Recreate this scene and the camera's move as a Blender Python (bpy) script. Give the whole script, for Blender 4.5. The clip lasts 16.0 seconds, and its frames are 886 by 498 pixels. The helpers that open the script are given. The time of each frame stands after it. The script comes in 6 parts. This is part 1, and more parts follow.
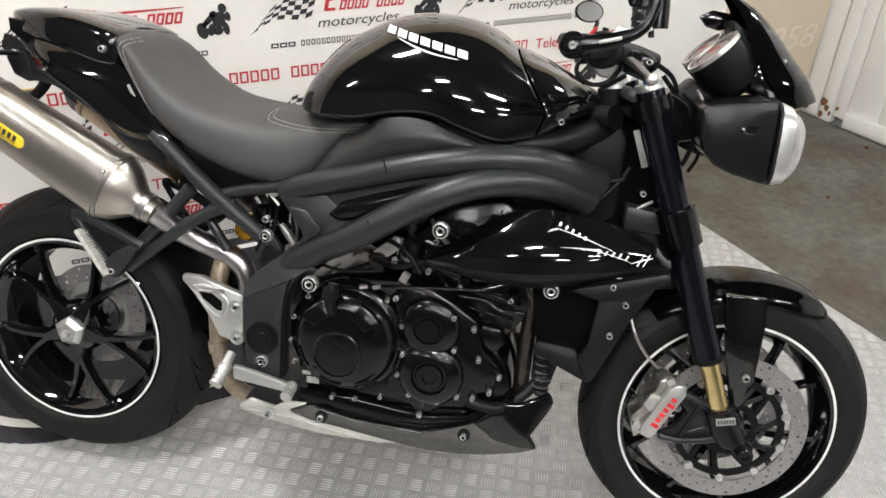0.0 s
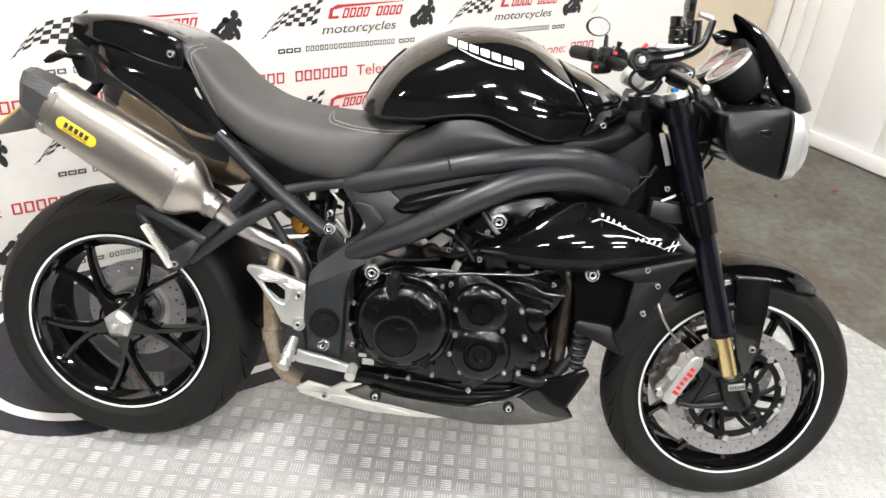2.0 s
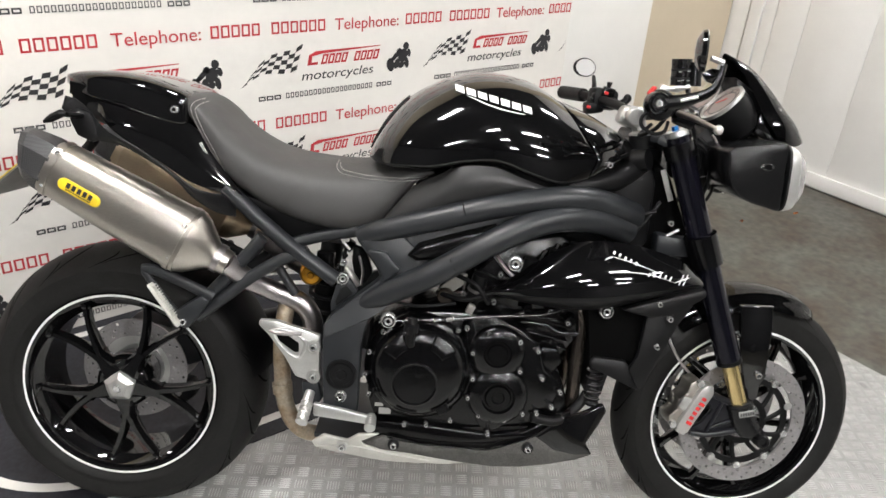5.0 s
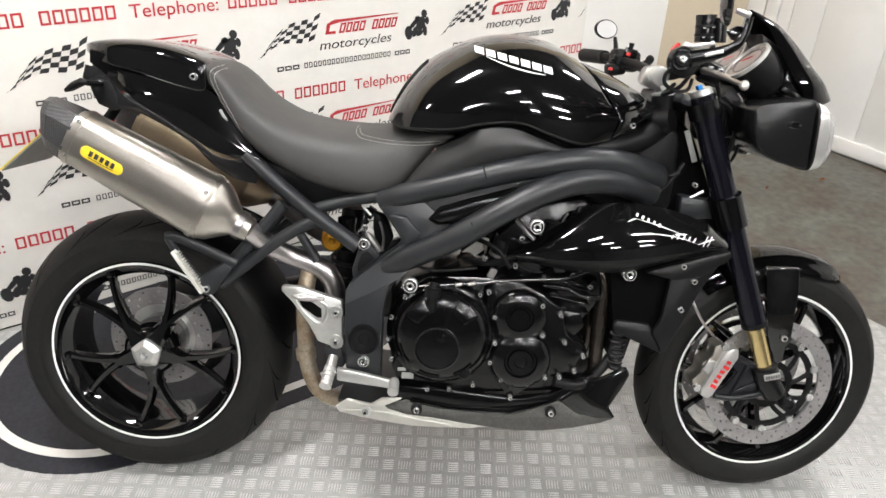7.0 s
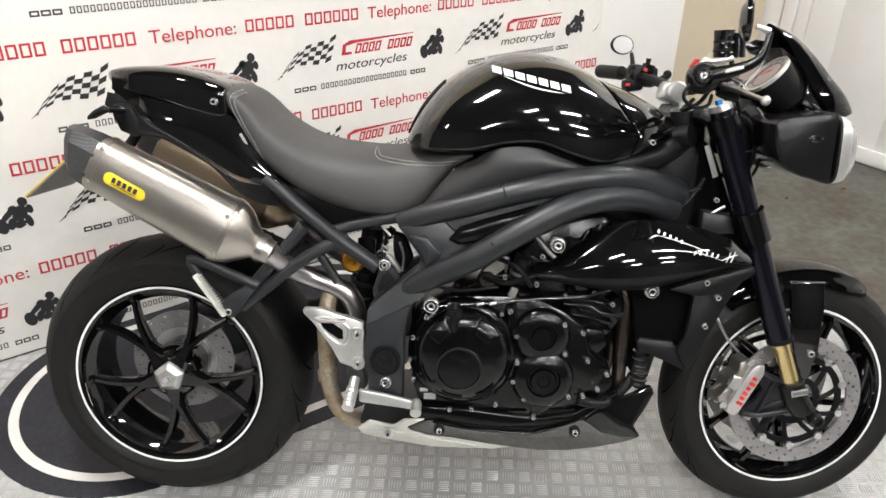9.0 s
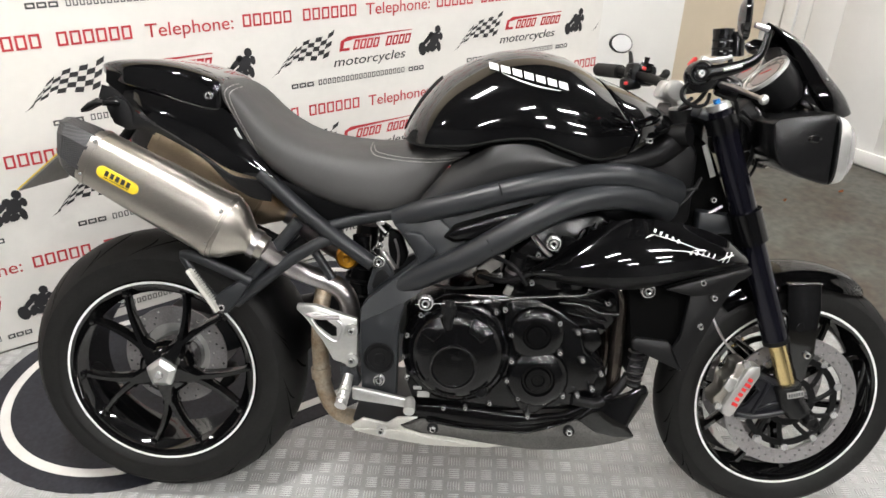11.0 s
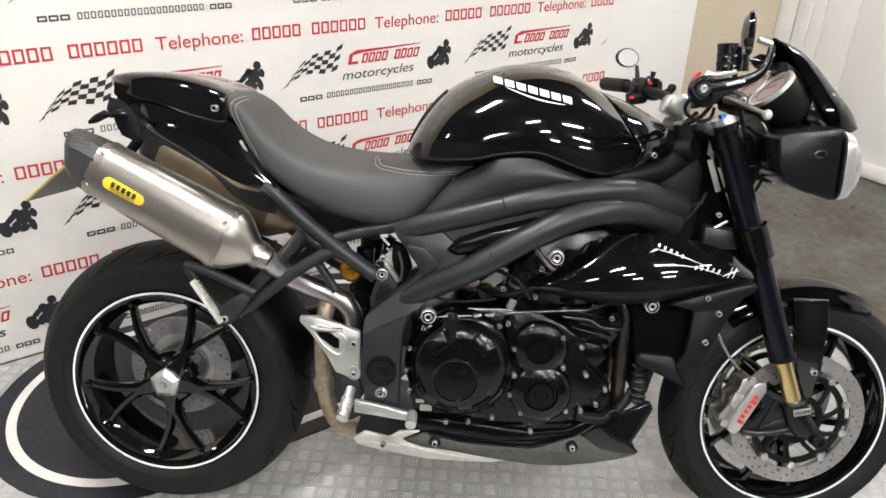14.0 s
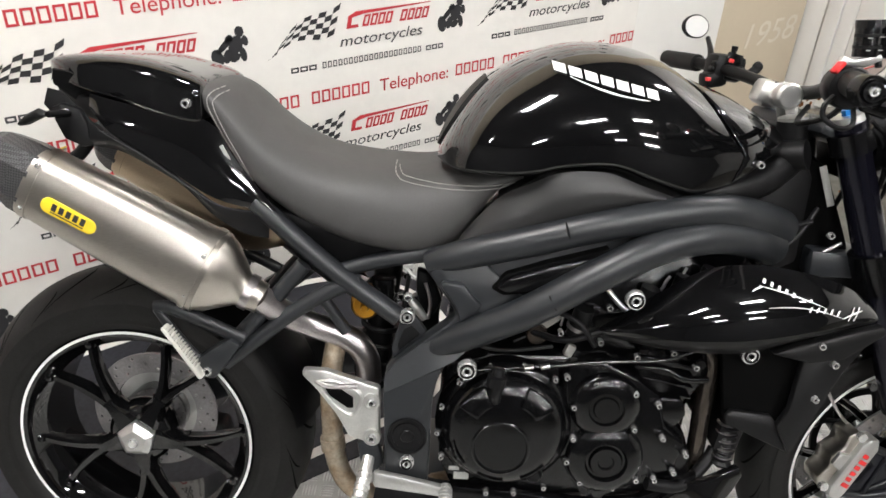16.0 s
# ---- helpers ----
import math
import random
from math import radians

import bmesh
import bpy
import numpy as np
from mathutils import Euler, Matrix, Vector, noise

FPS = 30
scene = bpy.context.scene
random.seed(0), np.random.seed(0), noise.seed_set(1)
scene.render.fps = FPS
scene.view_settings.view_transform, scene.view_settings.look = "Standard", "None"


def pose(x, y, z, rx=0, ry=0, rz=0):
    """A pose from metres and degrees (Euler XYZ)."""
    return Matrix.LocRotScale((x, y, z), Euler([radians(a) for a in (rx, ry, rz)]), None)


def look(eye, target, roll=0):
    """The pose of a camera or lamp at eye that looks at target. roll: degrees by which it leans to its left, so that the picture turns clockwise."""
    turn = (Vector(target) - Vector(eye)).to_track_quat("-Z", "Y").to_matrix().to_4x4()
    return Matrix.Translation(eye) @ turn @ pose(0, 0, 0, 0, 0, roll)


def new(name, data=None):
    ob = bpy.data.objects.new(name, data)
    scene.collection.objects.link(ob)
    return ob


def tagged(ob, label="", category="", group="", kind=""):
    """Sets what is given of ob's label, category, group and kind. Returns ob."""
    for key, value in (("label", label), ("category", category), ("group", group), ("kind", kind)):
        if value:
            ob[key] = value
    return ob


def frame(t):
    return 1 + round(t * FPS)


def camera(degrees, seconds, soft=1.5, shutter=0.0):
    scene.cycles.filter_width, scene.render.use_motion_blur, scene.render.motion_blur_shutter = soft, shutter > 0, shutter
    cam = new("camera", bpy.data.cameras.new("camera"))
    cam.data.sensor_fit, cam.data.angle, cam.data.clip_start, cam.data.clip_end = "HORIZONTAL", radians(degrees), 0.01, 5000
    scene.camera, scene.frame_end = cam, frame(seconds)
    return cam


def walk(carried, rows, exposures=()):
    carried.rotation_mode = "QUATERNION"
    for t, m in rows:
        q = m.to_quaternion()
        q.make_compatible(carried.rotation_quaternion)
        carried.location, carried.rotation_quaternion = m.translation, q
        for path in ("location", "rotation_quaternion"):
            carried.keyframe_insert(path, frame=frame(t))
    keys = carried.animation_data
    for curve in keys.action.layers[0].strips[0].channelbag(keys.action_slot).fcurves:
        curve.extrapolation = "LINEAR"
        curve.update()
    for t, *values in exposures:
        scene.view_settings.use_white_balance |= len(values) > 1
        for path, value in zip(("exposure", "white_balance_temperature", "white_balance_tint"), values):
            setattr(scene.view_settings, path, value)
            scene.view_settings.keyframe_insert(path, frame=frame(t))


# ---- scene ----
cam = camera(61.86, 16.0, soft=1.6)
PATH = [
    (0, (1.0590, -1.2313, 1.4057), (0.7764, 0.4389, 0.3424), 1.602),
    (0.5, (0.9548, -1.2936, 1.4141), (0.8052, 0.3538, 0.2900), 1.688),
    (1, (0.8614, -1.3878, 1.4464), (0.8623, 0.3174, 0.4012), 1.766),
    (1.5, (0.8707, -1.4162, 1.4564), (0.7676, 0.2824, 0.4057), 2.008),
    (2, (0.8185, -1.4096, 1.4485), (0.7391, 0.2946, 0.4048), 4.589),
    (2.5, (0.7042, -1.4172, 1.4476), (0.6770, 0.2731, 0.3788), 2.842),
    (3, (0.6705, -1.4049, 1.4627), (0.7021, 0.3200, 0.4508), 2.590),
    (3.5, (0.6815, -1.3888, 1.4677), (0.7244, 0.3515, 0.4830), 3.796),
    (6, (0.6794, -1.4163, 1.4474), (0.7320, 0.3421, 0.4960), 4.052),
    (6.5, (0.6851, -1.4083, 1.4350), (0.7466, 0.3276, 0.4436), 3.652),
    (7, (0.6805, -1.4141, 1.4392), (0.6797, 0.3080, 0.4221), 2.575),
    (7.5, (0.6921, -1.4317, 1.4662), (0.6555, 0.3046, 0.4743), 0.825),
    (8, (0.6665, -1.4192, 1.4580), (0.6205, 0.3193, 0.4704), 0.554),
    (10.5, (0.6770, -1.4010, 1.4445), (0.6371, 0.3408, 0.4623), 1.612),
    (11, (0.6770, -1.3990, 1.4402), (0.6367, 0.3398, 0.4528), 1.599),
    (11.5, (0.6429, -1.4033, 1.4329), (0.5819, 0.3217, 0.4226), 1.908),
    (12, (0.6518, -1.4033, 1.4409), (0.5694, 0.3318, 0.4496), 1.550),
    (12.5, (0.6720, -1.4123, 1.4591), (0.6042, 0.3474, 0.5109), 1.480),
    (13, (0.6755, -1.4148, 1.4505), (0.5832, 0.3407, 0.4968), 2.090),
    (13.5, (0.6919, -1.4101, 1.4487), (0.6044, 0.3458, 0.4952), 2.348),
    (14, (0.6945, -1.3966, 1.4413), (0.6212, 0.3571, 0.4826), 1.504),
    (14.5, (0.6548, -1.3813, 1.4278), (0.5670, 0.3428, 0.4179), 1.222),
    (15, (0.6154, -1.3166, 1.4150), (0.5325, 0.4022, 0.3957), 2.273),
    (15.5, (0.6181, -1.1438, 1.4007), (0.4981, 0.5835, 0.3998), 1.340),
    (16, (0.5859, -1.0337, 1.3994), (0.5558, 0.6506, 0.3214), 1.827),
]
BRIGHT = ((0, 0.37), (0.5, 0.49), (1, 0.82), (1.5, 0.89), (2.5, 0.84), (3, 0.82), (3.5, 0.72), (6, 0.29), (6.5, 0.32), (7, 0.55), (7.5, 0.77), (8, 0.64), (10.5, 0.44), (11.5, 0.44), (12, 0.48), (12.5, 0.6), (13.5, 0.5), (14, 0.45), (14.5, 0.4), (15, 0.38), (15.5, 0.46), (16, 0.44))
walk(cam, [(t, look(eye, target, roll)) for t, eye, target, roll in PATH], BRIGHT)

# ---- light ----
world = bpy.data.worlds.new("world")
scene.world = world
world.use_nodes = True
world.node_tree.nodes["Background"].inputs[0].default_value = (0.9, 0.95, 1.0, 1)
world.node_tree.nodes["Background"].inputs[1].default_value = 0.06


# ---- materials ----
def material(name, color, rough=0.5, metal=0.0, grain=0.0, grain_size=400.0, stain=0.0, stain_size=6.0, edge=(0.35, 0.7), bump=0.0, coat=0.0, stretch=(1, 1, 1), second=None, shine=0.5):
    """A principled surface with fine grain, broad stains and a little relief."""
    m = bpy.data.materials.new(name)
    m.use_nodes = True
    nt = m.node_tree
    b = nt.nodes["Principled BSDF"]
    b.inputs["Base Color"].default_value = (*color, 1)
    b.inputs["Roughness"].default_value = rough
    b.inputs["Metallic"].default_value = metal
    b.inputs["Coat Weight"].default_value = coat
    b.inputs["Specular IOR Level"].default_value = shine
    b.inputs["Coat Roughness"].default_value = 0.03
    tc = nt.nodes.new("ShaderNodeTexCoord")
    mp = nt.nodes.new("ShaderNodeMapping")
    mp.inputs["Scale"].default_value = stretch
    nt.links.new(tc.outputs["Object"], mp.inputs["Vector"])
    fine = nt.nodes.new("ShaderNodeTexNoise")
    fine.inputs["Scale"].default_value = grain_size
    fine.inputs["Detail"].default_value = 3
    nt.links.new(mp.outputs["Vector"], fine.inputs["Vector"])
    broad = nt.nodes.new("ShaderNodeTexNoise")
    broad.inputs["Scale"].default_value = stain_size
    broad.inputs["Detail"].default_value = 5
    broad.inputs["Roughness"].default_value = 0.65
    nt.links.new(tc.outputs["Object"], broad.inputs["Vector"])
    if stain or grain:
        ramp = nt.nodes.new("ShaderNodeMapRange")
        ramp.inputs["From Min"].default_value, ramp.inputs["From Max"].default_value = edge
        nt.links.new(broad.outputs["Fac"], ramp.inputs["Value"])
        mix = nt.nodes.new("ShaderNodeMix")
        mix.data_type = "RGBA"
        other = second or tuple(c * (1 - stain) for c in color)
        mix.inputs["A"].default_value = (*color, 1)
        mix.inputs["B"].default_value = (*other, 1)
        nt.links.new(ramp.outputs["Result"], mix.inputs["Factor"])
        mul = nt.nodes.new("ShaderNodeMix")
        mul.data_type, mul.blend_type = "RGBA", "MULTIPLY"
        mul.inputs["Factor"].default_value = 1.0
        gr = nt.nodes.new("ShaderNodeMapRange")
        gr.inputs["From Min"].default_value, gr.inputs["From Max"].default_value = 0.3, 0.7
        gr.inputs["To Min"].default_value, gr.inputs["To Max"].default_value = 1 - grain, 1.0
        nt.links.new(fine.outputs["Fac"], gr.inputs["Value"])
        nt.links.new(mix.outputs["Result"], mul.inputs["A"])
        nt.links.new(gr.outputs["Result"], mul.inputs["B"])
        nt.links.new(mul.outputs["Result"], b.inputs["Base Color"])
        rr = nt.nodes.new("ShaderNodeMapRange")
        rr.inputs["To Min"].default_value, rr.inputs["To Max"].default_value = rough * 0.85, min(1, rough * 1.2)
        nt.links.new(broad.outputs["Fac"], rr.inputs["Value"])
        nt.links.new(rr.outputs["Result"], b.inputs["Roughness"])
    if bump:
        bp = nt.nodes.new("ShaderNodeBump")
        bp.inputs["Strength"].default_value = 1.0
        bp.inputs["Distance"].default_value = bump
        nt.links.new(fine.outputs["Fac"], bp.inputs["Height"])
        nt.links.new(bp.outputs["Normal"], b.inputs["Normal"])
    return m


def glowing(name, color, strength):
    m = bpy.data.materials.new(name)
    m.use_nodes = True
    b = m.node_tree.nodes["Principled BSDF"]
    b.inputs["Base Color"].default_value = (0.8, 0.8, 0.8, 1)
    b.inputs["Emission Color"].default_value = (*color, 1)
    b.inputs["Emission Strength"].default_value = strength
    return m


GLOSS = material("gloss_black_paint", (0.003, 0.003, 0.0033), 0.05, grain=0.1, stain=0.1, coat=0.5)
SATIN = material("satin_black_powder_coat", (0.0165, 0.0182, 0.0208), 0.38, grain=0.25, grain_size=900, stain=0.25, bump=0.00006, shine=0.42)
PLASTIC = material("black_plastic", (0.0058, 0.0058, 0.0063), 0.42, grain=0.25, grain_size=700, stain=0.3, bump=0.0001, shine=0.18)
ENGINE = material("black_engine_paint", (0.003, 0.003, 0.0034), 0.16, grain=0.25, grain_size=600, stain=0.3, bump=0.0001, shine=0.36)
SIDE = material("moulded_black_plastic", (0.019, 0.019, 0.0195), 0.42, grain=0.25, grain_size=900, stain=0.2, bump=0.00012, shine=0.45)
RUBBER = material("tyre_rubber", (0.0088, 0.0083, 0.0079), 0.60, grain=0.4, grain_size=260, stain=0.45, stain_size=11, bump=0.0003, shine=0.28)
LEATHER = material("seat_leather", (0.060, 0.0585, 0.057), 0.55, grain=0.3, grain_size=800, stain=0.15, bump=0.0003, shine=0.4)
THREAD = material("grey_thread", (0.35, 0.34, 0.32), 0.8, grain=0.3)
TITANIUM = material("brushed_titanium", (0.58, 0.545, 0.49), 0.32, 1.0, grain=0.15, grain_size=90, stain=0.12, stretch=(1, 12, 12), bump=0.00003)
STEEL = material("steel", (0.53, 0.50, 0.50), 0.3, 1.0, grain=0.2, stain=0.25)
RUSTY = material("heat_stained_pipe", (0.52, 0.46, 0.37), 0.42, 0.7, grain=0.3, grain_size=150, stain=0.5, stain_size=14, second=(0.27, 0.18, 0.10))
HEADER = material("dark_header_steel", (0.16, 0.148, 0.138), 0.24, 0.9, grain=0.25, grain_size=120, stain=0.5, stain_size=12, second=(0.085, 0.060, 0.045))
PLATE_ALLOY = material("dull_bare_alloy", (0.66, 0.65, 0.60), 0.5, 0.25, grain=0.12, grain_size=500, stain=0.25, stain_size=9)
ALLOY = material("cast_alloy", (0.68, 0.68, 0.66), 0.36, 0.9, grain=0.2, grain_size=700, stain=0.15, bump=0.0001)
POLISHED = material("polished_alloy", (0.70, 0.70, 0.68), 0.30, 0.75, grain=0.15, grain_size=500, stain=0.15)
CHROME = material("bright_bolt", (0.72, 0.72, 0.71), 0.26, 0.75, grain=0.15, stain=0.2)
DISC = material("brake_disc_steel", (0.40, 0.385, 0.385), 0.36, 0.6, grain=0.2, grain_size=200, stain=0.25)
GOLD = material("gold_fork_tube", (0.80, 0.62, 0.30), 0.18, 0.9, grain=0.1, stain=0.1)
ORANGE = material("gold_anodised_alloy", (0.62, 0.30, 0.03), 0.3, 0.9, grain=0.1, stain=0.15)
ANODISED = material("blue_black_anodised", (0.0085, 0.0083, 0.0145), 0.16, 0.5, grain=0.1, stain=0.1)
BLUE = material("blue_anodised", (0.03, 0.22, 0.62), 0.3, 0.8, grain=0.1)
# near black standing for shade in grooves, sockets and recesses; also the headstock shroud
SHADE_BLACK = material("black_shade_and_shroud", (0.0022, 0.0022, 0.0022), 0.9, shine=0.06)
WHITE_TAPE = material("white_rim_tape", (0.80, 0.80, 0.78), 0.35, grain=0.05, stain=0.1)
WHITE_PRINT = material("white_transfer", (0.78, 0.78, 0.77), 0.3, grain=0.05)
YELLOW = material("yellow_enamel", (0.80, 0.58, 0.03), 0.35, grain=0.05, stain=0.1)
LEAF = material("dry_orange_leaf", (0.42, 0.13, 0.03), 0.7, grain=0.3, grain_size=200, stain=0.3, stain_size=60)
RED = material("red_paint", (0.60, 0.02, 0.02), 0.4, grain=0.05)
CARBON = material("carbon_weave", (0.02, 0.02, 0.021), 0.42, coat=0.12)
nt = CARBON.node_tree
chk = nt.nodes.new("ShaderNodeTexChecker")
chk.inputs["Scale"].default_value = 340
chk.inputs["Color1"].default_value, chk.inputs["Color2"].default_value = (0.010, 0.010, 0.011, 1), (0.055, 0.055, 0.056, 1)
turn_map = nt.nodes.new("ShaderNodeMapping")
turn_map.inputs["Rotation"].default_value = (0, 0.6, 0)
nt.links.new(nt.nodes.new("ShaderNodeTexCoord").outputs["Object"], turn_map.inputs["Vector"])
nt.links.new(turn_map.outputs["Vector"], chk.inputs["Vector"])
nt.links.new(chk.outputs["Color"], nt.nodes["Principled BSDF"].inputs["Base Color"])
LAMP_BODY = material("satin_lamp_body", (0.008, 0.008, 0.0085), 0.24, grain=0.25, grain_size=700, stain=0.2, bump=0.00005, shine=0.3)
LENS = material("clear_lamp_lens", (0.62, 0.60, 0.60), 0.12, 0.35, grain=0.35, grain_size=45, stain=0.45, stain_size=16)
REFLECTOR = material("grey_reflector_tab", (0.30, 0.30, 0.285), 0.4, grain=0.1)
DIAL = material("pale_dial", (0.27, 0.22, 0.20), 0.4, grain=0.1, stain=0.2, stain_size=20)
MIRROR = material("mirror_glass", (0.85, 0.86, 0.87), 0.02, 1.0)
PLATE_BACK = material("number_plate_back", (0.30, 0.29, 0.27), 0.5, grain=0.2, stain=0.2)
VINYL = material("white_banner_vinyl", (0.715, 0.693, 0.652), 0.45, grain=0.03, grain_size=30, stain=0.06, stain_size=2.5)
INK_RED = material("faded_red_ink", (0.52, 0.035, 0.045), 0.5, grain=0.15, grain_size=60, stain=0.15)
INK_BLACK = material("black_ink", (0.02, 0.02, 0.022), 0.5, grain=0.1)
INK_DARK = material("dark_grey_ink", (0.05, 0.05, 0.052), 0.5, grain=0.1)
PAN_DUSTY = material("dusty_black_pan", (0.115, 0.112, 0.105), 0.6, grain=0.5, grain_size=350, stain=0.3, stain_size=25, shine=0.3)
WALL_GREY = material("dark_grey_wall", (0.055, 0.055, 0.058), 0.7, grain=0.05, stain=0.15, stain_size=2)
WALL_WHITE = material("white_wall_paint", (0.78, 0.77, 0.74), 0.6, grain=0.03, stain=0.07, stain_size=2)
WALL_BEIGE = material("beige_wall_paint", (0.56, 0.48, 0.36), 0.65, grain=0.05, stain=0.08, stain_size=2)
DOOR_WHITE = material("white_door_paint", (0.86, 0.85, 0.83), 0.45, grain=0.03, stain=0.06, stain_size=3)
CEILING = material("dark_grey_ceiling", (0.065, 0.065, 0.068), 0.85, grain=0.2, stain=0.3, stain_size=2)
PLATE = material("grey_tread_plate", (0.42, 0.42, 0.405), 0.38, 0.22, grain=0.12, grain_size=150, stain=0.22, stain_size=5, bump=0.0001)
# paler than the plate: the highlights on the raised bars are in this colour
TREAD = material("highlit_tread_bar", (0.58, 0.58, 0.57), 0.42, 0.25, grain=0.12, grain_size=120, stain=0.2, stain_size=9)
CONCRETE = material("worn_painted_concrete", (0.112, 0.112, 0.094), 0.45, grain=0.5, grain_size=28, stain=0.5, stain_size=3.2, edge=(0.40, 0.66), second=(0.066, 0.047, 0.030), bump=0.0006)
MAT_DARK = material("dark_grey_floor_mat", (0.023, 0.024, 0.032), 0.5, grain=0.5, grain_size=90, stain=0.3, stain_size=7, bump=0.0002, shine=0.35)
MAT_WHITE = material("white_mat_line", (0.72, 0.70, 0.66), 0.5, grain=0.1, stain=0.12, stain_size=8)


# ---- shape helpers ----
def part(name, bm, mat, parent=None, label="", smooth=40, at=None):
    """Links a bmesh as one mesh object; faces that meet at less than the smooth angle are shaded round."""
    me = bpy.data.meshes.new(name)
    bmesh.ops.recalc_face_normals(bm, faces=bm.faces)
    for f in bm.faces:
        f.smooth = smooth > 0
    for e in bm.edges:
        if len(e.link_faces) == 2 and e.calc_face_angle(0) > radians(smooth):
            e.smooth = False
    bm.to_mesh(me)
    bm.free()
    me.materials.append(mat)
    ob = new(name, me)
    if parent:
        ob.parent = parent
    if at is not None:
        ob.matrix_local = at
    if label:
        tagged(ob, label)
    return ob


def spline(points, step=6):
    """A Catmull-Rom curve through the points."""
    p = [Vector(q) for q in points]
    if len(p) < 3:
        return p
    out = []
    for i in range(len(p) - 1):
        a, b, c, d = p[max(i - 1, 0)], p[i], p[i + 1], p[min(i + 2, len(p) - 1)]
        for k in range(step):
            t = k / step
            out.append(0.5 * ((2 * b) + (c - a) * t + (2 * a - 5 * b + 4 * c - d) * t * t + (3 * b - a - 3 * c + d) * t ** 3))
    return out + [p[-1]]


def ring_skin(bm, rings, cap=True, closed=False):
    """Joins rings of equal count into a skin."""
    vs = [[bm.verts.new(v) for v in r] for r in rings]
    n = len(vs[0])
    pairs = list(zip(vs, vs[1:])) + ([(vs[-1], vs[0])] if closed else [])
    for a, b in pairs:
        for i in range(n):
            j = (i + 1) % n
            bm.faces.new((a[i], a[j], b[j], b[i]))
    if cap and not closed:
        bm.faces.new(vs[0][::-1])
        bm.faces.new(vs[-1])
    return bm


def tube(points, radius, n=14, step=6, flat=1.0, bm=None, round_path=True):
    """A round bar along a curve; radius may be one number or one for each point."""
    path = spline(points, step) if round_path else [Vector(q) for q in points]
    if isinstance(radius, (int, float)):
        rad = [radius] * len(path)
    else:
        k = (len(path) - 1) / (len(radius) - 1)
        rad = [radius[min(int(i / k), len(radius) - 2)] + (radius[min(int(i / k) + 1, len(radius) - 1)] - radius[min(int(i / k), len(radius) - 2)]) * (i / k - min(int(i / k), len(radius) - 2)) for i in range(len(path))]
    bm = bm or bmesh.new()
    rings, up = [], None
    for i, p in enumerate(path):
        d = (path[min(i + 1, len(path) - 1)] - path[max(i - 1, 0)]).normalized()
        if up is None:
            up = Vector((0, 1, 0)) if abs(d.y) < 0.8 else Vector((0, 0, 1))
        side = d.cross(up).normalized()
        up = side.cross(d).normalized()
        rings.append([p + (side * math.cos(2 * math.pi * j / n) + up * math.sin(2 * math.pi * j / n) * flat) * rad[i] for j in range(n)])
    return ring_skin(bm, rings)


def lathe(profile, n=64, bm=None, closed=False, centre=(0, 0, 0)):
    """Turns a profile of (radius, y) round the y axis."""
    bm = bm or bmesh.new()
    c = Vector(centre)
    rings = [[c + Vector((r * math.cos(2 * math.pi * j / n), y, r * math.sin(2 * math.pi * j / n))) for j in range(n)] for r, y in profile]
    return ring_skin(bm, rings, cap=not closed, closed=closed)


def slab(outline, y0, y1, bevel=0.003, bm=None, segments=2):
    """A plate with an outline in x and z, from y0 to y1, with rounded edges."""
    own = bmesh.new()
    vs = [own.verts.new((x, y0, z)) for x, z in outline]
    f = own.faces.new(vs)
    got = bmesh.ops.extrude_face_region(own, geom=[f])
    bmesh.ops.translate(own, vec=(0, y1 - y0, 0), verts=[v for v in got["geom"] if isinstance(v, bmesh.types.BMVert)])
    if bevel:
        bmesh.ops.bevel(own, geom=own.edges[:], offset=bevel, segments=segments, profile=0.5, affect="EDGES", clamp_overlap=True)
    if bm is None:
        return own
    return merge(bm, own)


def merge(bm, other):
    me = bpy.data.meshes.new("join")
    other.to_mesh(me)
    other.free()
    bm.from_mesh(me)
    bpy.data.meshes.remove(me)
    return bm


def box(size, at=(0, 0, 0), bevel=0.003, turn=None):
    bm = bmesh.new()
    bmesh.ops.create_cube(bm, size=1)
    bmesh.ops.scale(bm, vec=size, verts=bm.verts)
    if bevel:
        bmesh.ops.bevel(bm, geom=bm.edges[:], offset=bevel, segments=2, profile=0.5, affect="EDGES", clamp_overlap=True)
    if turn is not None:
        bmesh.ops.transform(bm, matrix=turn, verts=bm.verts)
    bmesh.ops.translate(bm, vec=at, verts=bm.verts)
    return bm


def sheet(top, low, bulge=0.01, thick=0.004, n=8, step=5, ease=1.0):
    """A bowed panel between two 3D edge curves; it bows to the right of the machine."""
    a, b = spline(top, step), spline(low, step)
    m = max(len(a), len(b))
    pick = lambda c, i: c[min(int(round(i * (len(c) - 1) / (m - 1))), len(c) - 1)]
    bm = bmesh.new()
    grid = []
    for i in range(m):
        p, q = pick(a, i), pick(b, i)
        e = math.sin(math.pi * min(max(i / (m - 1), 0.0), 1.0)) ** 0.5 if ease else 1.0
        grid.append([bm.verts.new(p.lerp(q, j / n) + Vector((0, -bulge * e * math.sin(math.pi * j / n), 0))) for j in range(n + 1)])
    for i in range(m - 1):
        for j in range(n):
            bm.faces.new((grid[i][j], grid[i + 1][j], grid[i + 1][j + 1], grid[i][j + 1]))
    bmesh.ops.remove_doubles(bm, verts=bm.verts, dist=0.0003)
    bmesh.ops.recalc_face_normals(bm, faces=bm.faces)
    bmesh.ops.solidify(bm, geom=bm.faces[:], thickness=thick)
    return bm


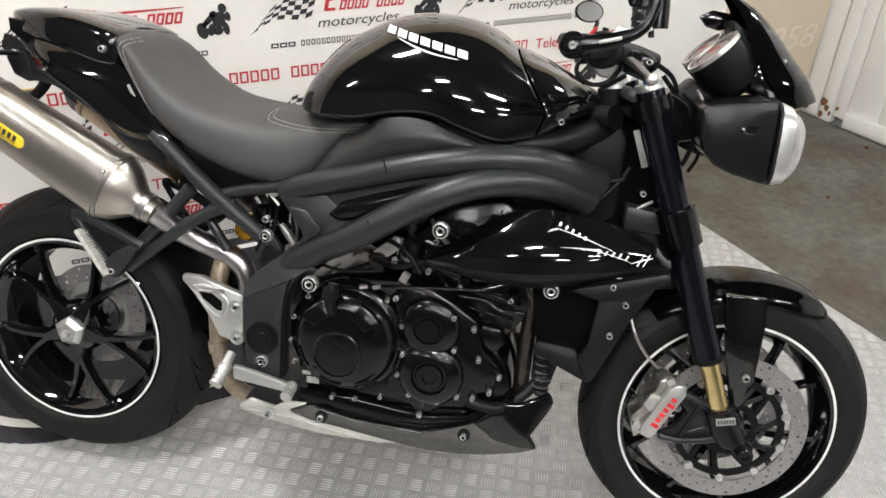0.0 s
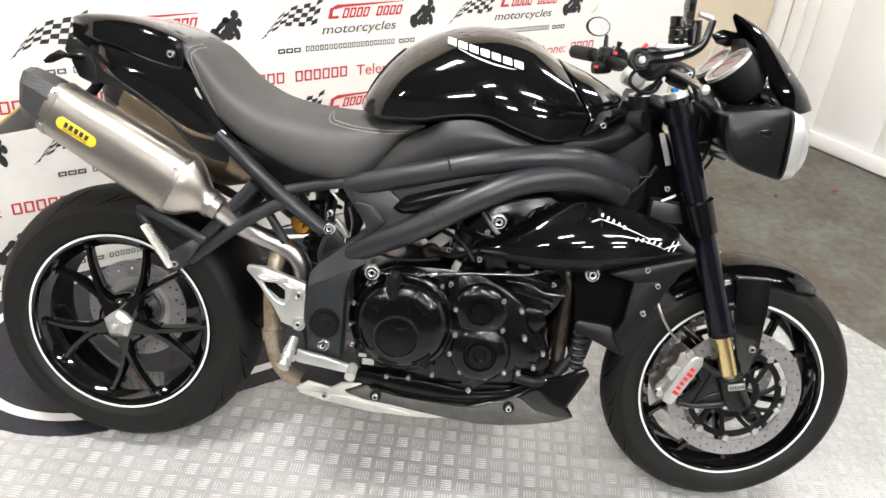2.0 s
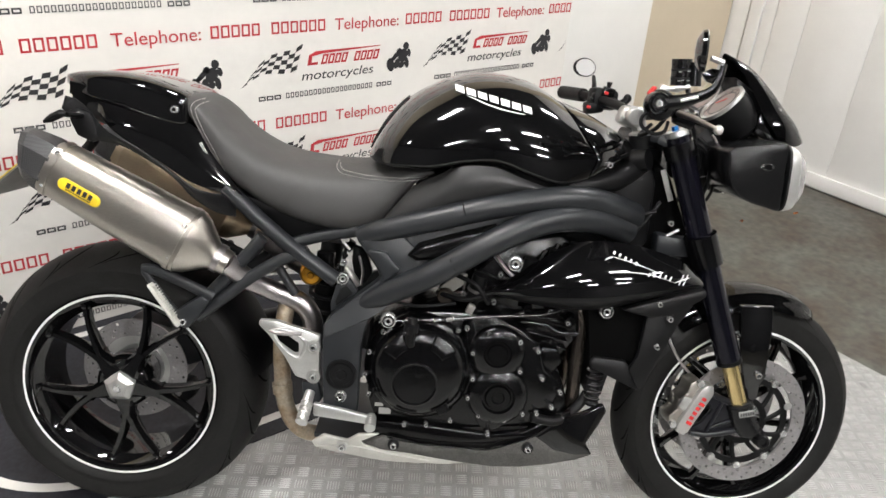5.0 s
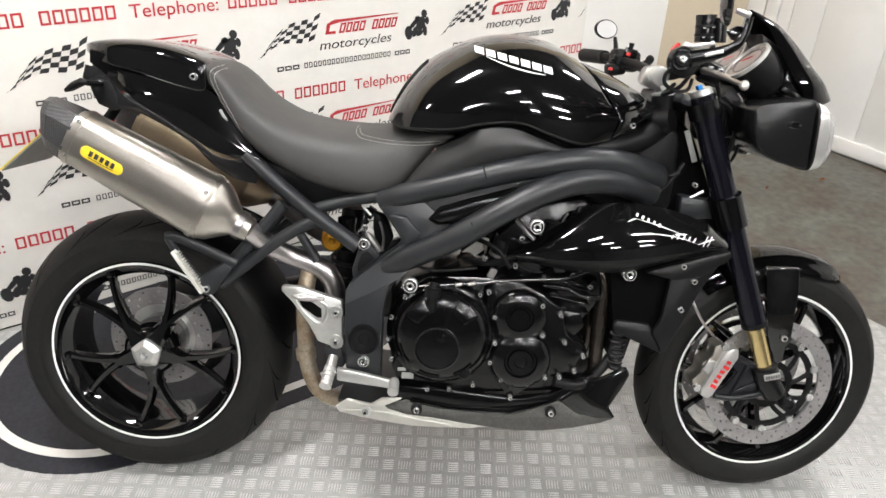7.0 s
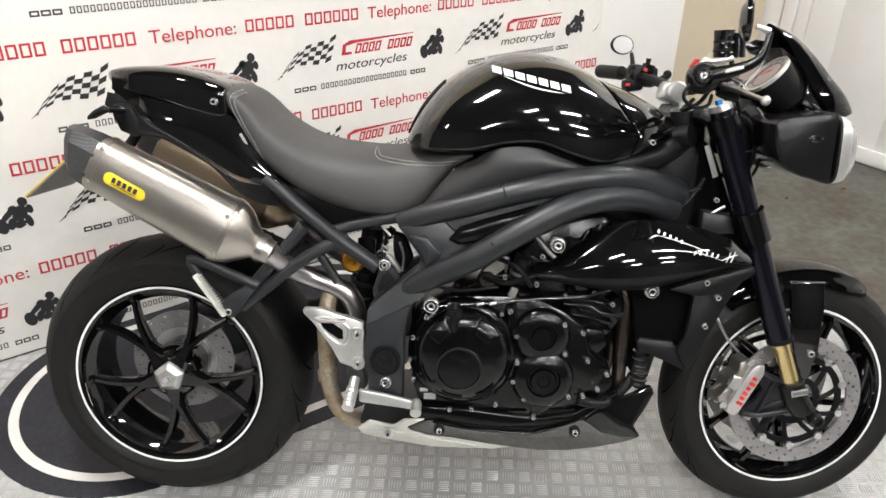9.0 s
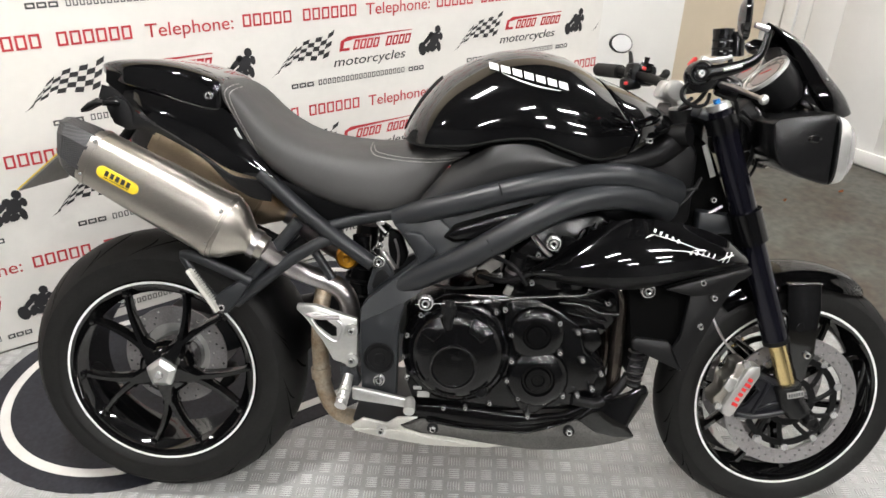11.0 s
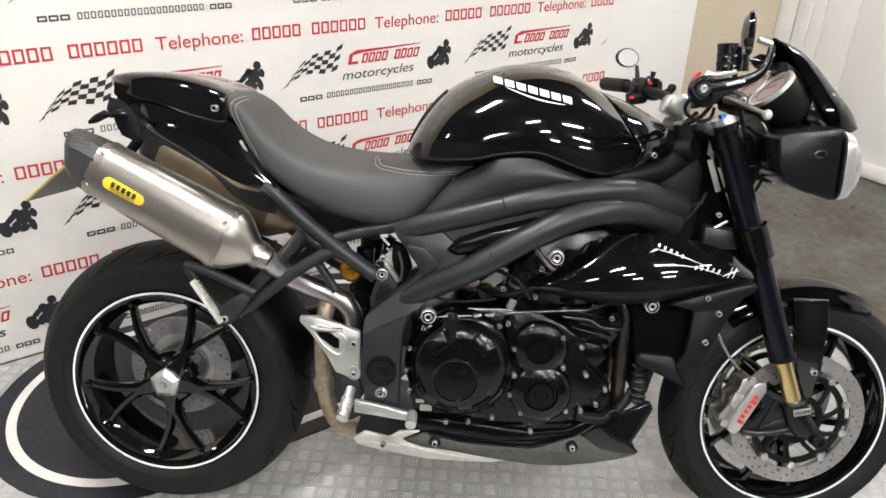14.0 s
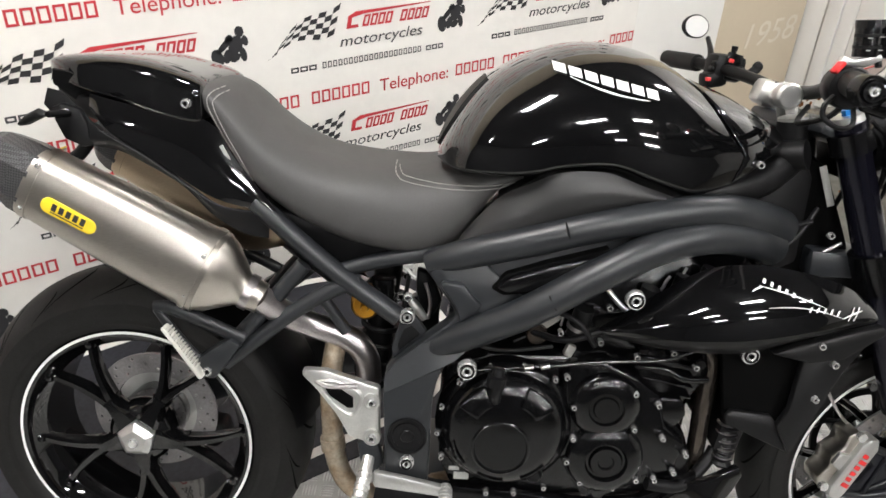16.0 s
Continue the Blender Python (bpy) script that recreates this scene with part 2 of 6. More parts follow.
def loft(stations, n=28, power=2.6, bm=None):
    """A closed body along x: each station is x, z low, z high, half width, and how high its widest line lies (0 to 1)."""
    bm = bm or bmesh.new()
    rings = []
    for x, z0, z1, w, wide in stations:
        zc = z0 + (z1 - z0) * wide
        r = []
        for j in range(n):
            a = 2 * math.pi * j / n
            c, s = math.cos(a), math.sin(a)
            h = (z1 - zc) if s >= 0 else (zc - z0)
            r.append(Vector((x, w * math.copysign(abs(c) ** (2 / power), c), zc + h * math.copysign(abs(s) ** (2 / power), s))))
        rings.append(r)
    return ring_skin(bm, rings)


def smooth_stations(rows, step=4):
    """More stations between the given ones."""
    out = []
    for i in range(len(rows) - 1):
        a, b, c, d = rows[max(i - 1, 0)], rows[i], rows[i + 1], rows[min(i + 2, len(rows) - 1)]
        for k in range(step):
            t = k / step
            out.append(tuple(0.5 * ((2 * q) + (r - p) * t + (2 * p - 5 * q + 4 * r - s) * t * t + (3 * q - p - 3 * r + s) * t ** 3) for p, q, r, s in zip(a, b, c, d)))
    return out + [tuple(rows[-1])]


def thing(name, label, category, m=None, group="", kind=""):
    ob = new(name)
    ob.empty_display_size = 0.05
    if m is not None:
        ob.matrix_world = m
    return tagged(ob, label, category, group, kind)


def moved(bm, m):
    bmesh.ops.transform(bm, matrix=m, verts=bm.verts)
    return bm


# ---- the setting: u runs along the display wall, v away from the viewer ----
WALL = pose(-0.0235, 0.9058, 0, 0, 0, 37.386)


def structure(name, bm, mat, label, category, m=WALL, smooth=30):
    ob = part(name, bm, mat, None, label, smooth)
    ob.matrix_world = m
    return tagged(ob, label, category, kind="structure")


def block(u0, u1, v0, v1, z0, z1, bevel=0.0):
    return box((u1 - u0, v1 - v0, z1 - z0), ((u0 + u1) / 2, (v0 + v1) / 2, (z0 + z1) / 2), bevel)


U0, U1, V0, V1, ROOF = -4.4, 2.945, -7.4, 0.074, 2.9
structure("floor", block(U0, U1, V0, V1, -0.2, -0.006), CONCRETE, "worn painted concrete workshop floor with brown stains", "floor")
structure("ceiling", block(U0 - 0.1, U1 + 0.1, V0 - 0.1, V1 + 0.1, ROOF, ROOF + 0.1), CEILING, "plain grey ceiling above the showroom", "ceiling")
structure("wall_back", block(U0, U1, V1, V1 + 0.1, -0.2, ROOF), WALL_BEIGE, "beige painted wall behind the display board", "wall")
structure("wall_front", block(U0, U1, V0 - 0.1, V0, -0.2, ROOF), WALL_GREY, "plain grey painted wall", "wall")
structure("wall_side", block(U0 - 0.1, U0, V0 - 0.1, V1 + 0.1, -0.2, ROOF), WALL_GREY, "plain grey painted side wall", "wall")
structure("wall_board", block(U0 + 0.01, 2.176, 0.012, 0.07, -0.004, 1.86, 0.002), WALL_WHITE, "white display wall behind the motorcycle", "wall")

# the large white door with its tall boards
door = thing("door_1", "large white boarded door with vertical joints", "door", WALL, kind="structure")
v = V1 - 0.002
for i, w in enumerate((0.108, 0.074, 0.072, 0.165, 0.34, 0.34, 0.34, 0.34, 1.25, 1.25, 1.25, 1.13)):
    gap = 0.013 if i == 0 else 0.004 if i < 3 else 0.0016
    part("panel", block(U1 + (0.012 if i != 1 else 0.0), U1 + 0.08, v - w + gap, v + (0.05 if i == 0 else 0.0), 0.03 if i > 1 else -0.004, ROOF - 0.004, 0.0025 if i < 3 else 0.001), DOOR_WHITE, door)
    v -= w
part("bottom_rail", block(U1 - 0.006, U1 + 0.011, v + 0.01, V1 - 0.26, 0.0, 0.075, 0.003), DOOR_WHITE, door)
RUST = material("rust_stain", (0.30, 0.13, 0.04), 0.8, grain=0.5, grain_size=120, stain=0.5, stain_size=30)
rng = random.Random(5)
for v_, z_, r_ in ((-0.052, 0.085, 0.020), (-0.075, 0.062, 0.015), (-0.050, 0.022, 0.016), (-0.098, 0.040, 0.010), (0.045, 0.030, 0.012), (-0.130, 0.075, 0.007)):
    bm = bmesh.new()
    ring = [(v_ + r_ * rng.uniform(0.5, 1.1) * math.cos(a), max(0.004, z_ + 1.2 * r_ * rng.uniform(0.5, 1.1) * math.sin(a))) for a in [2 * math.pi * k / 11 for k in range(11)]]
    ring_skin(bm, [[Vector((U1 - 0.004, p, q)) for p, q in ring], [Vector((U1 + 0.0135, p, q)) for p, q in ring]])
    part("rust_patch", bm, RUST, door, "orange rust patch")
structure("wall_door_side", block(U1 + 0.081, U1 + 0.18, V0 - 0.1, V1 + 0.1, -0.2, ROOF), WALL_WHITE, "plain white wall behind the door", "wall")

# tread plate
EDGE = [(-4.3, -0.001), (1.59, -0.001), (1.59, -3.6), (-4.3, -3.6)]
bm = bmesh.new()
f = bm.faces.new([bm.verts.new((u, v, 0.0)) for u, v in EDGE])
got = bmesh.ops.extrude_face_region(bm, geom=[f])
bmesh.ops.translate(bm, vec=(0, 0, -0.005), verts=[q for q in got["geom"] if isinstance(q, bmesh.types.BMVert)])
plate = structure("floor_plate", bm, PLATE, "grey five-bar tread plate laid over the concrete", "floor plate")


def inside(u, v):
    return v < -0.012 and u < 1.575


# raised bars, five to a group, the groups turned by turns
def bar_mesh(bm, u, v, turn, length=0.026, width=0.0045, high=0.0016):
    c, s = math.cos(turn), math.sin(turn)
    pts = []
    for k in range(8):
        a = k / 8 * 2 * math.pi
        x, y = length / 2 * math.cos(a), width / 2 * math.sin(a)
        pts.append((u + c * x - s * y, v + s * x + c * y))
    low = [bm.verts.new((p[0], p[1], 0.0)) for p in pts]
    top = [bm.verts.new((u + (p[0] - u) * 0.72, v + (p[1] - v) * 0.6, high)) for p in pts]
    for k in range(8):
        j = (k + 1) % 8
        bm.faces.new((low[k], low[j], top[j], top[k]))
    bm.faces.new(top)


bm = bmesh.new()
CELL = 0.0415
GRID_TURN = radians(-37.386)
gc, gs = math.cos(GRID_TURN), math.sin(GRID_TURN)
for i in range(-60, 62):
    for j in range(-60, 62):
        gx, gy = i * CELL, j * CELL
        cu, cv = gc * gx - gs * gy - 0.1, gs * gx + gc * gy - 1.1
        if not inside(cu, cv) or not (-1.5 < cu < 1.6) or cv < -2.1:
            continue
        flip = (i + j) % 2
        for k in range(-2, 3):
            off = k * 0.0069
            ox, oy = (0, off) if flip else (off, 0)
            bar_mesh(bm, cu + gc * ox - gs * oy, cv + gs * ox + gc * oy, GRID_TURN + (0.0 if flip else math.pi / 2), 0.031, 0.0042, 0.0018)
bars = part("tread_bars", bm, TREAD, plate, "raised five-bar tread pattern", 20)
tagged(bars, kind="stuff")

# long oval mat with a white line
mat_turn = WALL @ pose(-0.578, -0.384, 0, 0, 0, -2)


def oval(r0, r1, length, z0, z1, n=40):
    """A flat band round a long oval; r0 0: a filled oval."""
    def ring(r, z):
        left = [(-r * math.sin(math.pi * k / n), r * math.cos(math.pi * k / n)) for k in range(n + 1)]
        right = [(length + r * math.sin(math.pi * k / n), -r * math.cos(math.pi * k / n)) for k in range(n + 1)]
        return [Vector((x, y, z)) for x, y in left + right]
    bm = bmesh.new()
    if r0:
        return ring_skin(bm, [ring(r0, z0), ring(r1, z0), ring(r1, z1), ring(r0, z1)], closed=True)
    return ring_skin(bm, [ring(r1, z0), ring(r1 - 0.001, z1)])


mat = thing("floor_mat", "dark grey oval floor mat with a white line", "mat", mat_turn)
part("mat_base", oval(0, 0.402, 0.62, 0.0004, 0.0035), MAT_DARK, mat)
part("white_line", oval(0.3235, 0.350, 0.62, 0.0036, 0.0044), MAT_WHITE, mat, "white oval line")

# ---- the printed banner ----
banner = thing("banner", "white printed vinyl banner with red and black lettering", "banner", WALL)
part("vinyl_sheet", block(-4.0, 1.613, 0.004, 0.011, 0.004, 1.80), VINYL, banner)
SLOPE = -0.0152


def lettering(word, size, mat, width, shear=0.0):
    """A word in the built-in letter shapes, as a thin mesh of the given width."""
    cu = bpy.data.curves.new("lettering", "FONT")
    cu.body, cu.size, cu.shear, cu.extrude = word, size, shear, 0.0004
    ob = bpy.data.objects.new("lettering", cu)
    me = bpy.data.meshes.new_from_object(ob)
    bpy.data.objects.remove(ob)
    xs = [q.co.x for q in me.vertices]
    k = width / (max(xs) - min(xs))
    x0 = min(xs)
    for q in me.vertices:
        q.co = ((q.co.x - x0) * k, 0.0025 - q.co.z, q.co.y)
    me.materials.append(mat)
    return me


def flat_bars(shapes):
    """Thin printed shapes; each is a list of corners in u and z."""
    bm = bmesh.new()
    for s in shapes:
        bm.faces.new([bm.verts.new((x, 0.0025, z)) for x, z in s])
    return bm


def hollow_row(x0, x1, z0, z1, count, gaps=(), fill=0.8, stroke=0.22, lean=0.0):
    """Plain upright bars in outline."""
    w = (x1 - x0) / count
    out = []
    for i in range(count):
        if i in gaps:
            continue
        a, b = x0 + i * w, x0 + (i + fill) * w
        t = (b - a) * stroke
        h = z1 - z0
        sh = lambda z: lean * (z - z0) / h
        for xa, za, xb, zb in ((a, z0, a + t, z1), (b - t, z0, b, z1), (a + t, z0, b - t, z0 + t), (a + t, z1 - t, b - t, z1)):
            out.append([(xa + sh(za), za), (xb + sh(za), za), (xb + sh(zb), zb), (xa + sh(zb), zb)])
    return out


def mesh_of(bm, mat):
    me = bpy.data.meshes.new("print")
    bm.to_mesh(me)
    bm.free()
    me.materials.append(mat)
    return me


def flag_shapes():
    """A waving chequered flag: only its dark squares."""
    out = []
    cols, rows_ = 9, 5

    def at(i, j):
        s, r = i / cols, j / rows_
        x = 0.002 + 0.208 * s + 0.026 * r
        low = -0.002 + 0.030 * s + 0.016 * math.sin(s * 5.6 - 0.6) + 0.022 * s * s
        return (x, low + (0.012 + 0.074 * s ** 0.5) * r)
    for i in range(cols):
        for j in range(rows_):
            if (i + j) % 2 == 0:
                out.append([at(i, j), at(i + 1, j), at(i + 1, j + 1), at(i, j + 1)])
    return out


def silhouette_shapes():
    """Plain dark shapes of a leaning machine, with pale gaps between them."""
    out = []

    def blob(cx, cz, rx, rz, turn=0, n=12):
        c, s = math.cos(turn), math.sin(turn)
        out.append([(cx + c * rx * math.cos(a) - s * rz * math.sin(a), cz + s * rx * math.cos(a) + c * rz * math.sin(a)) for a in [2 * math.pi * k / n for k in range(n)]])
    for x, z, rx, rz, t in ((0.022, 0.020, 0.017, 0.026, 0.25), (0.050, 0.022, 0.012, 0.020, -0.3), (0.044, 0.052, 0.030, 0.009, 0.75), (0.075, 0.050, 0.020, 0.026, -0.4), (0.070, 0.016, 0.016, 0.012, 0.4), (0.094, 0.022, 0.010, 0.021, 0.2), (0.088, 0.084, 0.013, 0.015, 0.3), (0.102, 0.058, 0.009, 0.015, 0.2), (0.058, 0.068, 0.012, 0.010, 0.5), (0.033, 0.040, 0.010, 0.006, 0.6)):
        blob(x, z, rx, rz, t)
    return out


WORD_PHONE = lettering("Telephone:", 0.056, INK_RED, 0.263)
WORD_MOTOR = lettering("motorcycles", 0.0455, INK_DARK, 0.290, 0.2)
NUMBER = hollow_row(0, 0.408, 0, 0.0385, 12, (5,))
NAME = hollow_row(0.052, 0.288, 0, 0.034, 9, (4,), 0.84, 0.3, 0.010)
NAME_TAIL = [[(0.0, 0.0), (0.040, 0.0), (0.040, 0.009), (0.016, 0.009), (0.020, 0.030), (0.058, 0.037), (0.296, 0.0455), (0.296, 0.048), (0.034, 0.047), (0.007, 0.035)]]
SITE = mesh_of(flat_bars(hollow_row(0, 0.085, 0, 0.016, 3, (), 0.86, 0.2) + hollow_row(0.100, 0.452, 0.0, 0.019, 20, (), 0.72, 0.24) + hollow_row(0.466, 0.536, 0, 0.016, 3, (), 0.84, 0.22)), INK_DARK)
FLAG = mesh_of(flat_bars(flag_shapes()), INK_BLACK)
FLAG_CUT = mesh_of(flat_bars([q for q in flag_shapes() if max(p[0] for p in q) < 0.054]), INK_BLACK)
MACHINE = mesh_of(flat_bars(silhouette_shapes()), INK_BLACK)
TAIL = mesh_of(flat_bars(NAME_TAIL), INK_RED)
NUMBER_BARS = [mesh_of(flat_bars(NUMBER[k:k + 4]), INK_RED) for k in range(0, len(NUMBER), 4)]
NAME_BARS = [mesh_of(flat_bars(NAME[k:k + 4]), INK_RED) for k in range(0, len(NAME), 4)]
FAR_NUMBER, FAR_NAME = mesh_of(flat_bars(NUMBER), INK_RED), mesh_of(flat_bars(NAME), INK_RED)
PRINTS = (("lettering", [WORD_PHONE], 0.361, 0.158, 0.265), ("number_bar", NUMBER_BARS, 0.655, 0.159, 0.408), ("lettering", [WORD_MOTOR], 0.2295, -0.005, 0.290), ("name_bar", NAME_BARS, 0.252, 0.045, 0.296), ("name_underline", [TAIL], 0.252, 0.045, 0.296),
          ("checkered_flag", [FLAG], 0.0, 0.0, 0.24), ("machine_emblem", [MACHINE], 0.572, -0.004, 0.11), ("site_print", [SITE], 0.068, -0.060, 0.536))
for row in range(-2, 4):
    for col in range(-4, 4):
        for name, meshes, du, dz, w in PRINTS:
            u = -0.644 + 0.733 * col + du
            z = 0.731 + 0.322 * row + dz
            if u > 1.6 or u < -3.9 or z + SLOPE * u < 0.03 or z > 1.72:
                continue
            if not (-1 <= col <= 2 and -2 <= row <= 1) and len(meshes) > 1:
                meshes = [FAR_NUMBER if name == "number_bar" else FAR_NAME]
                name = "far_print"
            for me in ([FLAG_CUT] if name == "checkered_flag" and u > 1.4 else meshes):
                if u + max(q.co.x for q in me.vertices) > 1.611:
                    continue
                ob = new(name, me)
                ob.parent = banner
                ob.matrix_local = pose(u, 0, z + SLOPE * u, 0, -math.degrees(math.atan(SLOPE)), 0)
                if name in ("far_print", "site_print", "machine_emblem"):
                    tagged(ob, kind="stuff")

# ---- ceiling lights ----
LAMP = glowing("fluorescent_tube", (1.0, 0.983, 0.967), 150.0)
CASE = material("white_lamp_case", (0.8, 0.8, 0.79), 0.4, grain=0.03, stain=0.05)


def ceiling_light(u, v, turn=0.0, long=0.66, wide=0.28):
    ob = thing("ceiling_light", "long white fluorescent ceiling light, lit", "ceiling light", WALL @ pose(u, v, ROOF - 0.002, 0, 0, turn), "ceiling lights")
    part("case", box((long, wide, 0.05), (0, 0, -0.025), 0.006), CASE, ob)
    part("diffuser", box((long - 0.06, wide - 0.03, 0.03), (0, 0, -0.067), 0.01), LAMP, ob, "glowing white diffuser")


for u, v, turn, long, wide in ((-0.73, -1.005, 0, 0.60, 0.20), (2.20, -1.35, 0, 0.60, 0.15), (-3.197, -1.282, 0, 0.62, 0.11), (-1.23, -3.045, 0, 0.62, 0.13), (0.235, -3.367, 0, 0.62, 0.13), (1.70, -3.689, 0, 0.62, 0.10), (-3.19, -4.048, 0, 0.62, 0.11), (-1.53, -4.412, 0, 0.62, 0.10), (-0.065, -4.734, 0, 0.62, 0.10), (-1.873, -5.975, 0, 0.62, 0.10), (-0.408, -6.297, 0, 0.62, 0.10)):
    ceiling_light(u, v, turn, long, wide)


# ---- dry leaves on the concrete ----
for x, y, s, turn in ((2.475, 1.842, 0.028, 20), (2.165, 1.717, 0.017, 75), (2.480, 2.300, 0.019, 140)):
    bm = bmesh.new()
    rows_ = []
    for i in range(7):
        t = i / 6
        w = s * 0.42 * math.sin(math.pi * min(max(t, 0.04), 0.97)) ** 0.8
        rows_.append([bm.verts.new((s * (t - 0.5), w * k / 2, 0.004 + 0.006 * abs(k) / 2 + 0.004 * math.sin(5 * t + k))) for k in range(-2, 3)])
    for a, b in zip(rows_, rows_[1:]):
        for k in range(4):
            bm.faces.new((a[k], a[k + 1], b[k + 1], b[k]))
    bmesh.ops.solidify(bm, geom=bm.faces[:], thickness=0.0008)
    ob = part("dry_leaf", bm, LEAF, None, "", 60)
    ob.matrix_world = pose(x, y, -0.0085, 0, 0, turn)
    tagged(ob, "small curled dry orange leaf on the concrete floor", "leaf", "dry leaves")


# ---- pale year painted on the beige wall ----
YEAR = material("pale_wall_letters", (0.66, 0.60, 0.50), 0.6, grain=0.05, stain=0.1)
sign = new("wall_lettering", lettering("1958", 0.165, YEAR, 0.40, 0.15))
sign.matrix_world = WALL @ pose(2.50, V1 - 0.004, 0.345)
tagged(sign, "pale painted year on the beige wall", "lettering", kind="structure")


# ---- the motorcycle: x forward, y to its left, z up in its own plane; it leans on its stand ----
LEAN_ANGLE = 15.643
bike = thing("motorcycle", "glossy black naked sports motorcycle parked leaning beside the banner", "motorcycle", pose(0, -0.07, -0.0203, -LEAN_ANGLE, 0, 0) @ pose(0, 0, 0, 0, -0.607, 0))


def bolt(x, y, z, r=0.006, parent=None, high=0.006, mat=None):
    """A domed bolt head with a socket, facing the right side."""
    bm = lathe([(0.0005, y + 0.004), (r, y + 0.004), (r, y - high * 0.7), (r * 0.86, y - high), (r * 0.56, y - high), (r * 0.48, y - high * 0.3), (0.0005, y - high * 0.3)], 14)
    bmesh.ops.translate(bm, vec=(x, 0, z), verts=bm.verts)
    head = part("bolt", bm, mat or CHROME, parent or bike)
    if not (parent and parent.parent and parent.parent.parent):
        # black disc that paints the shade down in the socket
        part("socket", lathe([(0.0004, -high * 0.45), (r * 0.50, -high * 0.45), (r * 0.50, -high * 0.3), (0.0004, -high * 0.3)], 6), SHADE_BLACK, head, at=pose(x, y, z))
    return head


# wheels
def tyre_profile(radius, half, bead, crown):
    """The section of a tyre: outside from bead to bead, then back inside."""
    wall = half * 0.98
    out = [(bead, half * 0.80), (bead + 0.012, half * 0.90), (bead + (radius - bead) * 0.30, wall), (bead + (radius - bead) * 0.55, wall * 0.99)]
    for k in range(9):
        a = math.pi / 2 * (k / 8)
        out.append((radius - crown * (1 - math.sin(a)) , wall * 0.99 * math.cos(a)))
    left = out + [(r, -y) for r, y in out[-2::-1]]
    return left + [(bead - 0.004, -half * 0.74), (bead - 0.004, half * 0.74)]


def wheel(name, label, centre, radius, half, bead, rim_half, crown, turn=0.0):
    ob = new(name)
    ob.parent = bike
    ob.matrix_local = pose(*centre, 0, 0, turn)
    tagged(ob, label)
    part("tyre", lathe(tyre_profile(radius, half, bead, crown), 96, closed=True), RUBBER, ob, "black road tyre with a worn tread")
    rim = [(bead + 0.006, -rim_half), (bead + 0.003, -rim_half - 0.003), (bead - 0.008, -rim_half + 0.001), (bead - 0.013, -rim_half + 0.014), (bead - 0.030, -rim_half + 0.030), (bead - 0.034, 0),
           (bead - 0.030, rim_half - 0.030), (bead - 0.013, rim_half - 0.014), (bead - 0.008, rim_half), (bead + 0.006, rim_half), (bead + 0.004, rim_half - 0.012), (bead - 0.022, rim_half - 0.03), (bead - 0.022, -rim_half + 0.03), (bead + 0.004, -rim_half + 0.012)]
    part("rim", lathe(rim, 96, closed=True), GLOSS, ob, "gloss black alloy rim")
    part("rim_tape", lathe([(bead + 0.0025, -rim_half - 0.0036), (bead - 0.0025, -rim_half - 0.0034), (bead - 0.0025, -rim_half - 0.0028), (bead + 0.0025, -rim_half - 0.0028)], 96, closed=True), WHITE_TAPE, ob, "thin white rim stripe")
    return ob


def spoke(angle, r0, r1, y0, y1, w0, w1, d0=0.02, d1=0.016, spread=0.0):
    """One tapered arm of a wheel from the hub to the rim."""
    bm = bmesh.new()
    rings = []
    for k in range(7):
        t = k / 6
        r = r0 + (r1 - r0) * t
        a = angle + spread * t
        w = w0 + (w1 - w0) * t
        if k == 6:
            w *= 1.7
        y = y0 + (y1 - y0) * t
        d = d0 + (d1 - d0) * t
        c, s = math.cos(a), math.sin(a)
        rings.append([Vector((c * r - s * o * w, y + q * d, s * r + c * o * w)) for o, q in ((-1, 0.55), (-1, -0.2), (-0.55, -0.6), (0.55, -0.6), (1, -0.2), (1, 0.55))])
    return ring_skin(bm, rings)


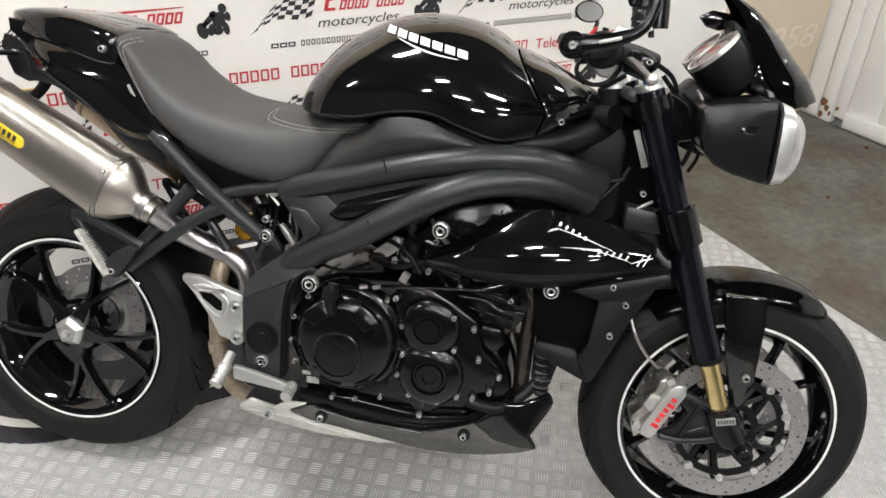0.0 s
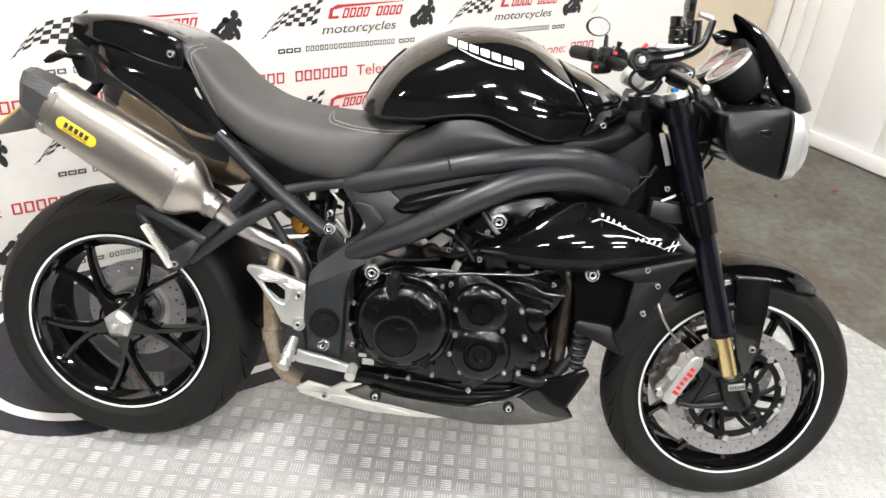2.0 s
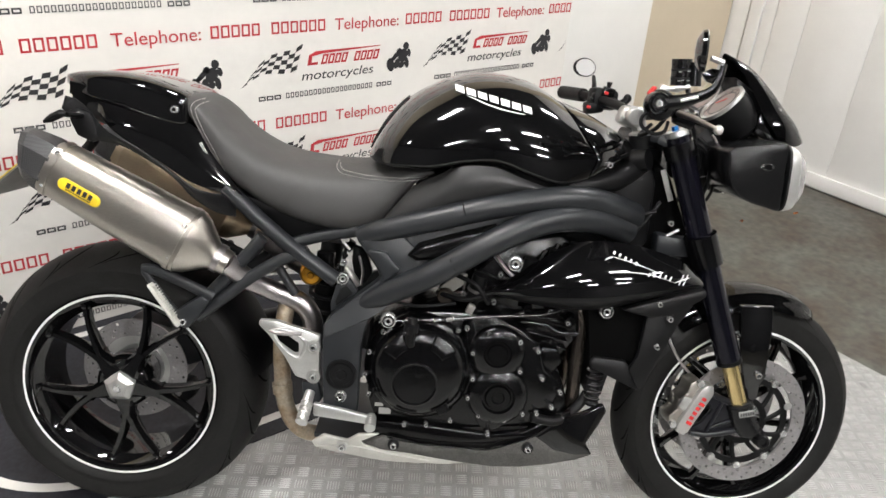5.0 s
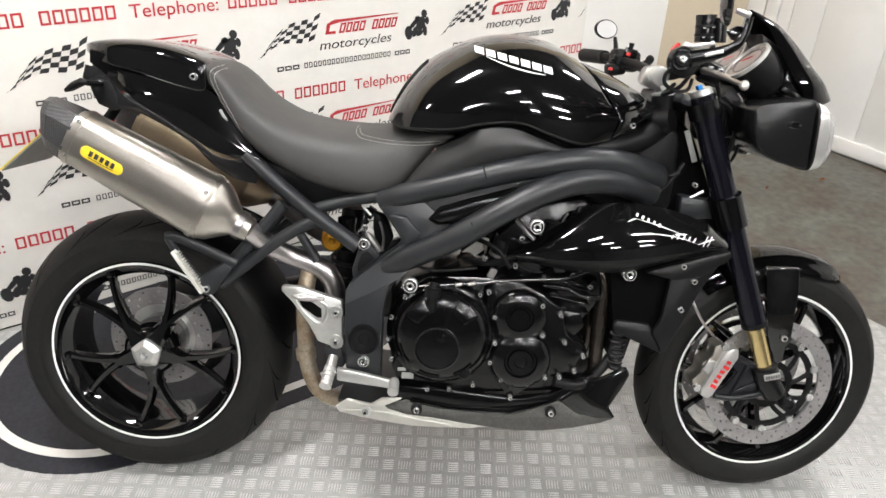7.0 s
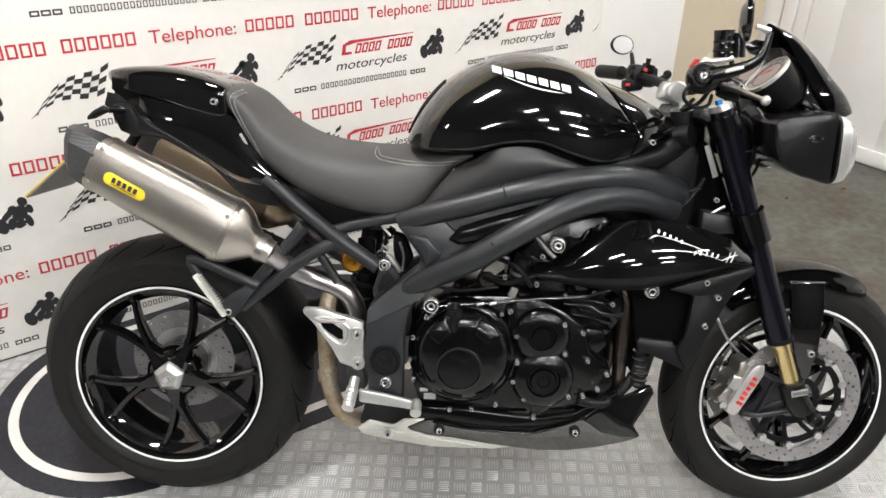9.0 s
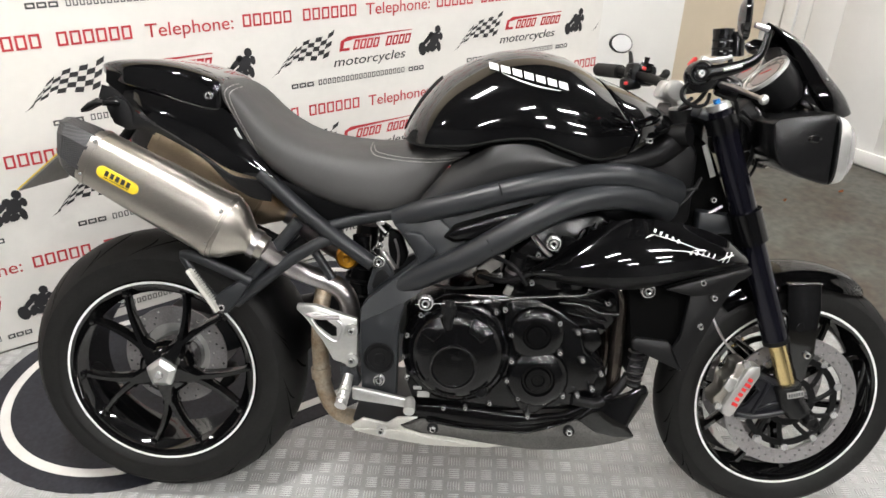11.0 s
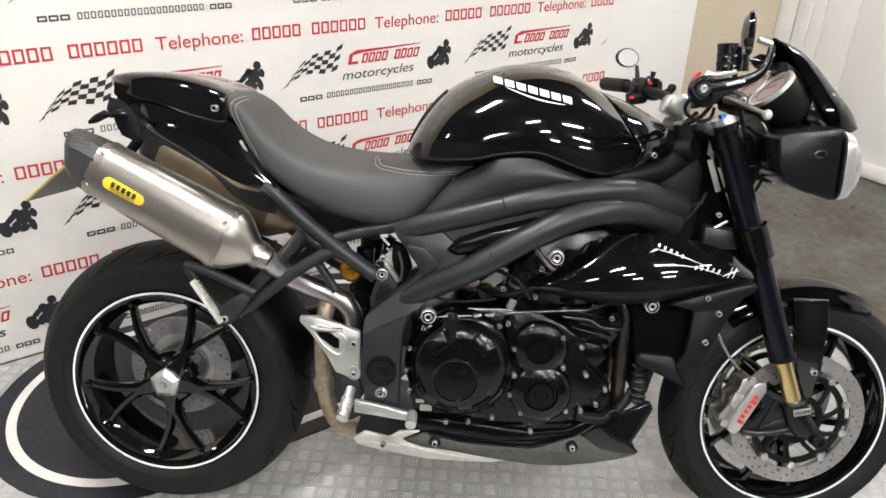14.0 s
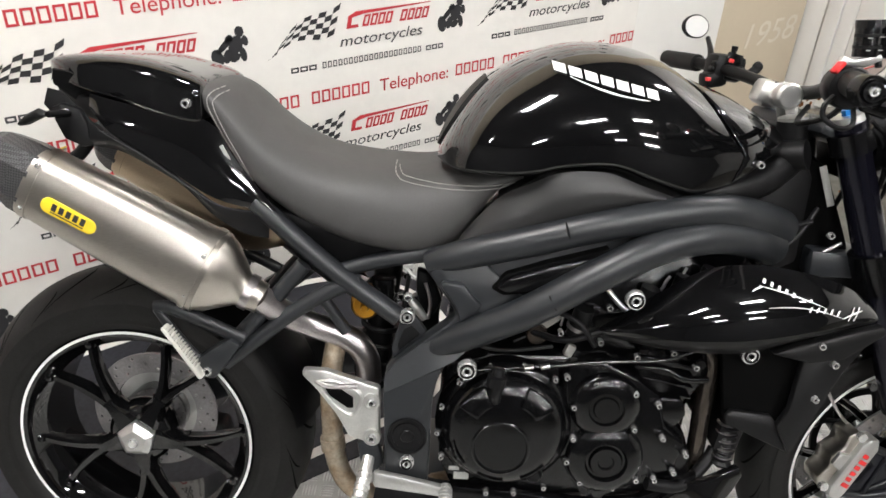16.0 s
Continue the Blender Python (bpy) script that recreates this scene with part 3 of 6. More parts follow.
def drilled_disc(r0, r1, y, thick, cells=72, rows_=3, hole=0.30):
    """A brake disc with real holes drilled through it."""
    bm = bmesh.new()
    made = {}

    def vert(r, a, yy):
        key = (round(r, 6), round(a % (2 * math.pi), 5), round(yy, 5))
        if key not in made:
            made[key] = bm.verts.new((r * math.cos(a), yy, r * math.sin(a)))
        return made[key]
    da = 2 * math.pi / cells
    edges = [0.06] + [0.06 + 0.88 * (k + 1) / rows_ for k in range(rows_)]
    rad = [r0 + (r1 - r0) * e for e in edges]
    front, back = y - thick / 2, y + thick / 2
    for i in range(cells):
        a0 = i * da
        for yy in (front, back):
            for ra, rb in ((r0, rad[0]), (rad[-1], r1)):
                bm.faces.new((vert(ra, a0, yy), vert(rb, a0, yy), vert(rb, a0 + da / 2, yy), vert(ra, a0 + da / 2, yy)))
                bm.faces.new((vert(ra, a0 + da / 2, yy), vert(rb, a0 + da / 2, yy), vert(rb, a0 + da, yy), vert(ra, a0 + da, yy)))
        for ra in (r0, r1):
            for h in (0, 1):
                b0 = a0 + h * da / 2
                bm.faces.new((vert(ra, b0, front), vert(ra, b0 + da / 2, front), vert(ra, b0 + da / 2, back), vert(ra, b0, back)))
        for k in range(rows_):
            ra, rb = rad[k], rad[k + 1]
            rm, am = (ra + rb) / 2, a0 + da / 2
            rim = [(ra, a0), (rm, a0), (rb, a0), (rb, am), (rb, a0 + da), (rm, a0 + da), (ra, a0 + da), (ra, am)]
            if (i + k) % 3 == 0:
                size = hole * min(rb - ra, rm * da)
                sides = {}
                for yy in (front, back):
                    inner = []
                    for r, a in rim:
                        px, pz = (r - rm), (a - am) * rm
                        d = math.hypot(px, pz)
                        q = (rm + px / d * size, am + pz / d * size / rm)
                        inner.append(bm.verts.new((q[0] * math.cos(q[1]), yy, q[0] * math.sin(q[1]))))
                    outer = [vert(r, a, yy) for r, a in rim]
                    for m in range(8):
                        n = (m + 1) % 8
                        bm.faces.new((outer[m], outer[n], inner[n], inner[m]))
                    sides[yy] = inner
                for m in range(8):
                    n = (m + 1) % 8
                    bm.faces.new((sides[front][m], sides[front][n], sides[back][n], sides[back][m]))
            else:
                for yy in (front, back):
                    bm.faces.new([vert(r, a, yy) for r, a in rim])
    return bm


def grooves(radius, half, crown, count, spread, parent):
    """Slanting tread grooves laid along the crown of a tyre."""
    bm = bmesh.new()

    def on_tyre(a, s):
        q = math.pi / 2 * (1 - abs(s))
        r = radius - crown * (1 - math.sin(q)) + 0.0006
        return Vector((r * math.cos(a), math.copysign(half * 0.97 * math.cos(q), s), r * math.sin(a)))
    for k in range(count):
        for side in (-1, 1):
            a0 = 2 * math.pi * (k + (0.5 if side > 0 else 0)) / count
            for s0, s1, da, w in ((0.10, 0.60, spread * 0.8, 0.008), (0.36, 0.66, spread * 0.5, 0.006)):
                prev = None
                a00 = a0 + (0.0 if s0 < 0.2 else math.pi / count)
                for m in range(9):
                    t = m / 8
                    s = side * (s0 + (s1 - s0) * t)
                    a = a00 + da * t * t
                    wide = w * math.sin(math.pi * (0.08 + 0.84 * t)) / radius / 2
                    pair = (bm.verts.new(on_tyre(a - wide, s)), bm.verts.new(on_tyre(a + wide, s)))
                    if prev:
                        bm.faces.new((prev[0], prev[1], pair[1], pair[0]))
                    prev = pair
    ob = part("tread_groove", bm, SHADE_BLACK, parent, "dark slanting tread grooves")
    return tagged(ob, kind="stuff")


REAR = (0.0, 0.0, 0.330)
rear = wheel("rear_wheel", "rear wheel with a wide tyre and white rim stripe", REAR, 0.325, 0.096, 0.2185, 0.082, 0.085)
for i in range(5):
    a = radians(58 + 72 * i)
    part("spoke_root", spoke(a, 0.030, 0.088, -0.062, -0.056, 0.030, 0.0115, 0.030, 0.028), GLOSS, rear)
    for sp in (-0.29, 0.29):
        part("spoke", spoke(a + sp * 0.10, 0.066, 0.207, -0.057, -0.050, 0.0105, 0.0066, 0.027, 0.018, sp * 0.90), GLOSS, rear)
        b = a + sp * 0.97
        part("spoke_end", lathe([(0.001, -0.068), (0.006, -0.067), (0.010, -0.060), (0.011, -0.045)], 12, centre=(0.199 * math.cos(b), 0, 0.199 * math.sin(b))), GLOSS, rear)
grooves(0.325, 0.096, 0.085, 14, 0.42, rear)
part("hub", lathe([(0.02, -0.075), (0.05, -0.072), (0.062, -0.06), (0.066, -0.03), (0.06, 0.05), (0.02, 0.06)], 40), GLOSS, rear, "black wheel hub")
star = bmesh.new()
ring_skin(star, [[Vector((r * (1.0 if k % 2 == 0 else q) * math.cos(math.pi * k / 5 + 0.3), y, r * (1.0 if k % 2 == 0 else q) * math.sin(math.pi * k / 5 + 0.3))) for k in range(10)] for y, r, q in ((-0.07, 0.036, 0.86), (-0.088, 0.036, 0.86), (-0.098, 0.024, 0.8), (-0.100, 0.014, 1.0))])
nut = part("wheel_nut", star, ALLOY, rear, "cast silver wheel nut", 25)
part("axle_cap", lathe([(0.001, -0.106), (0.007, -0.106), (0.010, -0.101), (0.010, -0.096)], 20), CHROME, nut)
rd = part("brake_disc", drilled_disc(0.084, 0.126, 0.032, 0.005, 54), DISC, rear, "drilled steel rear brake disc", 30)
rd.matrix_local = pose(-0.008, 0, -0.002)
part("disc_carrier", lathe([(0.03, 0.034), (0.088, 0.034), (0.088, 0.040), (0.03, 0.040)], 40, closed=True), ALLOY, rear)

FRONT = (1.458, 0.0, 0.302)
front = wheel("front_wheel", "front wheel with twin brake discs and white rim stripe", FRONT, 0.298, 0.062, 0.2185, 0.049, 0.055, 6)
for i in range(5):
    a = radians(72 * i + 45)
    for sp in (-0.3, 0.3):
        part("spoke", spoke(a + sp * 0.25, 0.04, 0.207, -0.012, -0.018, 0.011, 0.0065, 0.022, 0.016, sp * 0.8), GLOSS, front)
grooves(0.298, 0.062, 0.055, 14, -0.36, front)
part("hub", lathe([(0.015, -0.06), (0.036, -0.058), (0.04, -0.04), (0.045, 0), (0.04, 0.04), (0.036, 0.058), (0.015, 0.06)], 36), GLOSS, front, "black wheel hub")
for y in (-0.068, 0.068):
    part("brake_disc", drilled_disc(0.124, 0.158, y, 0.0055, 72), DISC, front, "drilled steel front brake disc", 30)
    bm = lathe([(0.045, y - 0.002), (0.060, y - 0.002), (0.060, y + 0.004), (0.045, y + 0.004)], 40, closed=True)
    lathe([(0.098, y - 0.002), (0.112, y - 0.002), (0.112, y + 0.004), (0.098, y + 0.004)], 60, bm, closed=True)
    for k in range(10):
        a = 2 * math.pi * k / 10
        merge(bm, spoke(a, 0.055, 0.102, y, y, 0.006, 0.006, 0.005, 0.005, 0.25))
    car = part("disc_carrier", bm, PLASTIC, front, "black disc carrier")
    for k in range(10):
        a = 2 * math.pi * (k + 0.5) / 10
        b = lathe([(0.001, y - 0.006), (0.0085, y - 0.006), (0.0095, y - 0.004), (0.0095, y + 0.004)], 16)
        bmesh.ops.translate(b, vec=(0.115 * math.cos(a), 0, 0.115 * math.sin(a)), verts=b.verts)
        part("bobbin", b, CHROME, car)

# fork
TOP, LOWER, FOOT = Vector((1.212, -0.115, 0.965)), Vector((1.391, -0.115, 0.470)), Vector((1.462, -0.115, 0.300))
AX = (LOWER - TOP).normalized()
for side in (1, -1):
    off = Vector((0 if side == 1 else -0.027, 0 if side == 1 else 0.23, 0))
    leg = new("fork_leg")
    leg.parent = bike
    tagged(leg, "upside-down fork leg with gold inner tube")
    part("outer_tube", tube([TOP + off, TOP + AX * 0.26 + off, LOWER + off], [0.0265, 0.0275, 0.0275], 24), ANODISED, leg, "blue-black outer fork tube")
    part("inner_tube", tube([LOWER + off - AX * 0.02, LOWER + AX * 0.125 + off], 0.0188, 20), GOLD, leg, "gold inner fork tube")
    part("dust_seal", tube([LOWER + off - AX * 0.004, LOWER + AX * 0.006 + off], 0.0285, 24), PLASTIC, leg)
    part("fork_cap", tube([TOP + off - AX * 0.014, TOP + off - AX * 0.002], [0.024, 0.0255], 20), ALLOY, leg, "bare alloy fork cap")
    part("adjuster", tube([TOP + off - AX * 0.023, TOP + off - AX * 0.012], 0.0075, 6), BLUE, leg, "blue anodised adjuster", 20)
    foot = tube([LOWER + AX * 0.108 + off, LOWER + AX * 0.112 + off, LOWER + AX * 0.150 + off, FOOT + off, FOOT + off + Vector((0.003, 0, -0.008))], [0.022, 0.0275, 0.0285, 0.0275, 0.022], 22)
    part("fork_foot", foot, LAMP_BODY, leg, "black cast fork foot")
    if side == 1:
        part("foot_band", tube([LOWER + AX * 0.112 + off, LOWER + AX * 0.120 + off], 0.0298, 24), LAMP_BODY, leg)
        part("axle_bolt", lathe([(0.001, -0.142), (0.007, -0.142), (0.008, -0.147), (0.013, -0.147), (0.016, -0.143), (0.017, -0.11)], 22, centre=(1.486, 0, 0.283)), LAMP_BODY, leg)
        part("axle_clamp", slab([(1.455, 0.315), (1.480, 0.312), (1.506, 0.292), (1.504, 0.272), (1.482, 0.262), (1.462, 0.280)], -0.125, -0.100, 0.006), LAMP_BODY, leg)
        tag_ = part("maker_label", moved(box((0.036, 0.003, 0.015), (0, 0, 0), 0.001), pose(1.438, -0.1440, 0.353, 0, -13, 0)), REFLECTOR, leg, "small pale label with dark bars")
        for k in range(6):
            part("label_bar", moved(box((0.0036, 0.002, 0.008), (-0.0135 + 0.0054 * k, -0.0012, 0), 0), pose(1.438, -0.1440, 0.353, 0, -13, 0)), INK_DARK, tag_)

part("lower_clamp", tube([TOP + AX * 0.222, TOP + AX * 0.292], 0.036, 24), ENGINE, bike, "black lower fork clamp")
part("lower_yoke", slab([(1.20, 0.70), (1.30, 0.70), (1.32, 0.735), (1.20, 0.75)], -0.10, 0.10, 0.008), SATIN, bike)
part("upper_clamp", tube([TOP + AX * 0.012, TOP + AX * 0.046], 0.034, 24), ENGINE, bike, "black upper fork clamp")
part("top_yoke", moved(box((0.085, 0.24, 0.024), (0, 0, 0), 0.008), pose(1.195, 0, 0.945, 0, 21, 7)), SATIN, bike)
part("steering_nut", tube([(1.165, 0.0, 0.965), (1.158, 0.0, 0.985)], 0.018, 6), ALLOY, bike, "", 20)

# front mudguard: a shell round the tyre
bm = bmesh.new()
grid = []
SECTION = [(1.0, 0.276), (0.97, 0.283), (0.90, 0.291), (0.80, 0.297), (0.74, 0.303), (0.70, 0.308), (0.66, 0.311), (0.45, 0.3155), (0.22, 0.3175), (0.0, 0.318)]
SECTION = [(-y, r) for y, r in SECTION] + [(y, r) for y, r in SECTION[-2::-1]]
for i in range(29):
    t = i / 28
    a = radians(54.5 + 74 * t)
    taper = 0.30 + 0.70 * min(1.0, t / 0.20) ** 0.55 - 0.22 * max(0.0, t - 0.75) / 0.25
    drop = 0.016 * max(0.0, 1 - t / 0.20) ** 1.5
    grid.append([bm.verts.new(((0.318 - (0.318 - r) * (0.35 + 0.65 * min(1, t / 0.2)) - drop) * math.cos(a), 0.074 * y * taper, (0.318 - (0.318 - r) * (0.35 + 0.65 * min(1, t / 0.2)) - drop) * math.sin(a))) for y, r in SECTION])
for i in range(28):
    for j in range(18):
        bm.faces.new((grid[i][j], grid[i + 1][j], grid[i + 1][j + 1], grid[i][j + 1]))
bmesh.ops.solidify(bm, geom=bm.faces[:], thickness=0.003)
guard = part("front_mudguard", bm, GLOSS, bike, "gloss black front mudguard", 22, at=pose(1.458, 0, 0.302, 0, 0, 7))
part("guard_stay", slab([(1.408, 0.596), (1.484, 0.596), (1.491, 0.540), (1.490, 0.475), (1.490, 0.424), (1.480, 0.405), (1.478, 0.375), (1.466, 0.360), (1.450, 0.375), (1.425, 0.475)], -0.098, -0.084, 0.004), GLOSS, guard.parent, "gloss black mudguard bracket")

bolt(1.472, -0.099, 0.429, 0.008, bike)
part("stay_hole", lathe([(0.001, -0.0975), (0.006, -0.0975), (0.007, -0.0995), (0.010, -0.0995), (0.011, -0.096)], 20, centre=(1.451, 0, 0.494)), GLOSS, bike)

# caliper
cal = new("brake_caliper")
cal.parent = bike
tagged(cal, "silver four-piston front brake caliper")
CM = pose(1.318, -0.118, 0.357, 0, -61, 7)
part("body", moved(slab([(-0.066, -0.012), (-0.052, -0.016), (0.050, -0.016), (0.068, -0.004), (0.060, 0.012), (0.045, 0.018), (-0.050, 0.018), (-0.066, 0.010)], -0.026, 0.010, 0.004), CM), ALLOY, cal, "silver caliper face")
part("back_body", moved(slab([(-0.058, 0.0), (0.058, 0.0), (0.062, 0.028), (0.046, 0.042), (0.022, 0.034), (0.0, 0.044), (-0.022, 0.034), (-0.046, 0.042), (-0.062, 0.028)], -0.014, 0.036, 0.005), CM), TITANIUM, cal)
part("pad_spring", moved(slab([(-0.018, 0.018), (0.018, 0.018), (0.012, 0.040), (-0.012, 0.040)], -0.020, -0.012, 0.002), CM), ALLOY, cal)
for dx in (-0.056, 0.056):
    part("bolt", moved(tube([(dx, -0.012, 0.024), (dx, -0.022, 0.024)], 0.0085, 10), CM), CHROME, cal, "", 20)
for k in range(6):
    tall = k in (0, 4)
    part("maker_bar", moved(box((0.0078, 0.0016, 0.0145 if tall else 0.0105), (-0.034 + 0.0128 * k, -0.0265, -0.001 - (0.002 if tall else 0)), 0), CM), RED, cal, "red plain bar")
FOOT_PAINT = material("blue_black_cast_paint", (0.0095, 0.0100, 0.0140), 0.30, grain=0.25, grain_size=700, stain=0.25, bump=0.0001, shine=0.4)
mount = part("caliper_mount", slab([(1.340, 0.398), (1.356, 0.393), (1.389, 0.377), (1.425, 0.362), (1.470, 0.352), (1.482, 0.312), (1.462, 0.303), (1.402, 0.285), (1.347, 0.277), (1.317, 0.291), (1.349, 0.310), (1.372, 0.345), (1.345, 0.378)], -0.112, -0.098, 0.004), FOOT_PAINT, bike, "blue-black cast caliper mount")
for pts, r_ in (([(1.350, 0.392), (1.389, 0.374), (1.425, 0.358), (1.445, 0.345)], 0.0075), ([(1.325, 0.288), (1.360, 0.284), (1.402, 0.290), (1.455, 0.304)], 0.0075), ([(1.392, 0.366), (1.376, 0.325), (1.362, 0.290)], 0.0045), ([(1.372, 0.300), (1.410, 0.318), (1.450, 0.322)], 0.0040)):
    part("rib", tube([(x, -0.113, z) for x, z in pts], r_, 12), FOOT_PAINT, mount)
part("brake_hose", tube([(1.232, -0.13, 0.545), (1.246, -0.145, 0.510), (1.272, -0.140, 0.470), (1.30, -0.125, 0.44)], 0.0030, 10), STEEL, bike, "braided brake hose")


# ---- body work ----
from mathutils.bvhtree import BVHTree


def mirror_part(ob):
    """The same part on the machine's other side."""
    me = ob.data.copy()
    for q in me.vertices:
        q.co.y = -q.co.y
    me.flip_normals()
    other = new(ob.name.split(".")[0], me)
    other.parent = ob.parent
    other.matrix_local = ob.matrix_local
    if "label" in ob:
        other["label"] = ob["label"]
    return other


TANK_ROWS = [(0.562, 0.888, 0.902, 0.100, 0.3), (0.578, 0.878, 0.938, 0.146, 0.2), (0.605, 0.871, 0.980, 0.176, 0.15), (0.645, 0.870, 1.020, 0.196, 0.12), (0.70, 0.870, 1.052, 0.208, 0.12),
             (0.76, 0.882, 1.073, 0.213, 0.12), (0.83, 0.886, 1.077, 0.217, 0.12), (0.895, 0.864, 1.066, 0.214, 0.12), (0.965, 0.846, 1.046, 0.202, 0.12), (1.034, 0.856, 1.024, 0.176, 0.12)]
bm = loft(smooth_stations(TANK_ROWS, 6), 96, 2.55)


def rake(bm, x0, x1, k, z0=0.915):
    for q in bm.verts:
        t = min(max((q.co.x - x0) / (x1 - x0), 0), 1)
        q.co.x -= t * t * (k * (q.co.z - z0) if q.co.z > z0 else 0.4 * (z0 - q.co.z))
    return bm


rake(bm, 0.86, 1.034, 0.62)
bmesh.ops.recalc_face_normals(bm, faces=bm.faces)
tank_tree = BVHTree.FromBMesh(bm)
tank = part("fuel_tank", bm, GLOSS, bike, "gloss black sculpted fuel tank", 60)
NOSE_ROWS = [(1.036, 0.862, 1.020, 0.166, 0.15), (1.040, 0.860, 1.024, 0.175, 0.15), (1.062, 0.868, 1.014, 0.164, 0.2), (1.085, 0.888, 1.002, 0.146, 0.25), (1.11, 0.902, 0.984, 0.120, 0.3), (1.135, 0.905, 0.964, 0.088, 0.35), (1.156, 0.906, 0.944, 0.050, 0.4), (1.165, 0.914, 0.934, 0.022, 0.5)]
part("tank_front_cover", rake(loft(smooth_stations(NOSE_ROWS), 48, 2.5), 0.86, 1.034, 0.62), GLOSS, bike, "gloss black cover ahead of the tank", 60)
bolt(1.064, -0.165, 0.903, 0.006, bike)
bm = bmesh.new()
grid = []
for p, half in zip(spline([(0.566, 0, 0.900), (0.575, 0, 0.922), (0.590, 0, 0.952), (0.612, 0, 0.984), (0.642, 0, 1.016)], 4), [0.050 + 0.03 * math.sin(math.pi * k / 16) for k in range(17)]):
    line_ = []
    for k in range(-5, 6):
        out = Vector((-0.80, 0, 0.60))
        hit = tank_tree.ray_cast(Vector((p.x, half * k / 5, p.z)) + out * 0.08, -out)
        line_.append(bm.verts.new(hit[0] + out * 0.004))
    grid.append(line_)
for a, b in zip(grid, grid[1:]):
    for k in range(10):
        bm.faces.new((a[k], a[k + 1], b[k + 1], b[k]))
bmesh.ops.recalc_face_normals(bm, faces=bm.faces)
bmesh.ops.solidify(bm, geom=bm.faces[:], thickness=0.005)
part("tank_pad", bm, RUBBER, bike, "thin black rubber tank pad")


def decal(name, shapes, tree, mat, parent, label="", lift=0.0020, rows_=3, joined=False):
    """Flat printed shapes laid on a curved skin; each is a list of four corners in x and z."""
    bm = bmesh.new()
    for a, b, c, d in shapes:
        g = []
        n = 5
        for i in range(n + 1):
            line = []
            for j in range(rows_ + 1):
                p = Vector((*a, 0)).lerp(Vector((*b, 0)), i / n)
                q = Vector((*d, 0)).lerp(Vector((*c, 0)), i / n)
                r = p.lerp(q, j / rows_)
                hit = tree.ray_cast(Vector((r.x, -1, r.y)), Vector((0, 1, 0)))
                if hit[0] is None:
                    break
                line.append(bm.verts.new(hit[0] + (hit[1] if hit[1].y < 0 else -hit[1]) * lift))
            if len(line) == rows_ + 1:
                g.append(line)
        for i in range(len(g) - 1):
            for j in range(rows_):
                bm.faces.new((g[i][j], g[i + 1][j], g[i + 1][j + 1], g[i][j + 1]))
        if not joined:
            part(name, bm, mat, parent, label)
            bm = bmesh.new()
    if joined:
        part(name, bm, mat, parent, label)


def along(x0, z0, x1, z1, count, height, fill=0.78, sag=0.0, lean=0.25):
    out = []
    for k in range(count):
        t0, t1 = k / count, (k + fill) / count
        pt = lambda t: (x0 + (x1 - x0) * t, z0 + (z1 - z0) * t + sag * math.sin(math.pi * t))
        a, b = pt(t0), pt(t1)
        out.append((a, b, (b[0] + lean * height, b[1] + height), (a[0] + lean * height, a[1] + height)))
    return out


def swoosh(x0, z0, x1, z1, sag, thick, n=8):
    out = []
    for k in range(n):
        t0, t1 = k / n, (k + 1) / n
        f = lambda t: (x0 + (x1 - x0) * t, z0 + (z1 - z0) * t + sag * math.sin(math.pi * t))
        h = lambda t: thick * math.sin(math.pi * (0.08 + 0.84 * t))
        a, b = f(t0), f(t1)
        out.append((a, b, (b[0], b[1] + h(t1)), (a[0], a[1] + h(t0))))
    return out


decal("maker_bar", along(0.738, 1.036, 0.896, 0.997, 7, 0.0130, 0.80, 0.0, -0.12), tank_tree, WHITE_PRINT, tank, "white plain bar")
decal("maker_swoosh", swoosh(0.760, 1.028, 0.877, 0.997, -0.006, 0.0028), tank_tree, WHITE_PRINT, tank, joined=True)

SEAT_ROWS = [(0.160, 0.985, 1.003, 0.095, 0.5), (0.178, 0.955, 1.004, 0.120, 0.6), (0.205, 0.915, 0.996, 0.133, 0.6), (0.235, 0.865, 0.976, 0.142, 0.55), (0.265, 0.826, 0.947, 0.150, 0.5), (0.305, 0.792, 0.917, 0.156, 0.5),
             (0.360, 0.762, 0.891, 0.162, 0.45), (0.42, 0.738, 0.878, 0.168, 0.45), (0.48, 0.724, 0.872, 0.170, 0.45), (0.535, 0.715, 0.871, 0.166, 0.45), (0.575, 0.720, 0.877, 0.160, 0.5), (0.615, 0.760, 0.880, 0.152, 0.55), (0.66, 0.830, 0.878, 0.142, 0.6), (0.702, 0.858, 0.873, 0.128, 0.5)]
bm = loft(smooth_stations(SEAT_ROWS), 44, 2.9)
bmesh.ops.recalc_face_normals(bm, faces=bm.faces)
seat_tree = BVHTree.FromBMesh(bm)
seat = part("seat", bm, LEATHER, bike, "dark grey leather seat with pale stitching", 60)


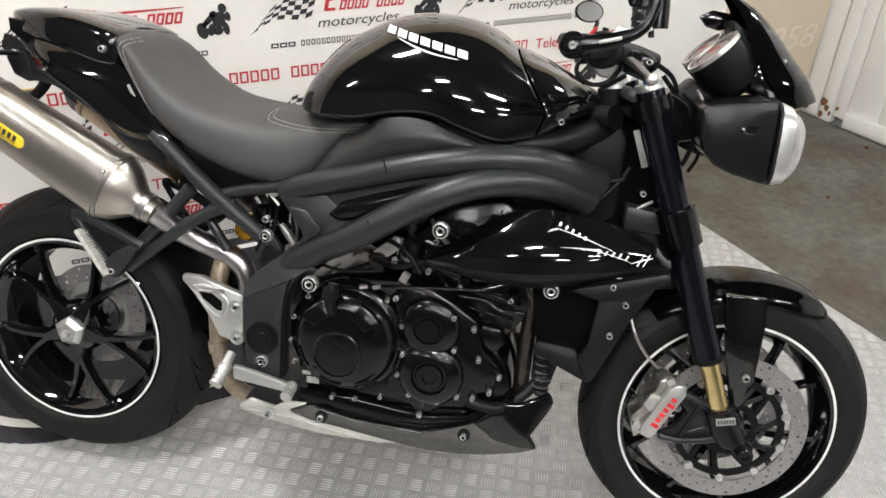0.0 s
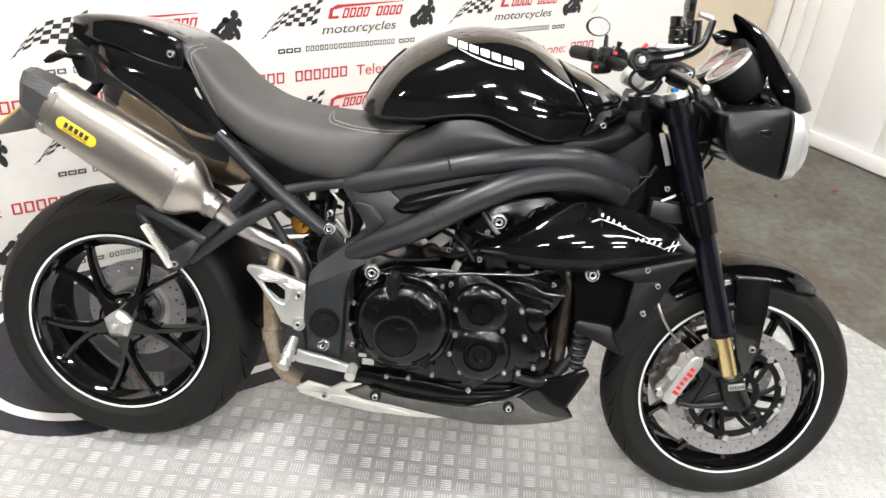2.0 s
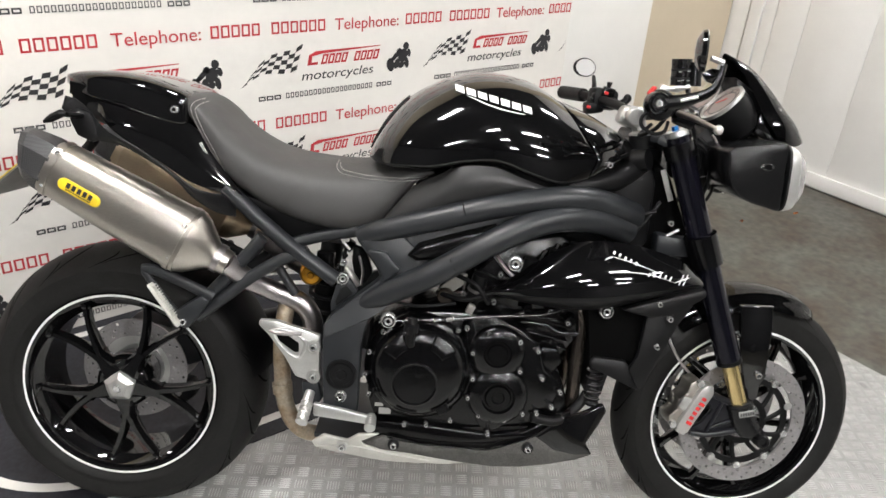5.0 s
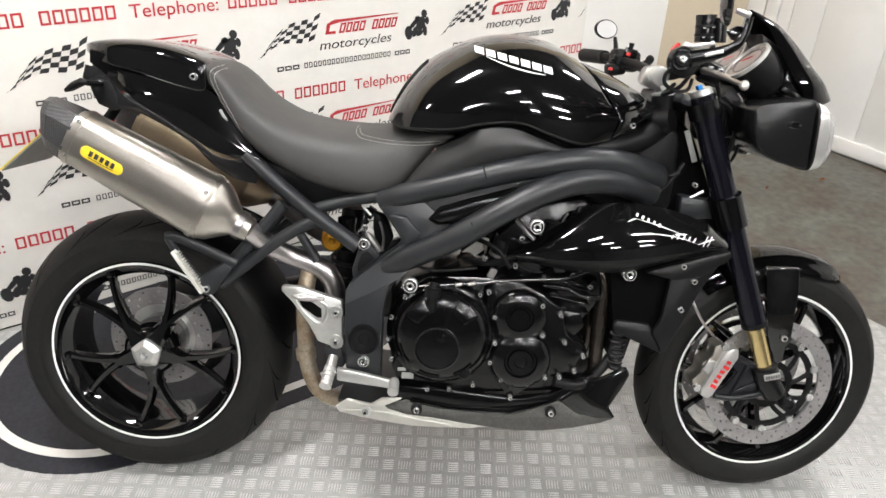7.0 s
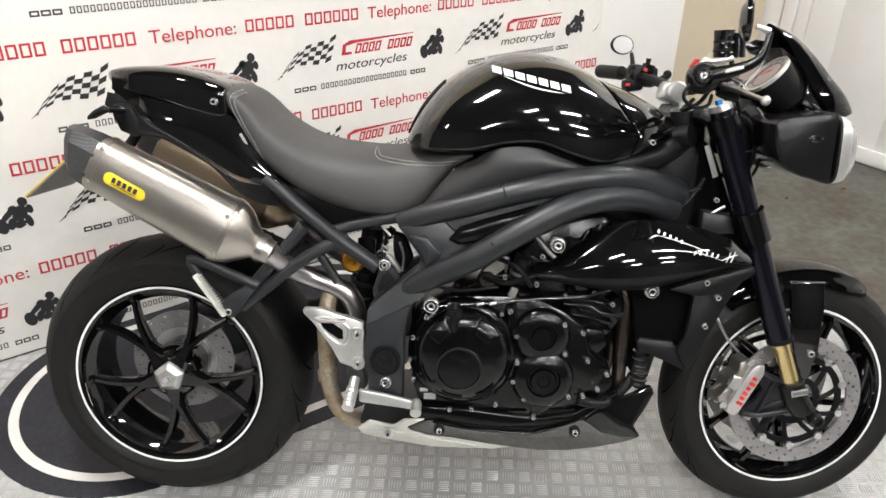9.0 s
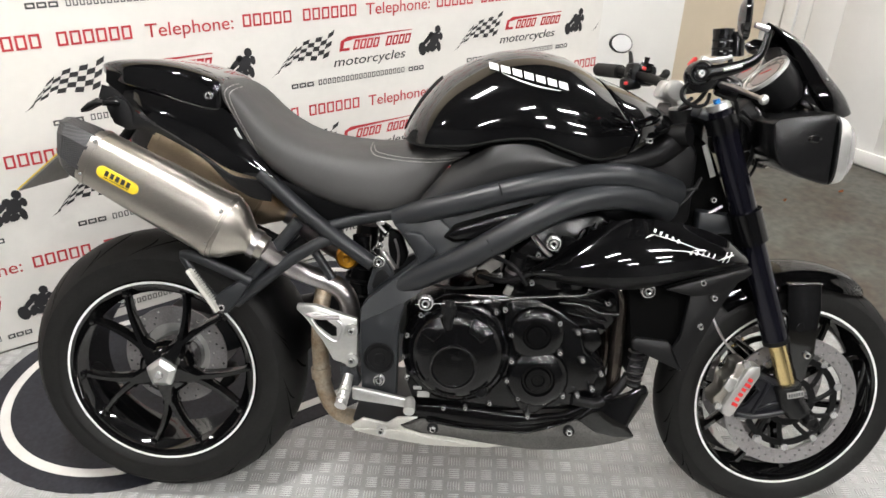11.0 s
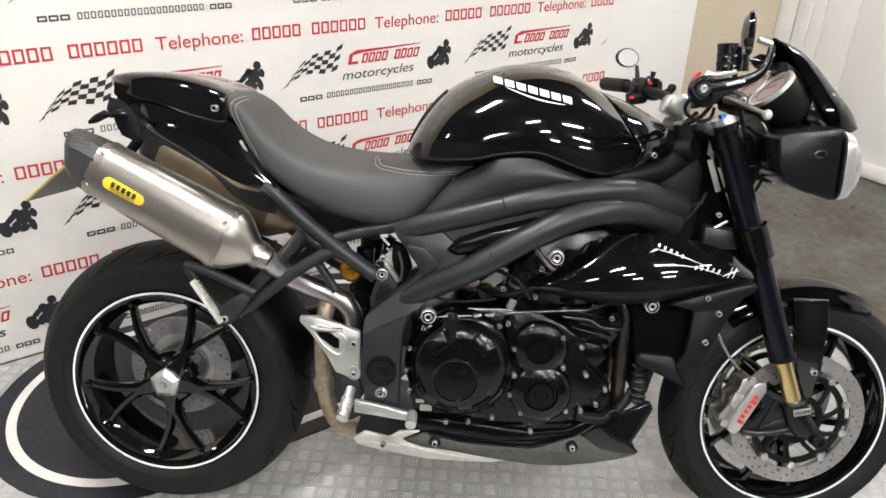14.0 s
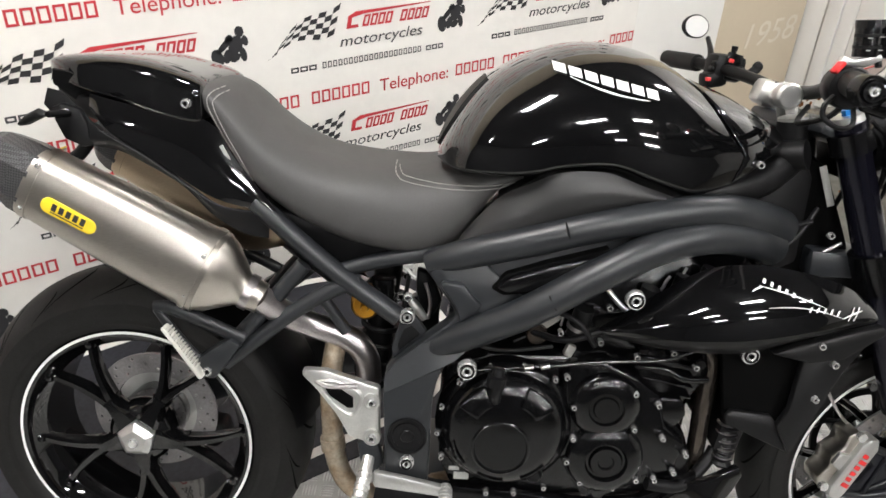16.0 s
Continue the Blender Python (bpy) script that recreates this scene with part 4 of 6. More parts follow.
def stitching(points, tree, count, parent):
    """Short raised stitches along a line on the seat, given in x and z."""
    path = spline([(x, 0, z) for x, z in points], 12)
    total = sum((b - a).length for a, b in zip(path, path[1:]))
    bm = bmesh.new()
    for k in range(count):
        want, run = total * k / count, 0.0
        for a, b in zip(path, path[1:]):
            d = (b - a).length
            if run + d >= want:
                p = a.lerp(b, (want - run) / max(d, 1e-6))
                q = p + (b - a).normalized() * total / count * 0.62
                break
            run += d
        ends = []
        for r in (p, q):
            hit = tree.ray_cast(Vector((r.x, -1, r.z)), Vector((0, 1, 0)))
            if hit[0] is not None:
                n = hit[1] if hit[1].y < 0 else -hit[1]
                ends.append(hit[0] + n * 0.0011)
        if len(ends) == 2 and (ends[0] - ends[1]).length < 0.05:
            tube(ends, 0.0010, 5, 1, 1.0, bm, False)
    ob = part("stitching", bm, THREAD, parent, "pale grey twin stitching")
    return tagged(ob, kind="stuff")


stitching([(0.240, 0.999), (0.215, 0.996), (0.198, 0.984), (0.196, 0.965), (0.215, 0.925), (0.238, 0.885), (0.258, 0.845)], seat_tree, 60, seat)
stitching([(0.246, 0.994), (0.222, 0.990), (0.207, 0.978), (0.206, 0.964), (0.224, 0.925), (0.247, 0.885), (0.264, 0.848)], seat_tree, 60, seat)
stitching([(0.496, 0.872), (0.500, 0.866), (0.513, 0.859), (0.559, 0.853), (0.619, 0.852), (0.690, 0.857)], seat_tree, 60, seat)
stitching([(0.490, 0.871), (0.496, 0.861), (0.512, 0.853), (0.559, 0.847), (0.619, 0.846), (0.690, 0.852)], seat_tree, 60, seat)
part("seat_tag", moved(box((0.006, 0.003, 0.028), (0, 0, 0), 0.001), pose(0.222, -0.140, 0.893, 0, -28, 0)), REFLECTOR, seat, "small grey tag")

COWL_ROWS = [(-0.104, 1.016, 1.026, 0.03, 0.4), (-0.085, 1.006, 1.032, 0.062, 0.3), (-0.05, 0.992, 1.038, 0.090, 0.2), (0.0, 0.976, 1.041, 0.106, 0.3), (0.05, 0.963, 1.040, 0.117, 0.3), (0.10, 0.948, 1.033, 0.126, 0.3), (0.15, 0.936, 1.019, 0.132, 0.3), (0.178, 0.934, 1.007, 0.132, 0.3), (0.187, 0.945, 0.997, 0.124, 0.3)]
part("seat_cowl", loft(smooth_stations(COWL_ROWS, 3), 64, 6.5), GLOSS, bike, "gloss black single-seat cowl", 35)
bolt(0.163, -0.137, 0.970, 0.0075, bike)

tail = part("tail_panel", sheet([(-0.005, -0.105, 0.978), (0.102, -0.122, 0.956), (0.192, -0.128, 0.942), (0.234, -0.138, 0.889), (0.303, -0.148, 0.802)], [(-0.005, -0.112, 0.958), (0.036, -0.132, 0.918), (0.120, -0.144, 0.870), (0.205, -0.150, 0.820), (0.290, -0.150, 0.800)], 0.008, 0.004, 10), GLOSS, bike, "gloss black tail side panel")
mirror_part(tail)
rail = part("tail_rail", sheet([(-0.073, -0.106, 0.986), (-0.040, -0.112, 0.975), (0.011, -0.125, 0.926), (0.040, -0.134, 0.914), (0.100, -0.138, 0.881), (0.160, -0.139, 0.840), (0.205, -0.140, 0.808), (0.245, -0.140, 0.800), (0.290, -0.140, 0.797)], [(-0.080, -0.110, 0.960), (-0.050, -0.116, 0.928), (-0.018, -0.124, 0.901), (0.037, -0.130, 0.893), (0.073, -0.133, 0.879), (0.145, -0.135, 0.838), (0.194, -0.137, 0.790), (0.243, -0.137, 0.760), (0.285, -0.137, 0.752)], 0.003, 0.004, 6), PLASTIC, bike, "dull black lower tail moulding")
part("tail_lip", tube([(0.016, -0.134, 0.925), (0.040, -0.141, 0.913), (0.100, -0.147, 0.881), (0.160, -0.150, 0.840), (0.205, -0.150, 0.810), (0.245, -0.149, 0.801), (0.287, -0.148, 0.798)], 0.0011, 8), SATIN, bike)
mirror_part(rail)
part("under_tail", loft([(-0.085, 0.955, 1.000, 0.05, 0.5), (-0.03, 0.93, 0.985, 0.09, 0.5), (0.05, 0.905, 0.97, 0.105, 0.5), (0.16, 0.85, 0.94, 0.110, 0.5), (0.28, 0.79, 0.85, 0.11, 0.5)], 20, 3.0), PLASTIC, bike, "black plastic under-tail")
part("tail_bracket", slab([(-0.059, 0.957), (-0.042, 0.964), (-0.015, 0.955), (-0.004, 0.934), (-0.002, 0.912), (0.011, 0.899), (-0.013, 0.894), (-0.043, 0.907), (-0.056, 0.936)], -0.128, -0.112, 0.003), PLASTIC, bike, "dull black tail bracket")
bolt(-0.035, -0.130, 0.950, 0.006, bike)
ind = part("indicator", loft([(-0.087, 0.932, 0.937, 0.005, 0.5), (-0.073, 0.934, 0.949, 0.010, 0.5), (-0.053, 0.944, 0.959, 0.010, 0.5), (-0.040, 0.949, 0.954, 0.006, 0.5)], 14, 2.2), PLASTIC, bike, "small black indicator", at=pose(0, -0.17, 0))
mirror_part(ind)
part("indicator_stalk", tube([(-0.043, -0.168, 0.951), (-0.030, -0.120, 0.948)], 0.0055, 8), PLASTIC, bike)
part("tail_light", loft([(-0.085, 0.92, 0.945, 0.04, 0.5), (-0.06, 0.915, 0.945, 0.05, 0.5)], 14, 3), RED, bike, "small red tail light")
part("number_plate", moved(box((0.150, 0.20, 0.004), (0, 0, 0), 0.001), pose(-0.222, 0.0, 0.803, 0, -40, 0)), PLATE_BACK, bike, "yellow number plate seen from behind")
part("plate_face", moved(box((0.154, 0.204, 0.002), (0, 0, 0), 0.0), pose(-0.2240, 0.0, 0.8052, 0, -40, 0)), YELLOW, bike, "yellow plate face")
part("plate_hanger", tube([(-0.05, 0, 0.91), (-0.10, 0, 0.85), (-0.19, 0, 0.825)], 0.012, 10), PLASTIC, bike)

# ---- silencers ----
SIL_R, SIL_F = Vector((-0.075, 0, 0.846)), Vector((0.197, 0, 0.6995))
DIR = (SIL_F - SIL_R).normalized()
UPN = Vector((-DIR.z, 0, DIR.x))


def oval_run(rows_, y, n=36, power=2.7, start=0.0):
    """An oval tube: each row is the distance along, half height, half width."""
    bm = bmesh.new()
    rings = []
    for s, h, w, *tilt_ in rows_:
        c = SIL_R + DIR * s + Vector((0, y, 0))
        k = tilt_[0] if tilt_ else 0.0
        r = []
        for j in range(n):
            a = 2 * math.pi * (j + start) / n
            p, q = math.cos(a), math.sin(a)
            up = h * math.copysign(abs(q) ** (2 / power), q)
            r.append(c + UPN * up + DIR * (k * up) + Vector((0, w * math.copysign(abs(p) ** (2 / power), p), 0)))
        rings.append(r)
    return ring_skin(bm, rings)


# browner titanium colour for the left silencer
BROWN_TITANIUM = material("brown_titanium", (0.64, 0.51, 0.36), 0.34, 1.0, grain=0.15, grain_size=90, stain=0.2, stretch=(1, 12, 12), bump=0.00003)


def silencer(y, side, metal):
    ob = new("silencer")
    ob.parent = bike
    tagged(ob, "brushed titanium silencer with carbon end cap")
    part("sleeve", oval_run([(0, 0.0575, 0.050), (0.15, 0.0645, 0.056), (0.309, 0.0695, 0.060)], y), metal, ob, "brushed titanium sleeve")
    part("end_cap", oval_run([(0.004, 0.0585, 0.051), (-0.018, 0.0580, 0.050, -0.10), (-0.046, 0.052, 0.045, -0.34), (-0.058, 0.045, 0.039, -0.42), (-0.054, 0.036, 0.031, -0.42), (-0.018, 0.033, 0.028, -0.30)], y, 10, 2.7, 0.5), CARBON, ob, "faceted woven carbon end cap", 14)
    for s, h, w in ((0.006, 0.0582, 0.0507), (0.288, 0.0696, 0.0601)):
        band = part("band", oval_run([(s, h, w), (s, h + 0.002, w + 0.002), (s + 0.012, h + 0.002, w + 0.002), (s + 0.012, h, w)], y), metal, ob, "riveted alloy band")
        for up in (0.044, -0.03):
            c = SIL_R + DIR * (s + 0.0065) + UPN * up
            b = lathe([(0.001, -0.004), (0.003, -0.0035), (0.0045, -0.001), (0.0045, 0.003)], 10)
            bmesh.ops.translate(b, vec=(c.x, y - w * 0.93 * side, c.z), verts=b.verts)
            part("rivet", b, CHROME, band)
    part("cone", oval_run([(0.309, 0.0695, 0.060), (0.326, 0.063, 0.054), (0.352, 0.041, 0.038), (0.366, 0.029, 0.029), (0.400, 0.0260, 0.0260)], y, power=2.2), metal, ob, "tapered titanium cone")
    part("clamp_band", oval_run([(0.370, 0.029, 0.029), (0.370, 0.0315, 0.0315), (0.384, 0.0315, 0.0315), (0.384, 0.029, 0.029)], y, power=2.0), STEEL, ob)
    return ob


right = silencer(-0.168, 1, TITANIUM)
silencer(0.168, -1, BROWN_TITANIUM)
BADGE = Matrix.Translation(Vector((-0.001, -0.2222, 0.803))) @ Euler((0, math.atan2(-DIR.z, DIR.x), 0)).to_matrix().to_4x4()
pill = [(0.033 * math.copysign(1, math.cos(a)) + 0.0125 * math.cos(a), 0.0125 * math.sin(a)) for a in [2 * math.pi * (k + 0.5) / 28 for k in range(28)]]
badge = part("badge", moved(slab([(x, z) for x, z in pill], -0.001, 0.004, 0.0006), BADGE), YELLOW, right, "yellow oval badge with dark bars")
for k in range(5):
    part("badge_bar", moved(box((0.0075, 0.001, 0.0115), (-0.024 + 0.0118 * k, -0.0016, 0.0015), 0), BADGE), INK_BLACK, badge)
part("badge_bar", moved(box((0.054, 0.001, 0.0015), (0, -0.0016, -0.0075), 0), BADGE), INK_BLACK, badge)

part("link_pipe", tube([(0.270, -0.167, 0.660), (0.306, -0.136, 0.618), (0.35, -0.112, 0.588), (0.395, -0.108, 0.572), (0.428, -0.108, 0.552), (0.445, -0.106, 0.520), (0.447, -0.104, 0.480)], 0.0225, 20), STEEL, bike, "bare steel exhaust link pipe")
part("left_link_pipe", tube([(0.262, 0.165, 0.655), (0.35, 0.14, 0.60), (0.428, 0.10, 0.56), (0.447, 0.05, 0.49)], 0.0255, 16), STEEL, bike)
part("down_pipe", tube([(0.390, -0.10, 0.56), (0.380, -0.115, 0.49), (0.381, -0.12, 0.40), (0.388, -0.12, 0.325), (0.412, -0.115, 0.268), (0.455, -0.10, 0.240), (0.55, -0.06, 0.236), (0.75, 0.0, 0.25)], 0.0190, 18), RUSTY, bike, "heat-stained exhaust pipe with brown rust")
part("pipe_collar", tube([(0.381, -0.12, 0.372), (0.383, -0.12, 0.348)], 0.0225, 18), RUSTY, bike)

# ---- frame ----
frame_part = new("frame_tubes")
frame_part.parent = bike
frame_part.name = "main_frame"
tagged(frame_part, "satin black tubular twin-spar frame")


def both(ob):
    mirror_part(ob)
    return ob


both(part("upper_tube", tube([(0.555, -0.178, 0.730), (0.60, -0.19, 0.748), (0.706, -0.205, 0.779), (0.82, -0.213, 0.811), (0.933, -0.203, 0.831), (1.02, -0.175, 0.829), (1.09, -0.135, 0.808), (1.14, -0.09, 0.785)], [0.020, 0.024, 0.0245, 0.0245, 0.0255, 0.028, 0.031, 0.033], 20), SATIN, frame_part))
both(part("lower_tube", tube([(0.560, -0.19, 0.585), (0.610, -0.205, 0.616), (0.709, -0.232, 0.672), (0.822, -0.236, 0.742), (0.911, -0.222, 0.783), (0.989, -0.197, 0.795), (1.065, -0.155, 0.782), (1.125, -0.105, 0.755)], [0.020, 0.025, 0.026, 0.026, 0.027, 0.028, 0.030, 0.031], 20), SATIN, frame_part))
part("pivot_plate", slab([(0.554, 0.722), (0.575, 0.738), (0.640, 0.745), (0.690, 0.700), (0.715, 0.680), (0.660, 0.630), (0.632, 0.600), (0.598, 0.578), (0.581, 0.554), (0.569, 0.523), (0.564, 0.491), (0.560, 0.345), (0.545, 0.335), (0.494, 0.338), (0.487, 0.360), (0.486, 0.437), (0.484, 0.520), (0.485, 0.545), (0.503, 0.568), (0.545, 0.603), (0.592, 0.641), (0.600, 0.652), (0.594, 0.666), (0.582, 0.683), (0.568, 0.703)], -0.204, -0.165, 0.006), SATIN, frame_part, "satin black swingarm pivot plate")
both(part("pivot_lower", slab([(0.4845, 0.520), (0.580, 0.567), (0.572, 0.540), (0.567, 0.515), (0.5645, 0.491), (0.5605, 0.345), (0.545, 0.337), (0.494, 0.340), (0.4875, 0.360), (0.4865, 0.437)], -0.222, -0.195, 0.004), SATIN, frame_part))
bm = bmesh.new()
up_e = [(0.486, 0.545), (0.503, 0.567), (0.545, 0.602), (0.575, 0.612), (0.634, 0.606)]
lo_e = [(0.485, 0.520), (0.509, 0.532), (0.545, 0.550), (0.578, 0.567), (0.600, 0.580)]
grid = [[bm.verts.new((x, y, z)) for x, z in e] for e, y in ((up_e, -0.1985), (up_e, -0.2065), (lo_e, -0.2225), (lo_e, -0.1985))]
for a, b in zip(grid, grid[1:] + grid[:1]):
    for k in range(4):
        bm.faces.new((a[k], a[k + 1], b[k + 1], b[k]))
bm.faces.new([g[0] for g in grid])
bm.faces.new([g[4] for g in grid][::-1])
part("bevelled_strip", bm, SATIN, frame_part, "", 20)
part("frame_boss", slab([(0.577, 0.712), (0.612, 0.708), (0.624, 0.691), (0.641, 0.674), (0.633, 0.661), (0.607, 0.643), (0.604, 0.656), (0.598, 0.670), (0.586, 0.689), (0.574, 0.704)], -0.214, -0.200, 0.004), SATIN, frame_part)
part("shock_bracket", slab([(0.510, 0.634), (0.521, 0.650), (0.535, 0.640), (0.553, 0.614), (0.545, 0.603), (0.497, 0.563), (0.495, 0.585)], -0.186, -0.172, 0.003), SATIN, frame_part)
part("bracket_opening", slab([(0.515, 0.618), (0.528, 0.626), (0.543, 0.610), (0.508, 0.580), (0.505, 0.590)], -0.1885, -0.186, 0.001), PLASTIC, frame_part)
both(part("spar_web", slab([(0.60, 0.735), (0.66, 0.75), (0.82, 0.80), (0.95, 0.80), (0.82, 0.745), (0.70, 0.672), (0.62, 0.63), (0.655, 0.69)], -0.196, -0.176, 0.003), SATIN, frame_part))
part("pivot_plug", lathe([(0.001, -0.227), (0.010, -0.2268), (0.012, -0.224), (0.013, -0.2245), (0.024, -0.2245), (0.025, -0.2225), (0.030, -0.2235), (0.031, -0.227), (0.033, -0.227), (0.034, -0.215)], 32, centre=(0.525, 0, 0.441)), PLASTIC, bike, "round black pivot plug")
# black slab behind the insert: the gap's shade put in as colour
part("insert_gap_shade", slab([(0.655, 0.704), (0.677, 0.728), (0.740, 0.749), (0.834, 0.776), (0.826, 0.752), (0.768, 0.721), (0.710, 0.699), (0.674, 0.694)], -0.218, -0.190, 0.002), SHADE_BLACK, bike, "black slab for the shade round the frame insert")
both(part("frame_insert", slab([(0.662, 0.708), (0.682, 0.728), (0.74, 0.745), (0.825, 0.767), (0.818, 0.748), (0.765, 0.722), (0.712, 0.704), (0.68, 0.700)], -0.228, -0.190, 0.005), ENGINE, bike, "black plastic frame insert"))
part("tank_underside", slab([(0.66, 0.835), (0.74, 0.885), (0.86, 0.885), (0.95, 0.860), (1.03, 0.862), (1.03, 0.82), (0.80, 0.80)], -0.15, 0.15, 0.01), PLASTIC, bike, "black plastic under the tank")
part("head_shroud", slab([(1.10, 0.895), (1.165, 0.925), (1.225, 0.885), (1.285, 0.745), (1.275, 0.66), (1.15, 0.68), (1.10, 0.78)], -0.062, 0.062, 0.02), SHADE_BLACK, bike, "black plastic headstock shroud")
part("steering_link", tube([(1.204, -0.092, 0.731), (1.220, -0.092, 0.744), (1.249, -0.092, 0.761)], 0.0035, 8), STEEL, bike)
bolt(1.229, -0.092, 0.774, 0.006, bike)
part("head_tube", tube([(1.155, 0, 0.73), (1.168, 0, 0.80), (1.182, 0, 0.93)], [0.06, 0.05, 0.036], 24), SATIN, frame_part)
both(part("head_gusset", slab([(1.06, 0.86), (1.12, 0.905), (1.165, 0.915), (1.19, 0.87), (1.185, 0.72), (1.14, 0.70), (1.09, 0.76), (1.06, 0.82)], -0.085, -0.05, 0.012), PLASTIC, frame_part))
both(part("air_duct", tube([(0.965, -0.16, 0.857), (1.03, -0.145, 0.858), (1.09, -0.115, 0.872), (1.15, -0.075, 0.90)], [0.016, 0.022, 0.028, 0.024], 16), PLASTIC, bike, "black air duct below the tank"))
part("frame_label", moved(box((0.012, 0.002, 0.072), (0, 0, 0), 0.0008), pose(1.2145, -0.079, 0.856, 0, -20, 0)), REFLECTOR, bike, "pale grey sticker")
side = part("side_cover", sheet([(0.605, -0.155, 0.775), (0.66, -0.165, 0.838), (0.712, -0.182, 0.868), (0.755, -0.205, 0.890), (0.82, -0.212, 0.893), (0.88, -0.206, 0.872), (0.95, -0.195, 0.850), (0.985, -0.18, 0.850)], [(0.590, -0.165, 0.750), (0.64, -0.185, 0.765), (0.70, -0.20, 0.790), (0.755, -0.206, 0.808), (0.82, -0.207, 0.825), (0.88, -0.20, 0.838), (0.95, -0.19, 0.843), (0.985, -0.178, 0.845)], 0.014, 0.004, 8), SIDE, bike, "dull black side cover below the tank")
mirror_part(side)
part("frame_seam", tube([(0.740, -0.2585, 0.712), (0.752, -0.2600, 0.688)], 0.0015, 6), PLASTIC, frame_part)
part("frame_seam", tube([(0.760, -0.2375, 0.822), (0.768, -0.238, 0.796)], 0.0015, 6), PLASTIC, frame_part)

part("under_seat", slab([(0.28, 0.805), (0.36, 0.780), (0.45, 0.762), (0.545, 0.748), (0.565, 0.728), (0.47, 0.720), (0.40, 0.706), (0.345, 0.725), (0.30, 0.768)], -0.125, 0.125, 0.006), PLASTIC, bike, "black plastic tray below the seat")

# rear subframe
sub = new("rear_subframe")
sub.parent = bike
tagged(sub, "satin black tubular rear subframe")
for pts, r in (([(0.265, -0.138, 0.815), (0.343, -0.142, 0.745), (0.415, -0.15, 0.689), (0.505, -0.16, 0.628)], 0.0165), ([(0.196, -0.158, 0.540), (0.235, -0.157, 0.585), (0.285, -0.152, 0.641), (0.345, -0.146, 0.712)], 0.0140), ([(0.205, -0.160, 0.533), (0.262, -0.157, 0.578), (0.330, -0.154, 0.632), (0.395, -0.150, 0.671), (0.440, -0.148, 0.685)], 0.0135), ([(0.385, -0.14, 0.694), (0.463, -0.14, 0.718), (0.545, -0.15, 0.736), (0.60, -0.17, 0.748)], 0.0130), ([(0.368, -0.13, 0.655), (0.412, -0.13, 0.585)], 0.010)):
    both(part("tube", tube(pts, r, 16), SATIN, sub))
both(part("peg_bracket", tube([(0.098, -0.176, 0.640), (0.125, -0.176, 0.638), (0.185, -0.174, 0.612), (0.245, -0.170, 0.582)], [0.009, 0.012, 0.012, 0.013], 12, flat=0.7), SATIN, sub, "black passenger peg bracket"))
both(part("peg_brace", tube([(0.102, -0.176, 0.636), (0.135, -0.176, 0.585), (0.165, -0.176, 0.545), (0.190, -0.176, 0.522)], [0.008, 0.009, 0.011, 0.013], 12, flat=0.7), SATIN, sub))
both(part("peg_clevis", slab([(0.165, 0.548), (0.190, 0.568), (0.225, 0.590), (0.243, 0.578), (0.222, 0.548), (0.195, 0.515), (0.176, 0.518)], -0.190, -0.162, 0.005), SATIN, sub))
PEG = pose(0.147, -0.196, 0.567, 0, 57, 0)
peg = part("passenger_peg", moved(box((0.108, 0.020, 0.009), (0, 0, 0.003), 0.003), PEG), PLATE_ALLOY, bike, "folded ribbed alloy passenger peg")
for k in range(14):
    part("rib", moved(box((0.0032, 0.021, 0.004), (-0.046 + 0.006 * k, 0, 0.0090), 0.0008), PEG), PLATE_ALLOY, peg)
bolt(0.185, -0.188, 0.530, 0.008, bike)

# ---- engine ----
engine = new("engine")
engine.parent = bike
tagged(engine, "black three-cylinder engine with bright bolts")
part("crankcase", slab([(0.585, 0.545), (0.66, 0.572), (0.795, 0.572), (0.87, 0.560), (0.92, 0.520), (0.975, 0.465), (1.005, 0.43), (1.02, 0.38), (1.02, 0.335), (0.955, 0.308), (0.782, 0.296), (0.60, 0.303), (0.578, 0.36), (0.575, 0.45)], -0.168, 0.16, 0.014), ENGINE, engine)
cyl = part("cylinder_block", slab([(0.79, 0.560), (0.975, 0.575), (1.045, 0.70), (0.98, 0.755), (0.86, 0.73), (0.80, 0.66)], -0.150, 0.15, 0.012), ENGINE, engine)
for k in range(4):
    part("fin", moved(box((0.112 - 0.010 * k, 0.030, 0.0042), (0, 0, 0), 0.0014), pose(0.958 + 0.004 * k, -0.139, 0.560 - 0.020 * k, 0, 11, 0)), ENGINE, cyl)
part("head_cover", slab([(0.84, 0.605), (0.95, 0.635), (1.05, 0.625), (1.062, 0.55), (1.0, 0.47), (0.92, 0.50), (0.86, 0.56)], -0.143, -0.10, 0.010), ENGINE, cyl)
for x, z in ((0.915, 0.590), (0.968, 0.580), (1.012, 0.566)):
    part("head_boss", lathe([(0.001, -0.176), (0.008, -0.176), (0.011, -0.172), (0.012, -0.15)], 18, centre=(x, 0, z)), ENGINE, cyl)
part("head_rail", tube([(0.905, -0.166, 0.556), (0.955, -0.170, 0.553), (0.985, -0.172, 0.538), (1.03, -0.165, 0.534)], 0.006, 10), ENGINE, cyl)
part("knock_cover", slab([(0.925, 0.468), (0.955, 0.505), (0.99, 0.500), (1.0, 0.47), (0.975, 0.44)], -0.176, -0.150, 0.006), ENGINE, cyl)
part("air_box", slab([(0.60, 0.74), (0.64, 0.66), (0.75, 0.60), (1.06, 0.62), (1.10, 0.76), (1.02, 0.85), (0.70, 0.84)], -0.126, 0.13, 0.02), ENGINE, engine, "black air box")
cc = (0.688, 0, 0.450)
